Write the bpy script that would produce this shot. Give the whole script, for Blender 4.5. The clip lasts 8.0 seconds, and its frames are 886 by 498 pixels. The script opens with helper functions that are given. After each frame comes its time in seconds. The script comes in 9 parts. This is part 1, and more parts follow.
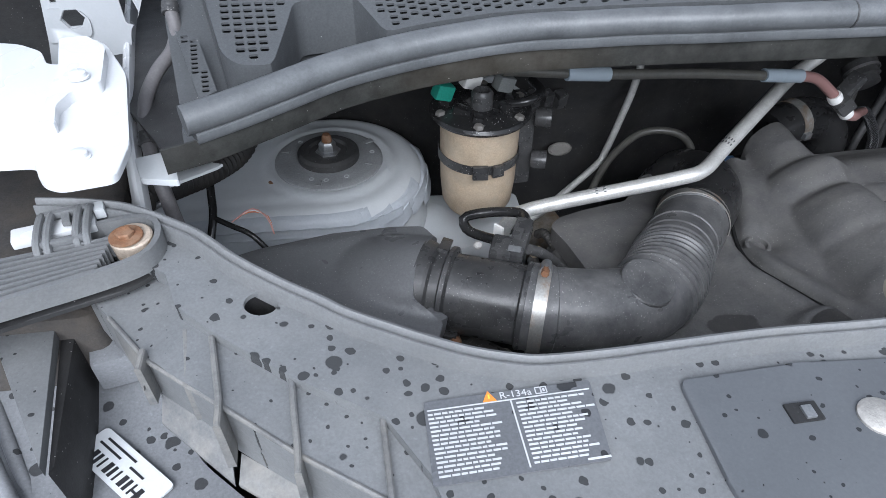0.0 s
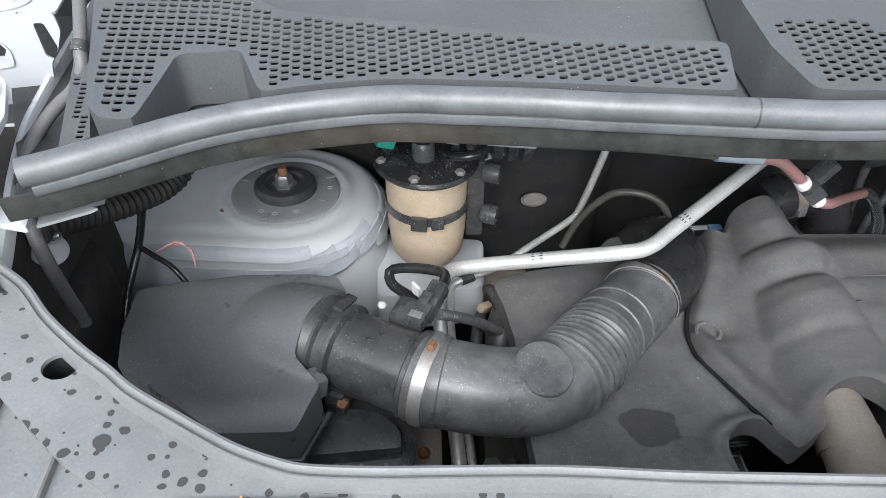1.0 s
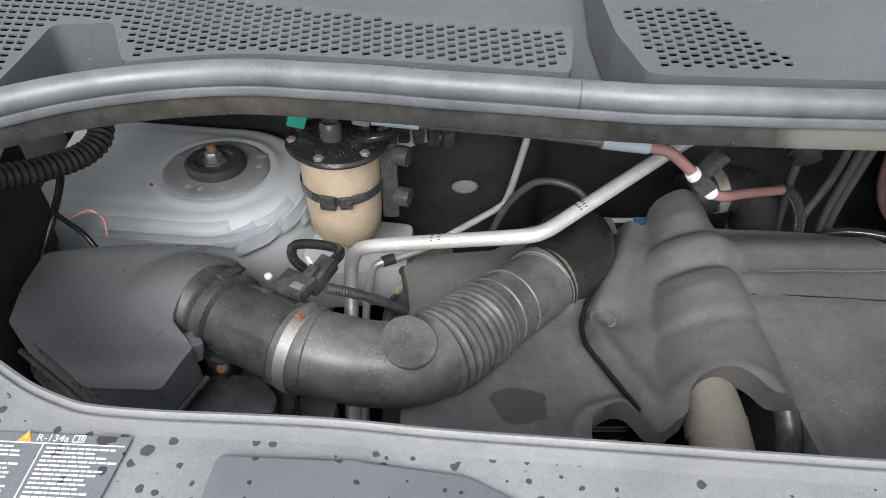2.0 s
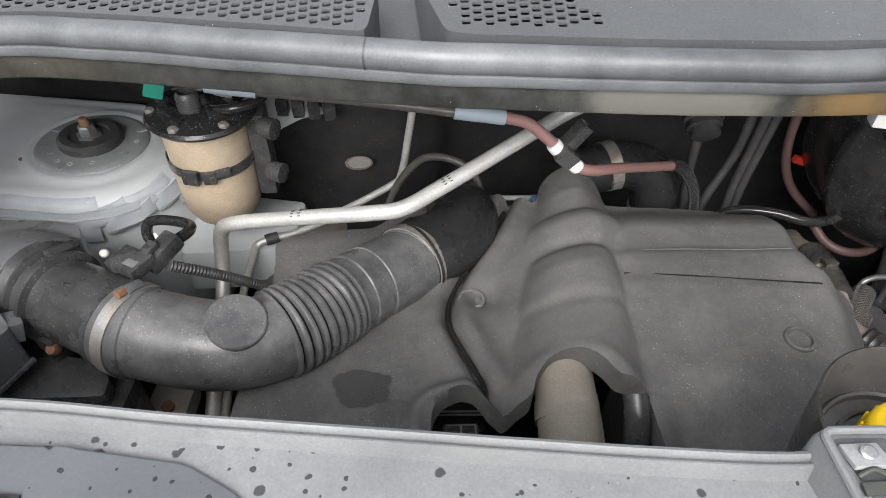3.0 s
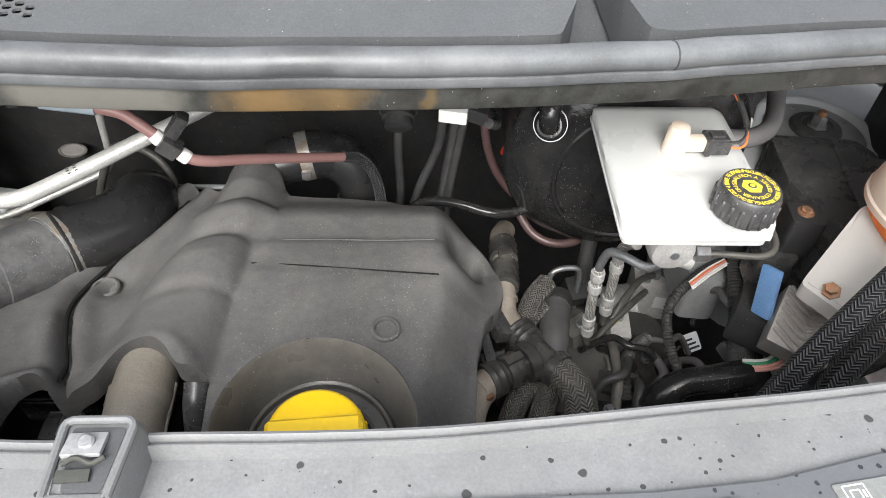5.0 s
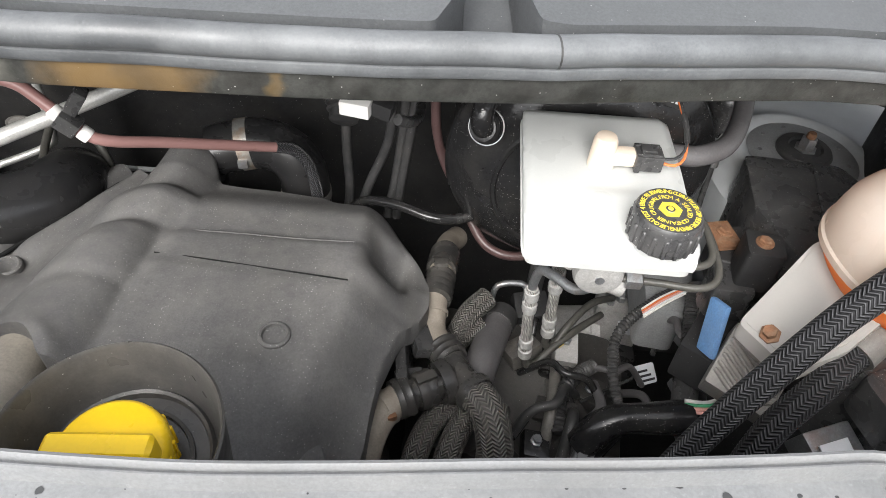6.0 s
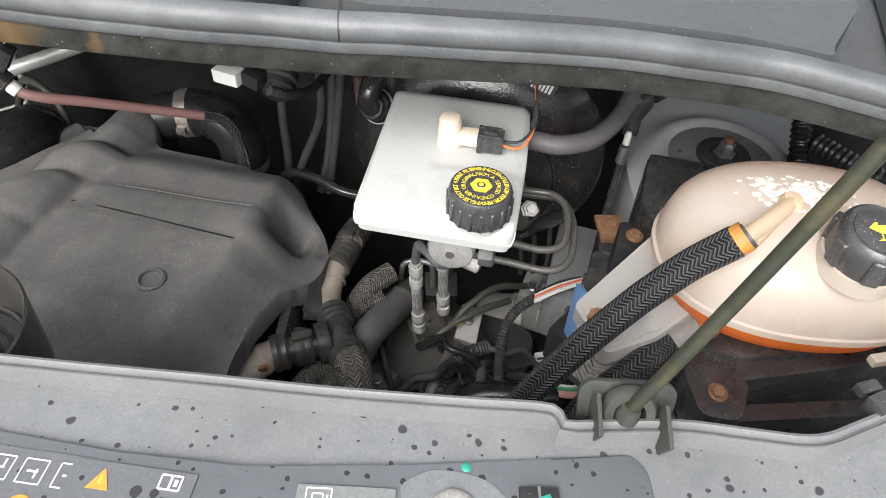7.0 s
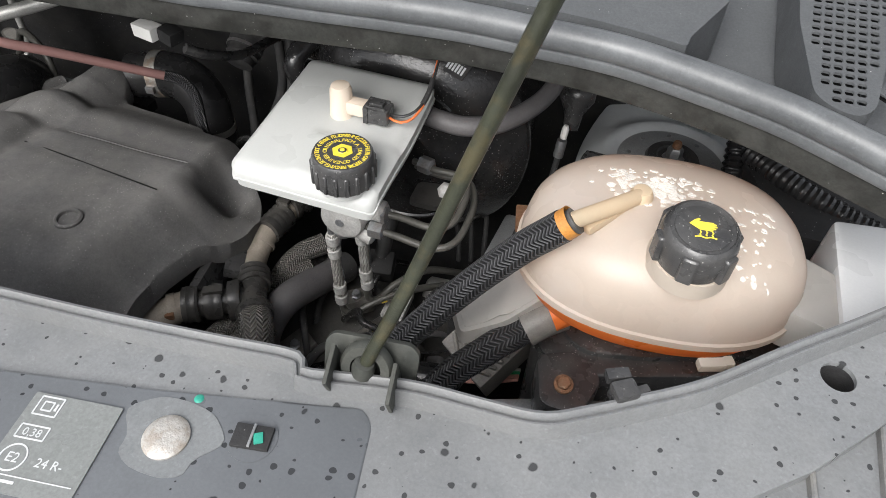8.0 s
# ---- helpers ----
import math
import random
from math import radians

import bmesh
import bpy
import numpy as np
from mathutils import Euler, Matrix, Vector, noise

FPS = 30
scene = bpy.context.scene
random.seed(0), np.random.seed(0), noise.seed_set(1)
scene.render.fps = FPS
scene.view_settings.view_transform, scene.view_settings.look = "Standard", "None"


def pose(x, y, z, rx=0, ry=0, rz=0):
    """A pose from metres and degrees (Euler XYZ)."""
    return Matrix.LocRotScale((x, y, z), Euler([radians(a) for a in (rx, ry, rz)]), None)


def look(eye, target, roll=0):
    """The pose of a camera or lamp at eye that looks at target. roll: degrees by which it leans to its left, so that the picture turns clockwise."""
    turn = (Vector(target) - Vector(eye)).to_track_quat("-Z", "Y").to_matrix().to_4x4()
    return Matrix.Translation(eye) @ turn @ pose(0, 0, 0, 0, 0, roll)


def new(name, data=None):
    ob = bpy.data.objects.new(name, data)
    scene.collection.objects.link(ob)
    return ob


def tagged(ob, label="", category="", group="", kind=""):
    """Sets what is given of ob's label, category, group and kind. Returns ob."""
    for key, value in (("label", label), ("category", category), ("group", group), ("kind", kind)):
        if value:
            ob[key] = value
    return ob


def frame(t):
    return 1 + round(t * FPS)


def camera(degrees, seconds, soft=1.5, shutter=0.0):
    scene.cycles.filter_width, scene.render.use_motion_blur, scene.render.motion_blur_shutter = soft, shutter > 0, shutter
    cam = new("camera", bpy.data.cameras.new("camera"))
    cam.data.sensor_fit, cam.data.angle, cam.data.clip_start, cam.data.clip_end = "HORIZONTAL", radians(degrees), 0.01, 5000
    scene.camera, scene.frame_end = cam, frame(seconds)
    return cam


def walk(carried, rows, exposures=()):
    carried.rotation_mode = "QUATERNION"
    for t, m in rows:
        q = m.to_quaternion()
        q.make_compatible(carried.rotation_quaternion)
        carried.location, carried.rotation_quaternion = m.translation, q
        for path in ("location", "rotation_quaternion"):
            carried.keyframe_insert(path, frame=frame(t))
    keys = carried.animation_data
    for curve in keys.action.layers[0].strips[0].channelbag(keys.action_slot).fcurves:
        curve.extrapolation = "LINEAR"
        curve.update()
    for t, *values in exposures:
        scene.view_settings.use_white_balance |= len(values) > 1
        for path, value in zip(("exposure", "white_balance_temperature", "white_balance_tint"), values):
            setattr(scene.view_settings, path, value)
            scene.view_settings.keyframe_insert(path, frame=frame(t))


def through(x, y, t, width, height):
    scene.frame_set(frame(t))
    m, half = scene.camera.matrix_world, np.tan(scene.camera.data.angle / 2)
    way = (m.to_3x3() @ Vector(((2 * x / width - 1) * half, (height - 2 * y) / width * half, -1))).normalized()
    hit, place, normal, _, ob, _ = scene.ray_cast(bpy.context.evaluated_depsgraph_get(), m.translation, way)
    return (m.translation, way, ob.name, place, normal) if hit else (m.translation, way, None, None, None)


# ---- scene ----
cam = camera(66.8, 8.0, soft=0.5)
PATH = [
    (0, (0.019, 0.009, 1.572), (0.349, 1.434, 0.207), 0.3),
    (0.5, (0.104, 0.037, 1.591), (0.299, 1.493, 0.234), 0.3),
    (1, (0.186, 0.037, 1.596), (0.296, 1.506, 0.243), 0.4),
    (1.2, (0.221, 0.031, 1.598), (0.298, 1.5, 0.243), 0.4),
    (2.3, (0.362, 0.002, 1.589), (0.388, 1.468, 0.229), 0.5),
    (2.5, (0.392, 0.006, 1.582), (0.421, 1.468, 0.218), 0.6),
    (3, (0.464, 0.02, 1.568), (0.503, 1.457, 0.178), 0.9),
    (3.5, (0.561, 0.015, 1.58), (0.615, 1.436, 0.173), 1.2),
    (4, (0.679, -0.008, 1.593), (0.747, 1.407, 0.182), 1.5),
    (4.5, (0.762, -0.016, 1.601), (0.849, 1.395, 0.186), 2.1),
    (5, (0.832, 0.009, 1.585), (0.92, 1.416, 0.166), 2.7),
    (5.2, (0.864, 0.028, 1.573), (0.946, 1.435, 0.155), 3.1),
    (6.3, (0.997, 0.055, 1.556), (0.912, 1.455, 0.13), 3.4),
    (6.5, (1.033, 0.048, 1.565), (0.915, 1.445, 0.138), 3.2),
    (7, (1.143, 0.029, 1.572), (0.938, 1.414, 0.143), 3.2),
    (7.5, (1.248, 0.007, 1.583), (0.953, 1.374, 0.152), 3.4),
    (8, (1.311, 0.048, 1.565), (0.914, 1.387, 0.133), 3.5),
]
walk(cam, [(t, look(eye, target, roll)) for t, eye, target, roll in PATH],
     exposures=((0, 0.53, 5750, 10), (0.5, 0.82, 5900, 10), (1, 1.06, 6080, 10), (2.5, 0.95, 6350, 10), (3.5, 1.12, 6480, 10), (5.0, 1.24, 6500, 10), (6.5, 1.24, 6500, 10), (7.3, 0.78, 6480, 10), (8, 0.68, 6460, 10)))

# ---- world and light: a bright overcast day ----
world = bpy.data.worlds.new("overcast_sky")
scene.world = world
world.use_nodes = True
wn, wl = world.node_tree.nodes, world.node_tree.links
sky = wn.new("ShaderNodeTexSky")
sky.sky_type, sky.sun_disc = "NISHITA", False
sky.sun_elevation, sky.sun_rotation = radians(50), radians(200)
sky.air_density, sky.dust_density, sky.ozone_density = 1.0, 4.0, 1.0
cloud = wn.new("ShaderNodeHueSaturation")
cloud.inputs["Saturation"].default_value = 0.22
wl.new(sky.outputs[0], cloud.inputs["Color"])
wl.new(cloud.outputs[0], wn["Background"].inputs["Color"])
wn["Background"].inputs["Strength"].default_value = 0.15
sun = bpy.data.lights.new("sun", "SUN")
sun.energy, sun.angle, sun.color = 2.2, radians(40), (1.0, 0.98, 0.95)
sun_ob = new("sun", sun)
sun_ob.matrix_world = look((0.2, -4.6, 5.0), (0.7, 0.5, 1.1))

# ---- building helpers ----
from mathutils import geometry


def thing(name, at, label, category, group="", kind=""):
    """An Empty at the base of a thing; its parts hang under it."""
    ob = new(name)
    ob.empty_display_size = 0.02
    ob.location = at
    return tagged(ob, label, category, group, kind)


def base_of(ob):
    at = Vector((0, 0, 0))
    while ob is not None:
        at += ob.location
        ob = ob.parent
    return at


def settle(p):
    """From the plan as drawn to the place as fitted: the long plan bends a little towards its ends."""
    u, v = p[0] - 0.65, p[1] - 0.45
    return Vector((p[0] + 0.0126 + 0.0016 * u - 0.0433 * u * u - 0.0235 * v,
                   p[1] + 0.0044 + 0.0076 * u - 0.0108 * u * u + 0.0049 * v,
                   p[2] + 0.0026 - 0.0053 * u + 0.0130 * u * u - 0.0144 * v)) if abs(u) < 3 else Vector(p)


def part(name, bm, material, parent, label="", sharp=38):
    """Links a bmesh, built in world metres, as one mesh object under a thing or a part."""
    bmesh.ops.recalc_face_normals(bm, faces=bm.faces)
    limit = radians(sharp)
    for e in bm.edges:
        e.smooth = len(e.link_faces) == 2 and e.calc_face_angle(0) < limit
    for f in bm.faces:
        f.smooth = True
    at = base_of(parent)
    for v in bm.verts:
        v.co = settle(v.co) - at
    me = bpy.data.meshes.new(name)
    bm.to_mesh(me)
    bm.free()
    me.materials.append(material)
    ob = new(name, me)
    ob.parent = parent
    return tagged(ob, label)


def nudge(ob, x, y, z=0.0):
    """Moves a whole thing with its parts."""
    ob.location += Vector((x, y, z))


def setting(name, bm, material, label, category, sharp=38):
    return tagged(part(name, bm, material, None, "", sharp), label, category, "", "structure")


def spline(pts, res=8):
    """A smooth line through the points."""
    p = [Vector(a) for a in pts]
    if len(p) < 3:
        return [p[0].lerp(p[-1], i / res) for i in range(res + 1)]
    p = [p[0] * 2 - p[1]] + p + [p[-1] * 2 - p[-2]]
    out = []
    for i in range(1, len(p) - 2):
        a, b, c, d = p[i - 1:i + 3]
        for k in range(res):
            t = k / res
            out.append(0.5 * (2 * b + (c - a) * t + (2 * a - 5 * b + 4 * c - d) * t * t + (3 * b - a - 3 * c + d) * t ** 3))
    return out + [p[-2]]


def evenly(pts, step):
    """The line sampled again at even steps."""
    d = [0.0]
    for a, b in zip(pts, pts[1:]):
        d.append(d[-1] + (b - a).length)
    n = max(2, int(d[-1] / step))
    out = []
    for k in range(n + 1):
        s = d[-1] * k / n
        i = min(max(int(np.searchsorted(d, s)) - 1, 0), len(pts) - 2)
        w = (s - d[i]) / max(d[i + 1] - d[i], 1e-9)
        out.append(pts[i].lerp(pts[i + 1], w))
    return out


def sweep(pts, radius, n=14, step=0.006, smooth=True, shape=None, bm=None, caps=True, flat=1.0):
    """A tube along the points. radius: a number, or a function of (metres along, share along). shape: a closed outline (side, up) in place of a circle."""
    line = evenly(spline(pts) if smooth else [Vector(a) for a in pts], step)
    bm = bm or bmesh.new()
    uv = bm.loops.layers.uv.verify()
    total = sum((b - a).length for a, b in zip(line, line[1:]))
    tang = [((line[min(i + 1, len(line) - 1)] - line[max(i - 1, 0)]).normalized()) for i in range(len(line))]
    side = tang[0].cross(Vector((0, 0, 1)))
    if side.length < 0.2:
        side = tang[0].cross(Vector((0, 1, 0)))
    side.normalize()
    rings, run, lengths = [], 0.0, []
    for i, c in enumerate(line):
        if i:
            run += (c - line[i - 1]).length
            side = (side - tang[i] * side.dot(tang[i])).normalized()
        up = side.cross(tang[i])
        r = radius(run, run / total) if callable(radius) else radius
        if shape:
            rings.append([bm.verts.new(c + side * a * r + up * b * r) for a, b in shape])
        else:
            rings.append([bm.verts.new(c + (side * math.cos(2 * math.pi * k / n) + up * math.sin(2 * math.pi * k / n) * flat) * r) for k in range(n)])
        lengths.append(run)
    m = len(rings[0])
    for i in range(len(rings) - 1):
        for k in range(m):
            f = bm.faces.new((rings[i][k], rings[i][(k + 1) % m], rings[i + 1][(k + 1) % m], rings[i + 1][k]))
            for loop, (u, v) in zip(f.loops, ((k, i), (k + 1, i), (k + 1, i + 1), (k, i + 1))):
                loop[uv].uv = (u / m, lengths[v])
    if caps:
        bm.faces.new(rings[0][::-1])
        bm.faces.new(rings[-1])
    return bm


def lathe(profile, at, axis=(0, 0, 1), n=32, bm=None):
    """A body turned round axis through at; profile: (radius, height) pairs."""
    bm = bm or bmesh.new()
    q = Vector((0, 0, 1)).rotation_difference(Vector(axis).normalized())
    rings = []
    for r, h in profile:
        if r < 1e-6:
            rings.append([bm.verts.new(Vector(at) + q @ Vector((0, 0, h)))])
        else:
            rings.append([bm.verts.new(Vector(at) + q @ Vector((r * math.cos(2 * math.pi * k / n), r * math.sin(2 * math.pi * k / n), h))) for k in range(n)])
    for a, b in zip(rings, rings[1:]):
        for k in range(n):
            j = (k + 1) % n
            if len(a) == 1 and len(b) == 1:
                continue
            if len(a) == 1:
                bm.faces.new((a[0], b[j], b[k]))
            elif len(b) == 1:
                bm.faces.new((a[k], a[j], b[0]))
            else:
                bm.faces.new((a[k], a[j], b[j], b[k]))
    for ring in (rings[0], rings[-1]):
        if len(ring) > 2 and profile[0] != profile[-1]:
            bm.faces.new(ring)
    return bm


def box(at, size, bevel=0.002, turn=(0, 0, 0), bm=None, seg=2):
    """A bevelled block."""
    made = bmesh.new()
    bmesh.ops.create_cube(made, size=1)
    for v in made.verts:
        v.co = Vector(v.co[i] * size[i] for i in range(3))
    if bevel:
        bmesh.ops.bevel(made, geom=made.edges[:], offset=bevel, segments=seg, profile=0.7, affect="EDGES")
    m = pose(*at, *turn)
    bmesh.ops.transform(made, matrix=m, verts=made.verts)
    return add(bm, made)


def add(bm, other):
    """Puts one bmesh into another."""
    if bm is None:
        return other
    me = bpy.data.meshes.new("tmp")
    other.to_mesh(me)
    other.free()
    bm.from_mesh(me)
    bpy.data.meshes.remove(me)
    return bm


def rounded(poly, r, n=5):
    """A closed outline with its corners rounded."""
    out = []
    m = len(poly)
    for i in range(m):
        a, b, c = Vector(poly[i - 1]), Vector(poly[i]), Vector(poly[(i + 1) % m])
        k = min(r, (a - b).length * 0.45, (c - b).length * 0.45)
        p, q = b + (a - b).normalized() * k, b + (c - b).normalized() * k
        for j in range(n + 1):
            t = j / n
            out.append((p * (1 - t) ** 2 + b * 2 * t * (1 - t) + q * t * t)[:])
    return out


def dense(poly, step):
    out = []
    for i, a in enumerate(poly):
        b = poly[(i + 1) % len(poly)]
        n = max(1, int(math.dist(a, b) / step + 0.5))
        out += [(a[0] + (b[0] - a[0]) * k / n, a[1] + (b[1] - a[1]) * k / n) for k in range(n)]
    return out


def inside(p, poly):
    x, y = p
    hit = False
    for i in range(len(poly)):
        (x1, y1), (x2, y2) = poly[i - 1], poly[i]
        if (y1 > y) != (y2 > y) and x < (x2 - x1) * (y - y1) / (y2 - y1) + x1:
            hit = not hit
    return hit


def sheet(outline, height, step=0.008, holes=(), skirt=0.003, lean=0.0, hole_skirt=None):
    """A formed sheet over an outline in plan. height: a number or a function of x, y; skirt: how far its edges turn down."""
    h = height if callable(height) else (lambda x, y: height)
    outer = dense(outline, step)
    spans = [(min(q[0] for q in o), max(q[0] for q in o), min(q[1] for q in o), max(q[1] for q in o), o) for o in holes]

    def in_hole(x, y):
        return any(a < x < b and c < y < d and inside((x, y), o) for a, b, c, d, o in spans)

    loops = [outer] + [list(o) for o in holes]
    verts, edges = [], []
    for loop in loops:
        s = len(verts)
        verts += [Vector(p) for p in loop]
        edges += [(s + i, s + (i + 1) % len(loop)) for i in range(len(loop))]
    xs, ys = [p[0] for p in outer], [p[1] for p in outer]
    rows = int((max(ys) - min(ys)) / step)
    for j in range(1, rows + 1):
        y = min(ys) + j * step
        for i in range(1, int((max(xs) - min(xs)) / step) + 1):
            p = (min(xs) + (i + 0.5 * (j % 2)) * step, y)
            if inside(p, outer) and not in_hole(*p):
                if min((p[0] - q[0]) ** 2 + (p[1] - q[1]) ** 2 for q in outer) > (0.45 * step) ** 2:
                    verts.append(Vector(p))
    v2, e2, f2, *_ = geometry.delaunay_2d_cdt(verts, edges, [], 0, 1e-6)
    bm = bmesh.new()
    vs = [bm.verts.new((v.x, v.y, h(v.x, v.y))) for v in v2]
    for f in f2:
        mid = (sum(v2[i].x for i in f) / 3, sum(v2[i].y for i in f) / 3)
        if not inside(mid, outer) or in_hole(*mid):
            continue
        try:
            bm.faces.new([vs[i] for i in f])
        except ValueError:
            pass
    for v in [v for v in bm.verts if not v.link_faces]:
        bm.verts.remove(v)
    if skirt:
        rim = [e for e in bm.edges if len(e.link_faces) == 1]
        made = bmesh.ops.extrude_edge_only(bm, edges=rim)["geom"]
        cx, cy = sum(xs) / len(xs), sum(ys) / len(ys)
        for v in made:
            if isinstance(v, bmesh.types.BMVert):
                at_hole = hole_skirt is not None and any(min(math.dist(v.co.xy, q) for q in o) < 1e-5 for o in holes)
                v.co.z -= hole_skirt if at_hole else skirt
                v.co.x += (v.co.x - cx) * lean
                v.co.y += (v.co.y - cy) * lean
    return bm


def circle(x, y, r, n=20):
    return [(x + r * math.cos(2 * math.pi * k / n), y + r * math.sin(2 * math.pi * k / n)) for k in range(n)]


def slab(outline, z0, z1, bevel=0.0, seg=2, bm=None):
    """A plate with a plan outline, from z0 to z1."""
    made = bmesh.new()
    top = made.faces.new([made.verts.new((x, y, z1)) for x, y in outline])
    got = bmesh.ops.extrude_face_region(made, geom=[top])["geom"]
    for v in got:
        if isinstance(v, bmesh.types.BMVert):
            v.co.z = z0
    if bevel:
        edges = [e for e in made.edges if all(abs(v.co.z - z1) < 1e-6 for v in e.verts)]
        bmesh.ops.bevel(made, geom=edges, offset=bevel, segments=seg, profile=0.6, affect="EDGES")
    bmesh.ops.triangulate(made, faces=[f for f in made.faces if len(f.verts) > 4])
    return add(bm, made)


def shift(bm, m):
    bmesh.ops.transform(bm, matrix=m, verts=bm.verts)
    return bm


def writing(text, size, m, depth=0.0003, align="CENTER"):
    """Letters of the built-in font as a bmesh, lying in the pose m."""
    cu = bpy.data.curves.new("letters", "FONT")
    cu.body, cu.size, cu.extrude, cu.align_x, cu.align_y, cu.resolution_u = text, size, depth, align, "CENTER", 2
    ob = new("letters", cu)
    me = bpy.data.meshes.new_from_object(ob.evaluated_get(bpy.context.evaluated_depsgraph_get()))
    bm = bmesh.new()
    bm.from_mesh(me)
    bpy.data.objects.remove(ob)
    bpy.data.curves.remove(cu)
    bpy.data.meshes.remove(me)
    return shift(bm, m)


def ease(a, b, x):
    t = min(max((x - a) / (b - a), 0.0), 1.0)
    return t * t * (3 - 2 * t)


def bump_at(x, y, cx, cy, rx, ry, p=2.0):
    return math.exp(-(abs((x - cx) / rx) ** p) - abs((y - cy) / ry) ** p)


def to_line(x, y, line):
    """Distance from x, y to an open line in plan."""
    best = 9.0
    for (ax, ay), (bx, by) in zip(line, line[1:]):
        dx, dy = bx - ax, by - ay
        t = min(max(((x - ax) * dx + (y - ay) * dy) / (dx * dx + dy * dy), 0.0), 1.0)
        best = min(best, math.hypot(x - ax - t * dx, y - ay - t * dy))
    return best

# ---- materials ----


def surface(name, color, rough=0.5, metal=0.0, vary=0.25, scale=60.0, bump=0.15, fine=900.0, dust=0.0, dust_color=(0.45, 0.42, 0.38),
            specks=0.0, drops=0.0, stain=None, stain_amount=0.0, coat=0.0, specular=0.5, uneven=0.12, dry_side=1.0, grain=0.3):
    """A worn surface: colour with two scales of variation, fine grain, dust, pale specks (dust and painted glints),
    water drops and stains.
    """
    m = bpy.data.materials.new(name)
    m.use_nodes = True
    nt = m.node_tree
    n, l = nt.nodes, nt.links
    b = n["Principled BSDF"]
    b.inputs["Metallic"].default_value = metal
    b.inputs["Coat Weight"].default_value = coat
    b.inputs["Specular IOR Level"].default_value = specular
    place = n.new("ShaderNodeTexCoord").outputs["Object"]

    def noise_tex(sc, detail=3.0, rough_=0.6):
        t = n.new("ShaderNodeTexNoise")
        t.inputs["Scale"].default_value, t.inputs["Detail"].default_value, t.inputs["Roughness"].default_value = sc, detail, rough_
        l.new(place, t.inputs["Vector"])
        return t.outputs["Fac"]

    def ramp(src, lo, hi, a=0.0, z=1.0):
        r = n.new("ShaderNodeMapRange")
        r.inputs["From Min"].default_value, r.inputs["From Max"].default_value = lo, hi
        r.inputs["To Min"].default_value, r.inputs["To Max"].default_value = a, z
        l.new(src, r.inputs["Value"])
        return r.outputs["Result"]

    def mix(fac, a, c):
        x = n.new("ShaderNodeMix")
        x.data_type = "RGBA"
        for key, src in (("Factor", fac), ("A", a), ("B", c)):
            slot = [s for s in x.inputs if s.name == key and s.type == ("VALUE" if key == "Factor" else "RGBA")][0]
            if isinstance(src, (tuple, list)):
                slot.default_value = (*src, 1)
            elif isinstance(src, float):
                slot.default_value = src
            else:
                l.new(src, slot)
        return [s for s in x.outputs if s.type == "RGBA"][0]

    def times(a, c):
        x = n.new("ShaderNodeMath")
        x.operation = "MULTIPLY"
        for slot, src in zip(x.inputs, (a, c)):
            if isinstance(src, float):
                slot.default_value = src
            else:
                l.new(src, slot)
        return x.outputs[0]

    dark = tuple(c * (1 - vary) for c in color)
    light = tuple(min(1, c * (1 + vary)) for c in color)
    big = noise_tex(scale * 0.2, 4.0)
    small = noise_tex(scale * 3)
    col = mix(ramp(big, 0.3, 0.7), dark, light)
    col = mix(times(ramp(small, 0.45, 0.75), 0.5), col, dark)
    if grain:
        col = mix(times(ramp(noise_tex(520.0, 2.0), 0.38, 0.66), grain), col, tuple(c * 0.45 for c in color))
        col = mix(times(ramp(noise_tex(330.0, 3.0), 0.60, 0.74), grain), col, tuple(min(1.0, c * 1.7) for c in color))
    rgh = ramp(noise_tex(scale * 0.6), 0.3, 0.7, max(0.02, rough - uneven), min(1, rough + uneven))
    if stain:
        s = times(ramp(noise_tex(scale * 0.35, 6.0), 0.5, 0.62), stain_amount)
        col = mix(s, col, stain)
    if dust:
        col = mix(times(ramp(noise_tex(scale * 0.5, 8.0, 0.7), 0.4, 0.75), dust), col, dust_color)
    # pale dots: dust, and on black parts also glints put into the colour
    if specks:
        for sc, lo, hi, share in ((460.0, 0.24, 0.10, specks * 0.5), (250.0, 0.15, 0.07, specks * 0.35)):
            v = n.new("ShaderNodeTexVoronoi")
            v.inputs["Scale"].default_value = sc
            l.new(place, v.inputs["Vector"])
            dot = ramp(v.outputs["Distance"], lo, hi)
            pick = n.new("ShaderNodeSeparateColor")
            l.new(v.outputs["Color"], pick.inputs[0])
            keep = ramp(pick.outputs[0], 1.0 - share - 0.01, 1.0 - share)
            col = mix(times(times(dot, keep), ramp(noise_tex(22.0), 0.38, 0.60, 0.0, 0.9)), col, (0.50, 0.49, 0.47))
    if drops:
        wet = None
        across = n.new("ShaderNodeSeparateXYZ")
        l.new(n.new("ShaderNodeTexCoord").outputs["Object"], across.inputs[0])
        wetter = ramp(across.outputs[0], -0.50, -0.25, 1.0, dry_side)
        for sc, most in ((46.0, 0.27), (105.0, 0.36)):
            v = n.new("ShaderNodeTexVoronoi")
            v.voronoi_dimensions = "2D"
            v.inputs["Scale"].default_value = sc
            wob = n.new("ShaderNodeVectorMath")
            wob.operation = "MULTIPLY_ADD"
            nz = n.new("ShaderNodeTexNoise")
            nz.inputs["Scale"].default_value = 160.0
            l.new(place, nz.inputs["Vector"])
            l.new(nz.outputs["Color"], wob.inputs[0])
            wob.inputs[1].default_value = (0.003, 0.003, 0.0)
            l.new(place, wob.inputs[2])
            l.new(wob.outputs[0], v.inputs["Vector"])
            rnd = n.new("ShaderNodeSeparateColor")
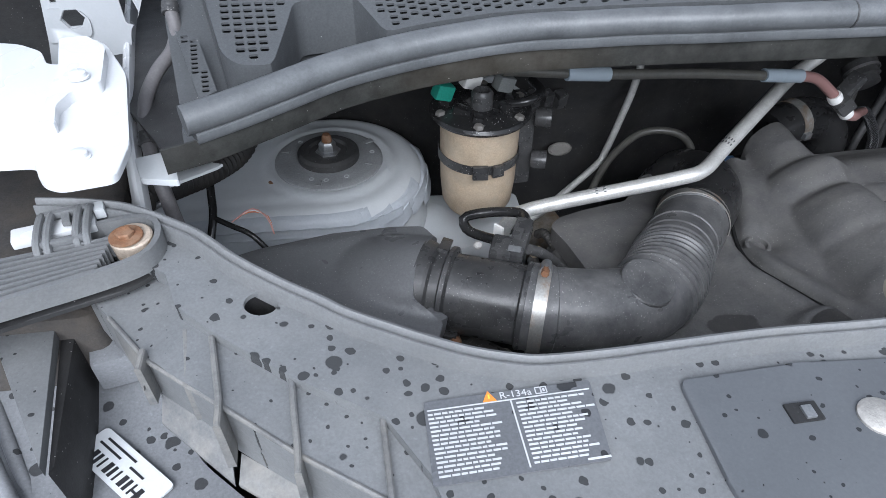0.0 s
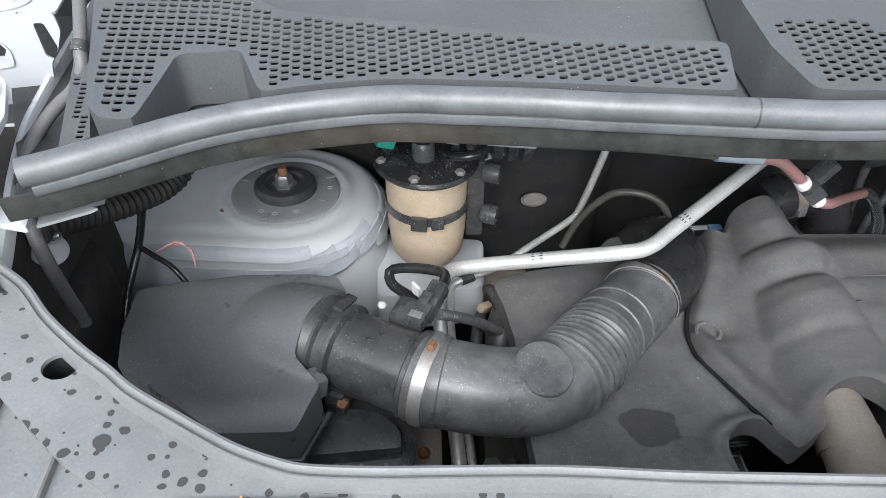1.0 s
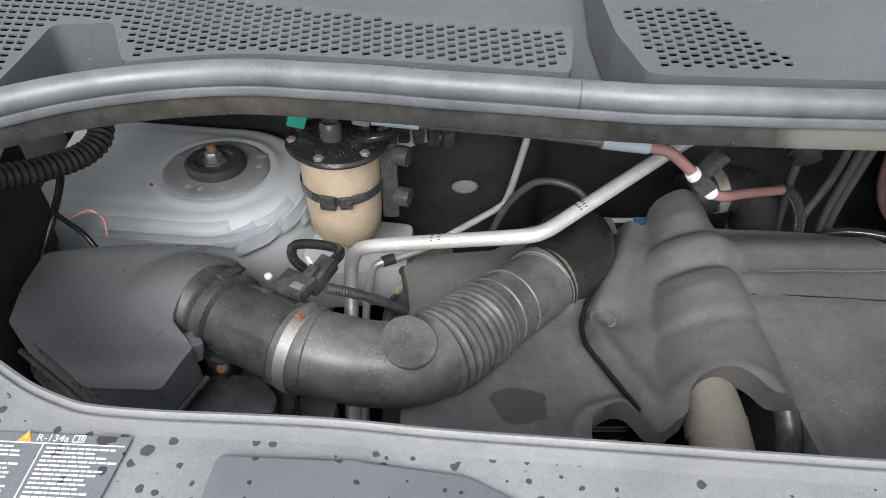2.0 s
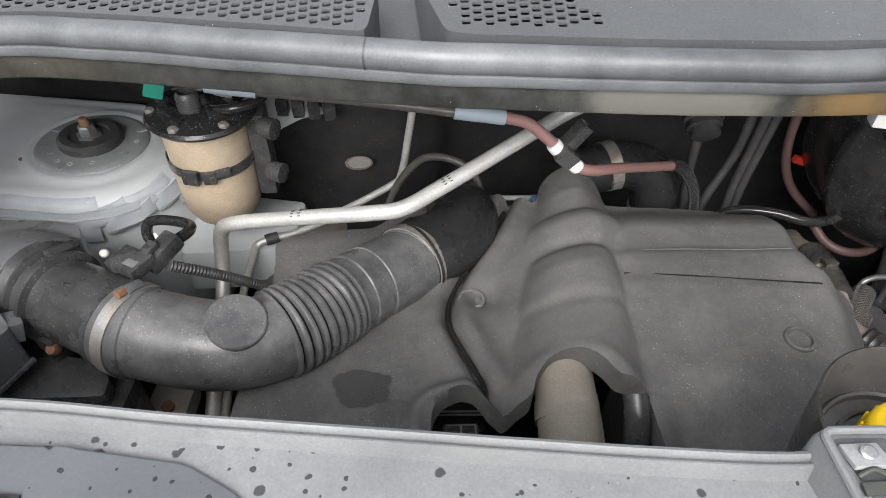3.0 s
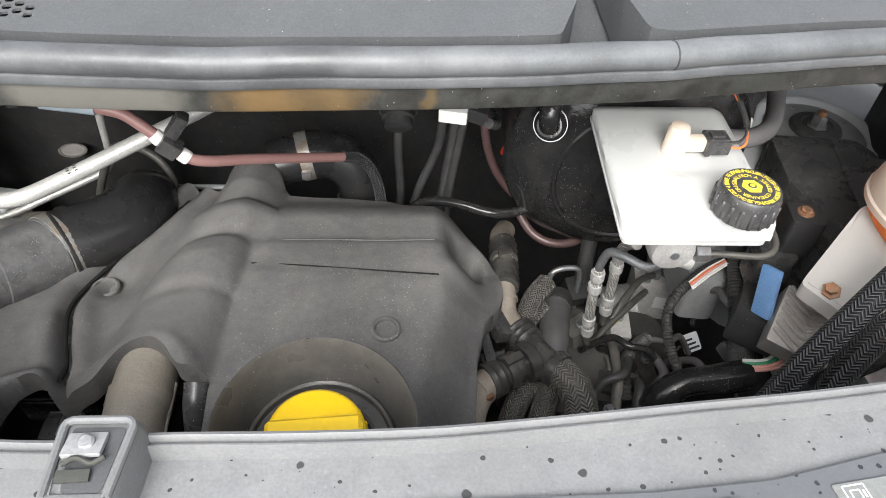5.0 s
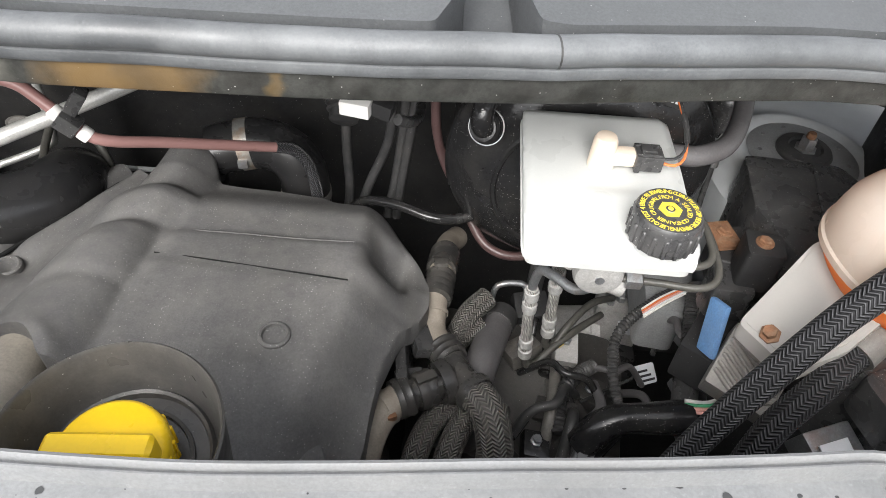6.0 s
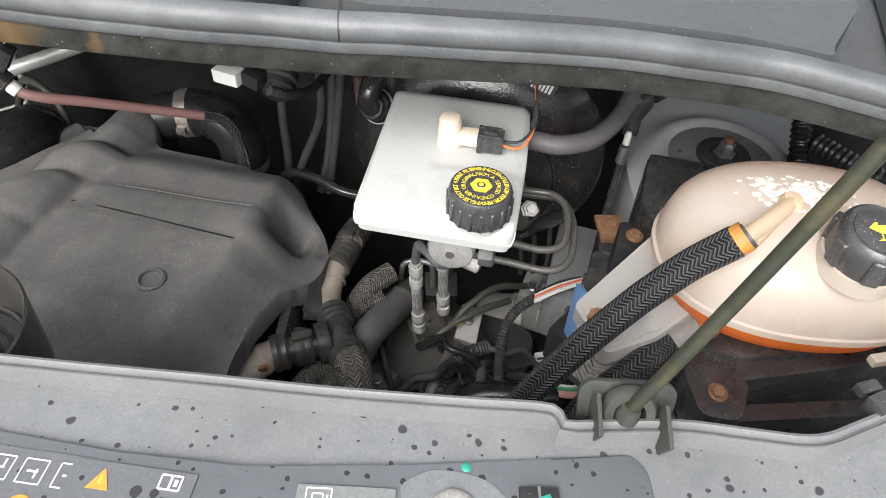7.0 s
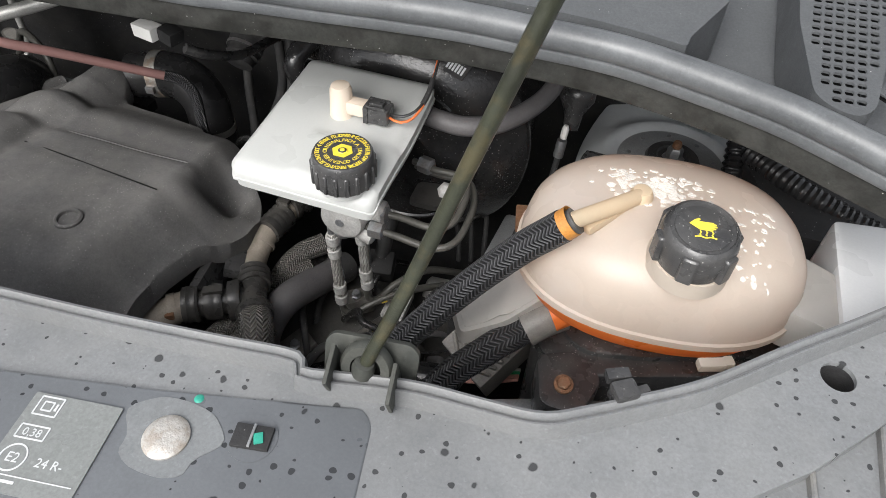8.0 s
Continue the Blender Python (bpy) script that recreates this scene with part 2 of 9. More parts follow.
            l.new(v.outputs["Color"], rnd.inputs[0])
            size = times(ramp(rnd.outputs[0], 1.0 - drops, 1.0, 0.0, most), wetter)
            less = n.new("ShaderNodeMath")
            less.operation = "SUBTRACT"
            l.new(size, less.inputs[0])
            l.new(v.outputs["Distance"], less.inputs[1])
            w = ramp(less.outputs[0], 0.0, 0.035)
            wet = w if wet is None else ramp(mix_max(n, l, wet, w), 0.0, 1.0)
        col = mix(times(wet, 0.85), col, tuple(c * 0.16 for c in color))
        r2 = n.new("ShaderNodeMix")
        r2.data_type = "FLOAT"
        l.new(wet, r2.inputs[0])
        l.new(rgh, r2.inputs[2])
        r2.inputs[3].default_value = 0.25
        rgh = r2.outputs[0]
    l.new(col, b.inputs["Base Color"])
    l.new(rgh, b.inputs["Roughness"])
    if bump:
        bp = n.new("ShaderNodeBump")
        bp.inputs["Strength"].default_value, bp.inputs["Distance"].default_value = bump, 0.0006
        l.new(noise_tex(fine, 2.0), bp.inputs["Height"])
        l.new(bp.outputs[0], b.inputs["Normal"])
    return m


def mix_max(n, l, a, c):
    x = n.new("ShaderNodeMath")
    x.operation = "MAXIMUM"
    l.new(a, x.inputs[0])
    l.new(c, x.inputs[1])
    return x.outputs[0]


def braid(name, color, pale, around=26.0, along=420.0):
    """A woven sleeve: strands that zigzag round a hose."""
    m = bpy.data.materials.new(name)
    m.use_nodes = True
    n, l = m.node_tree.nodes, m.node_tree.links
    b = n["Principled BSDF"]
    uv = n.new("ShaderNodeTexCoord").outputs["UV"]
    sep = n.new("ShaderNodeSeparateXYZ")
    l.new(uv, sep.inputs[0])

    def op(kind, a, c=None):
        x = n.new("ShaderNodeMath")
        x.operation = kind
        for slot, src in zip(x.inputs, (a, c)):
            if isinstance(src, (int, float)):
                slot.default_value = src
            elif src is not None:
                l.new(src, slot)
        return x.outputs[0]

    v = op("MULTIPLY", sep.outputs[1], along)
    zigzag = op("PINGPONG", op("MULTIPLY", sep.outputs[0], around), 1.0)
    weave = op("SINE", op("ADD", v, op("MULTIPLY", zigzag, 8.0)))
    mx = n.new("ShaderNodeMix")
    mx.data_type = "RGBA"
    r = n.new("ShaderNodeMapRange")
    r.inputs["From Min"].default_value, r.inputs["From Max"].default_value = -0.2, 0.8
    l.new(weave, r.inputs["Value"])
    l.new(r.outputs[0], mx.inputs[0])
    mx.inputs[6].default_value, mx.inputs[7].default_value = (*color, 1), (*pale, 1)
    l.new(mx.outputs[2], b.inputs["Base Color"])
    b.inputs["Roughness"].default_value = 0.45
    bp = n.new("ShaderNodeBump")
    bp.inputs["Strength"].default_value, bp.inputs["Distance"].default_value = 0.9, 0.0012
    l.new(weave, bp.inputs["Height"])
    l.new(bp.outputs[0], b.inputs["Normal"])
    return m


def milky(name, color, rough=0.35, through=0.35, vary=0.06, **more):
    """Translucent moulded plastic."""
    m = surface(name, color, rough, vary=vary, scale=30, bump=0.05, specular=0.4, grain=0.05, **more)
    n, l = m.node_tree.nodes, m.node_tree.links
    b = n["Principled BSDF"]
    t = n.new("ShaderNodeBsdfTranslucent")
    t.inputs["Color"].default_value = (*color, 1)
    mx = n.new("ShaderNodeMixShader")
    mx.inputs[0].default_value = through
    l.new(b.outputs[0], mx.inputs[1])
    l.new(t.outputs[0], mx.inputs[2])
    l.new(mx.outputs[0], n["Material Output"].inputs["Surface"])
    return m


M_PANEL = surface("grey_weathered_plastic", (0.178, 0.184, 0.189), 0.5, vary=0.16, scale=45, bump=0.12, dust=0.25, drops=0.50, dry_side=0.55, dust_color=(0.32, 0.32, 0.31), grain=0.26)
M_PANEL_DRY = surface("grey_moulded_plastic", (0.165, 0.170, 0.174), 0.5, vary=0.15, scale=45, bump=0.12, dust=0.2, dust_color=(0.26, 0.25, 0.23), grain=0.26)
M_PAD = surface("dark_label_plastic", (0.115, 0.122, 0.131), 0.38, vary=0.12, scale=40, bump=0.1, drops=0.46, dry_side=0.6, grain=0.15)
M_COWL = surface("scuttle_plastic", (0.078, 0.082, 0.086), 0.52, vary=0.12, scale=35, bump=0.25, fine=1400, specks=0.02)
M_SEAL = surface("weather_seal_rubber", (0.092, 0.097, 0.102), 0.45, vary=0.4, scale=22, bump=0.14, dust=0.5, dust_color=(0.22, 0.23, 0.235), uneven=0.16)
M_FLANGE = surface("stained_primer_steel", (0.036, 0.037, 0.034), 0.55, specular=0.25, vary=0.4, scale=120, bump=0.2, stain=(0.02, 0.02, 0.018), stain_amount=0.85, dust=0.55, dust_color=(0.078, 0.076, 0.071), specks=0.06)


def stain_band(m, x0, x1, color, amount, edge=0.02):
    """A rust or primer stain across one stretch of a long flange, with a ragged edge."""
    n, l = m.node_tree.nodes, m.node_tree.links
    b = n["Principled BSDF"]
    before = b.inputs["Base Color"].links[0].from_socket
    place = n.new("ShaderNodeTexCoord").outputs["Object"]
    tex = n.new("ShaderNodeTexNoise")
    tex.inputs["Scale"].default_value, tex.inputs["Detail"].default_value = 55.0, 5.0
    l.new(place, tex.inputs["Vector"])
    sep = n.new("ShaderNodeSeparateXYZ")
    l.new(place, sep.inputs[0])
    mad = n.new("ShaderNodeMath")
    mad.operation = "MULTIPLY_ADD"
    l.new(tex.outputs["Fac"], mad.inputs[0])
    mad.inputs[1].default_value = 0.03
    l.new(sep.outputs[0], mad.inputs[2])
    masks = []
    for lo, hi in ((x0 + 0.015 - edge / 2, x0 + 0.015 + edge / 2), (x1 + 0.015 + edge / 2, x1 + 0.015 - edge / 2)):
        r = n.new("ShaderNodeMapRange")
        r.inputs["From Min"].default_value, r.inputs["From Max"].default_value = lo, hi
        l.new(mad.outputs[0], r.inputs["Value"])
        masks.append(r.outputs[0])
    fac = n.new("ShaderNodeMath")
    fac.operation = "MULTIPLY"
    l.new(masks[0], fac.inputs[0])
    l.new(masks[1], fac.inputs[1])
    fac2 = n.new("ShaderNodeMath")
    fac2.operation = "MULTIPLY"
    l.new(fac.outputs[0], fac2.inputs[0])
    fac2.inputs[1].default_value = amount
    mx = n.new("ShaderNodeMix")
    mx.data_type = "RGBA"
    l.new(fac2.outputs[0], mx.inputs[0])
    l.new(before, mx.inputs[6])
    mx.inputs[7].default_value = (*color, 1)
    l.new(mx.outputs[2], b.inputs["Base Color"])


for x0, x1, tint, much, soft_edge in ((-0.62, -0.47, (0.085, 0.062, 0.036), 0.18, 0.06), (-0.14, -0.03, (0.17, 0.165, 0.145), 0.7, 0.02), (0.00, 0.052, (0.22, 0.135, 0.05), 0.6, 0.03), (0.058, 0.088, (0.22, 0.135, 0.05), 0.5, 0.02), (0.131, 0.136, (0.20, 0.13, 0.05), 0.6, 0.008)):
    stain_band(M_FLANGE, x0, x1, tint, much, soft_edge)
M_FELT = surface("dirty_black_felt", (0.070, 0.067, 0.065), 0.9, vary=0.3, scale=50, bump=0.5, fine=700, dust=0.6, dust_color=(0.12, 0.10, 0.08), specular=0.1)
M_CONDUIT = surface("dull_corrugated_plastic", (0.040, 0.039, 0.038), 0.6, vary=0.3, scale=60, bump=0.2, dust=0.4, dust_color=(0.085, 0.070, 0.055), specular=0.3)
M_BLACK = surface("black_plastic", (0.045, 0.045, 0.046), 0.30, vary=0.3, scale=60, bump=0.25, dust=0.35, dust_color=(0.17, 0.165, 0.158), specks=0.6, uneven=0.16)
M_BOX = surface("airbox_plastic", (0.135, 0.137, 0.141), 0.34, vary=0.15, scale=30, bump=0.2, dust=0.3, dust_color=(0.17, 0.17, 0.17), specks=0.5)
M_HOSE = surface("intake_rubber", (0.085, 0.085, 0.087), 0.36, vary=0.3, scale=50, bump=0.25, dust=0.65, dust_color=(0.235, 0.23, 0.225), specks=0.7)
M_COVER = surface("engine_cover_foam", (0.124, 0.122, 0.121), 0.62, specular=0.25, vary=0.24, scale=40, bump=0.5, fine=1500, dust=0.4, dust_color=(0.24, 0.23, 0.21), specks=0.5)
M_CUP = surface("dusty_black_cup", (0.060, 0.058, 0.056), 0.36, vary=0.2, scale=60, bump=0.15, dust=0.4, dust_color=(0.16, 0.15, 0.135), specks=0.12)
M_DARK = surface("bay_black", (0.034, 0.034, 0.035), 0.5, vary=0.4, scale=40, bump=0.3, dust=0.5, dust_color=(0.05, 0.048, 0.046), specks=0.10, specular=0.25)
M_SHIELD = surface("bulkhead_mat", (0.031, 0.031, 0.032), 0.5, vary=0.4, scale=50, bump=0.4, dust=0.7, dust_color=(0.052, 0.049, 0.045), specks=0.14, specular=0.3)
M_PAINT = surface("grey_body_paint", (0.56, 0.58, 0.59), 0.42, vary=0.06, scale=20, bump=0.05, dust=0.25, dust_color=(0.26, 0.25, 0.23), specks=0.03, grain=0.06)
M_SEALER = surface("seam_sealer", (0.44, 0.465, 0.495), 0.5, vary=0.12, scale=120, bump=0.3, fine=260, grain=0.08)
M_WHITE = surface("white_body_paint", (0.66, 0.67, 0.68), 0.3, vary=0.03, scale=20, bump=0.02, coat=0.3, grain=0.06)
M_HINGE = surface("hinge_grey_paint", (0.38, 0.395, 0.41), 0.38, vary=0.06, scale=20, bump=0.04, dust=0.15, dust_color=(0.35, 0.34, 0.32), grain=0.06)
M_STEEL = surface("galvanised_steel", (0.36, 0.37, 0.38), 0.42, 0.7, vary=0.2, scale=120, bump=0.15, stain=(0.20, 0.13, 0.08), stain_amount=0.3)
M_ALU = surface("aluminium_pipe", (0.66, 0.655, 0.63), 0.45, 0.45, vary=0.12, scale=150, bump=0.12, dust=0.3, dust_color=(0.40, 0.38, 0.34), specks=0.06)
M_RUST = surface("rusty_bolt", (0.27, 0.135, 0.072), 0.75, 0.2, vary=0.35, scale=300, bump=0.6, fine=1500, stain=(0.30, 0.20, 0.13), stain_amount=0.6)
M_RUBBER = surface("black_rubber", (0.048, 0.048, 0.049), 0.42, vary=0.25, scale=70, bump=0.15, dust=0.45, dust_color=(0.125, 0.119, 0.110), specular=0.4, specks=0.2)
M_BROWN = surface("dusty_brown_hose", (0.33, 0.290, 0.240), 0.65, vary=0.25, scale=70, bump=0.25, dust=0.5, dust_color=(0.26, 0.22, 0.18), stain=(0.15, 0.125, 0.105), stain_amount=0.5)
M_BEIGE = surface("dusty_beige_duct", (0.24, 0.215, 0.18), 0.62, vary=0.15, scale=40, bump=0.15, dust=0.3, dust_color=(0.30, 0.27, 0.22))
M_FILTER = surface("dusty_filter_can", (0.52, 0.41, 0.29), 0.62, 0.1, vary=0.18, scale=70, bump=0.45, fine=700, dust=0.6, dust_color=(0.50, 0.43, 0.34), stain=(0.32, 0.27, 0.20), stain_amount=0.5)
M_TANK = milky("milky_tank_plastic", (0.76, 0.68, 0.59), 0.24, 0.5, 0.10, stain=(0.80, 0.76, 0.72), stain_amount=0.45)
M_TANK_CLEAR = milky("clear_tank_plastic", (0.60, 0.58, 0.55), 0.32, 0.45)
M_COOLANT = milky("orange_coolant", (1.0, 0.27, 0.06), 0.3, 0.5)
M_AMBER = milky("yellowed_nipple", (0.80, 0.66, 0.48), 0.35, 0.45)
M_RESERVOIR = milky("white_reservoir_plastic", (0.60, 0.61, 0.595), 0.34, 0.25, 0.03)
M_NUB = milky("cream_plastic", (0.85, 0.74, 0.62), 0.4, 0.25, 0.03)
M_YELLOW = surface("yellow_plastic", (0.88, 0.58, 0.015), 0.34, vary=0.06, scale=60, bump=0.05, grain=0.06)
M_YELLOW_INK = surface("yellow_ink", (0.75, 0.60, 0.06), 0.5, vary=0.08, scale=90, bump=0.0, grain=0.06)
M_ORANGE_INK = surface("orange_ink", (0.85, 0.30, 0.05), 0.5, vary=0.05, scale=90, bump=0.0)
M_WHITE_INK = surface("pale_ink", (0.55, 0.56, 0.57), 0.5, vary=0.1, scale=90, bump=0.0, grain=0.06)
M_STICKER = surface("white_sticker", (0.76, 0.78, 0.80), 0.45, vary=0.04, scale=30, bump=0.03, grain=0.06)
M_GREY_LABEL = surface("grey_label_film", (0.20, 0.21, 0.205), 0.35, vary=0.06, scale=30, bump=0.03)
M_BLACK_INK = surface("black_ink", (0.03, 0.03, 0.035), 0.5, vary=0.1, scale=90, bump=0.0)
M_PURPLE = milky("purple_vacuum_pipe", (0.34, 0.19, 0.175), 0.35, 0.2)
M_CLEAR = milky("clear_blue_sleeve", (0.45, 0.52, 0.58), 0.25, 0.35)
M_OLIVE = surface("dusty_coated_pipe", (0.075, 0.073, 0.066), 0.4, vary=0.2, scale=120, bump=0.1, dust=0.3, dust_color=(0.16, 0.15, 0.12))
M_ROD = surface("olive_painted_rod", (0.034, 0.037, 0.024), 0.42, 0.0, vary=0.35, scale=160, bump=0.3, stain=(0.22, 0.16, 0.06), stain_amount=0.15)
M_BRACKET = surface("dull_olive_plastic", (0.046, 0.049, 0.044), 0.5, specular=0.25, vary=0.2, scale=60, bump=0.15, dust=0.2, dust_color=(0.2, 0.19, 0.16))
# pipe pink with the shade below the reservoir put into the colour
M_PIPE_DARK = surface("shaded_pink_pipe", (0.12, 0.07, 0.068), 0.38, vary=0.2, scale=80, bump=0.1, dust=0.3, dust_color=(0.14, 0.12, 0.11))
M_NATURAL = surface("white_clip_plastic", (0.80, 0.79, 0.76), 0.4, vary=0.04, scale=60, bump=0.05, grain=0.06)
M_GREEN = surface("green_plastic", (0.03, 0.30, 0.22), 0.4, vary=0.1, scale=60, bump=0.05)
M_BLUE = surface("blue_plastic", (0.16, 0.33, 0.62), 0.42, vary=0.08, scale=60, bump=0.08, dust=0.2)
M_RED = surface("red_plastic", (0.65, 0.05, 0.03), 0.4, vary=0.1, scale=60, bump=0.05)
M_PINK = surface("pink_wire", (0.75, 0.38, 0.32), 0.4, vary=0.08, scale=60, bump=0.0)
M_WIRE_ORANGE = surface("orange_wire", (0.80, 0.20, 0.06), 0.4, vary=0.08, scale=60, bump=0.0)
M_WIRE_GREEN = surface("green_wire", (0.05, 0.35, 0.16), 0.4, vary=0.08, scale=60, bump=0.0)
M_BRAID = braid("black_braided_sleeve", (0.016, 0.016, 0.017), (0.085, 0.085, 0.09), 14, 1700)
M_BRAID_DUSTY = braid("dusty_braided_sleeve", (0.10, 0.095, 0.087), (0.19, 0.178, 0.163), 18, 1800)
M_STEEL_BRAID = braid("steel_braid", (0.36, 0.345, 0.32), (0.84, 0.82, 0.78), 20, 300)
M_ABS = surface("cast_aluminium", (0.55, 0.545, 0.53), 0.55, 0.2, vary=0.2, scale=150, bump=0.4, dust=0.4, dust_color=(0.25, 0.23, 0.20))
M_FIN = surface("grey_finned_casting", (0.36, 0.345, 0.32), 0.6, 0.1, vary=0.2, scale=120, bump=0.4, dust=0.4, dust_color=(0.34, 0.31, 0.27))
M_LAMP = surface("headlamp_housing", (0.24, 0.248, 0.262), 0.42, vary=0.15, scale=40, bump=0.12, drops=0.36)
M_GLOSS = surface("glossy_black_enamel", (0.020, 0.020, 0.021), 0.18, vary=0.25, scale=50, bump=0.55, fine=260, dust=0.35, dust_color=(0.07, 0.066, 0.06), specks=0.5)
M_GROUND = surface("asphalt", (0.05, 0.05, 0.05), 0.85, vary=0.3, scale=3, bump=0.4, fine=200)
M_RUSTDIRT = surface("dirty_sealer", (0.30, 0.27, 0.23), 0.7, vary=0.4, scale=80, bump=0.6, fine=300, stain=(0.16, 0.10, 0.05), stain_amount=0.8)
M_SHEATH = surface("grey_cable_sheath", (0.115, 0.11, 0.112), 0.5, vary=0.2, scale=60, bump=0.2, dust=0.3, dust_color=(0.16, 0.15, 0.15))
M_GREY_FILM = surface("dark_film_label", (0.135, 0.14, 0.15), 0.36, vary=0.08, scale=40, bump=0.05, drops=0.2)
M_RIVET = surface("worn_white_metal", (0.50, 0.48, 0.45), 0.5, 0.3, vary=0.3, scale=200, bump=0.6, fine=700, stain=(0.30, 0.25, 0.20), stain_amount=0.7)
M_DRIED = surface("dried_water_film", (0.18, 0.19, 0.195), 0.45, vary=0.2, scale=60, bump=0.1, dust=0.3, dust_color=(0.28, 0.28, 0.28))
# near-black colour standing in for the shade seen through the intake slots
M_SLOT_SHADE = surface("slot_shade_black", (0.010, 0.010, 0.010), 0.9, vary=0.2, scale=40, bump=0.1, specular=0.05)

M_PLATE = surface("painted_steel_plate", (0.39, 0.40, 0.405), 0.4, 0.3, vary=0.15, scale=90, bump=0.15, dust=0.3, dust_color=(0.24, 0.23, 0.21), specks=0.05)
M_PLUG = surface("dull_grey_rubber", (0.20, 0.19, 0.175), 0.6, vary=0.25, scale=120, bump=0.2, dust=0.4, dust_color=(0.15, 0.13, 0.11))
M_WASHER = surface("rust_bloomed_washer", (0.50, 0.42, 0.34), 0.65, 0.2, vary=0.3, scale=200, bump=0.4, stain=(0.40, 0.20, 0.08), stain_amount=0.7)
M_CLAMP = surface("bright_steel_band", (0.48, 0.47, 0.445), 0.45, 0.7, vary=0.2, scale=150, bump=0.15, stain=(0.36, 0.22, 0.11), stain_amount=0.5)
M_COUPLING = surface("dusty_black_coupling", (0.040, 0.039, 0.038), 0.34, vary=0.35, scale=60, bump=0.25, dust=0.6, dust_color=(0.14, 0.13, 0.115), specks=0.22, uneven=0.16)
M_CLIP = surface("orange_spring_clip", (0.50, 0.22, 0.05), 0.45, vary=0.25, scale=150, bump=0.2)
M_CRUST = surface("dried_white_crust", (0.78, 0.73, 0.67), 0.85, vary=0.15, scale=250, bump=0.8, fine=700)


def wet_spot(m, x, y, rx, ry, amount=0.62):
    """A dark damp patch with a ragged edge, at a place on the thing."""
    n, l = m.node_tree.nodes, m.node_tree.links
    b = n["Principled BSDF"]
    before = b.inputs["Base Color"].links[0].from_socket
    place = n.new("ShaderNodeTexCoord").outputs["Object"]
    sep = n.new("ShaderNodeSeparateXYZ")
    l.new(place, sep.inputs[0])
    tex = n.new("ShaderNodeTexNoise")
    tex.inputs["Scale"].default_value, tex.inputs["Detail"].default_value = 38.0, 6.0
    l.new(place, tex.inputs["Vector"])

    def op(kind, a, c, d=None):
        q = n.new("ShaderNodeMath")
        q.operation = kind
        for slot, src in zip(q.inputs, (a, c, d)):
            if isinstance(src, (int, float)):
                slot.default_value = src
            elif src is not None:
                l.new(src, slot)
        return q.outputs[0]

    dx = op("DIVIDE", op("SUBTRACT", sep.outputs[0], x), rx)
    dy = op("DIVIDE", op("SUBTRACT", sep.outputs[1], y), ry)
    r = op("SQRT", op("ADD", op("MULTIPLY", dx, dx), op("MULTIPLY", dy, dy)), 0.0)
    r = op("MULTIPLY_ADD", tex.outputs["Fac"], 1.1, r)
    mr = n.new("ShaderNodeMapRange")
    mr.inputs["From Min"].default_value, mr.inputs["From Max"].default_value = 1.52, 1.44
    mr.inputs["To Min"].default_value, mr.inputs["To Max"].default_value = 0.0, amount
    l.new(r, mr.inputs["Value"])
    mx = n.new("ShaderNodeMix")
    mx.data_type = "RGBA"
    l.new(mr.outputs[0], mx.inputs[0])
    l.new(before, mx.inputs[6])
    mx.inputs[7].default_value = (0.03, 0.029, 0.028, 1)
    l.new(mx.outputs[2], b.inputs["Base Color"])


wet_spot(M_COVER, 0.402 - 0.62, 0.367 - 0.45, 0.030, 0.022)
wet_spot(M_COVER, 0.432 - 0.62, 0.338 - 0.45, 0.020, 0.016, 0.2)
M_RIB = surface("grimy_grey_plastic", (0.165, 0.168, 0.170), 0.55, vary=0.2, scale=60, bump=0.2, dust=0.6, dust_color=(0.36, 0.34, 0.30), stain=(0.08, 0.075, 0.07), stain_amount=0.4)
# near-black that paints shade into the hose's and the cover's grooves
M_GROOVE_SHADE = surface("groove_shade_black", (0.018, 0.018, 0.018), 0.8, vary=0.3, scale=60, bump=0.3, specular=0.1)
M_ELBOW = surface("oily_black_rubber", (0.022, 0.022, 0.023), 0.30, vary=0.3, scale=40, bump=0.15, dust=0.25, dust_color=(0.07, 0.066, 0.06), specks=0.10)
M_CAST = surface("oily_cast_metal", (0.085, 0.082, 0.078), 0.5, 0.2, vary=0.4, scale=60, bump=0.4, dust=0.5, dust_color=(0.12, 0.11, 0.095), specks=0.12)
M_GRIME = surface("grimy_grey_plastic_part", (0.17, 0.162, 0.15), 0.5, vary=0.35, scale=70, bump=0.3, dust=0.5, dust_color=(0.26, 0.24, 0.21), specks=0.3)

# ---- the large forms ----
SEAL_X = (-0.06, -0.03, 0.011, 0.05, 0.095, 0.13, 0.175, 0.204, 0.25, 0.32, 0.40, 0.465, 0.535, 0.605, 0.69, 0.745, 0.845, 0.90, 1.0, 1.144, 1.19, 1.27, 1.30, 1.343, 1.40, 1.42, 1.474, 1.50, 1.56)
SEAL_Y = (0.406, 0.414, 0.432, 0.449, 0.459, 0.4615, 0.4615, 0.456, 0.446, 0.430, 0.411, 0.400, 0.393, 0.387, 0.3845, 0.387, 0.3925, 0.398, 0.412, 0.444, 0.4535, 0.462, 0.463, 0.460, 0.452, 0.447, 0.425, 0.416, 0.395)
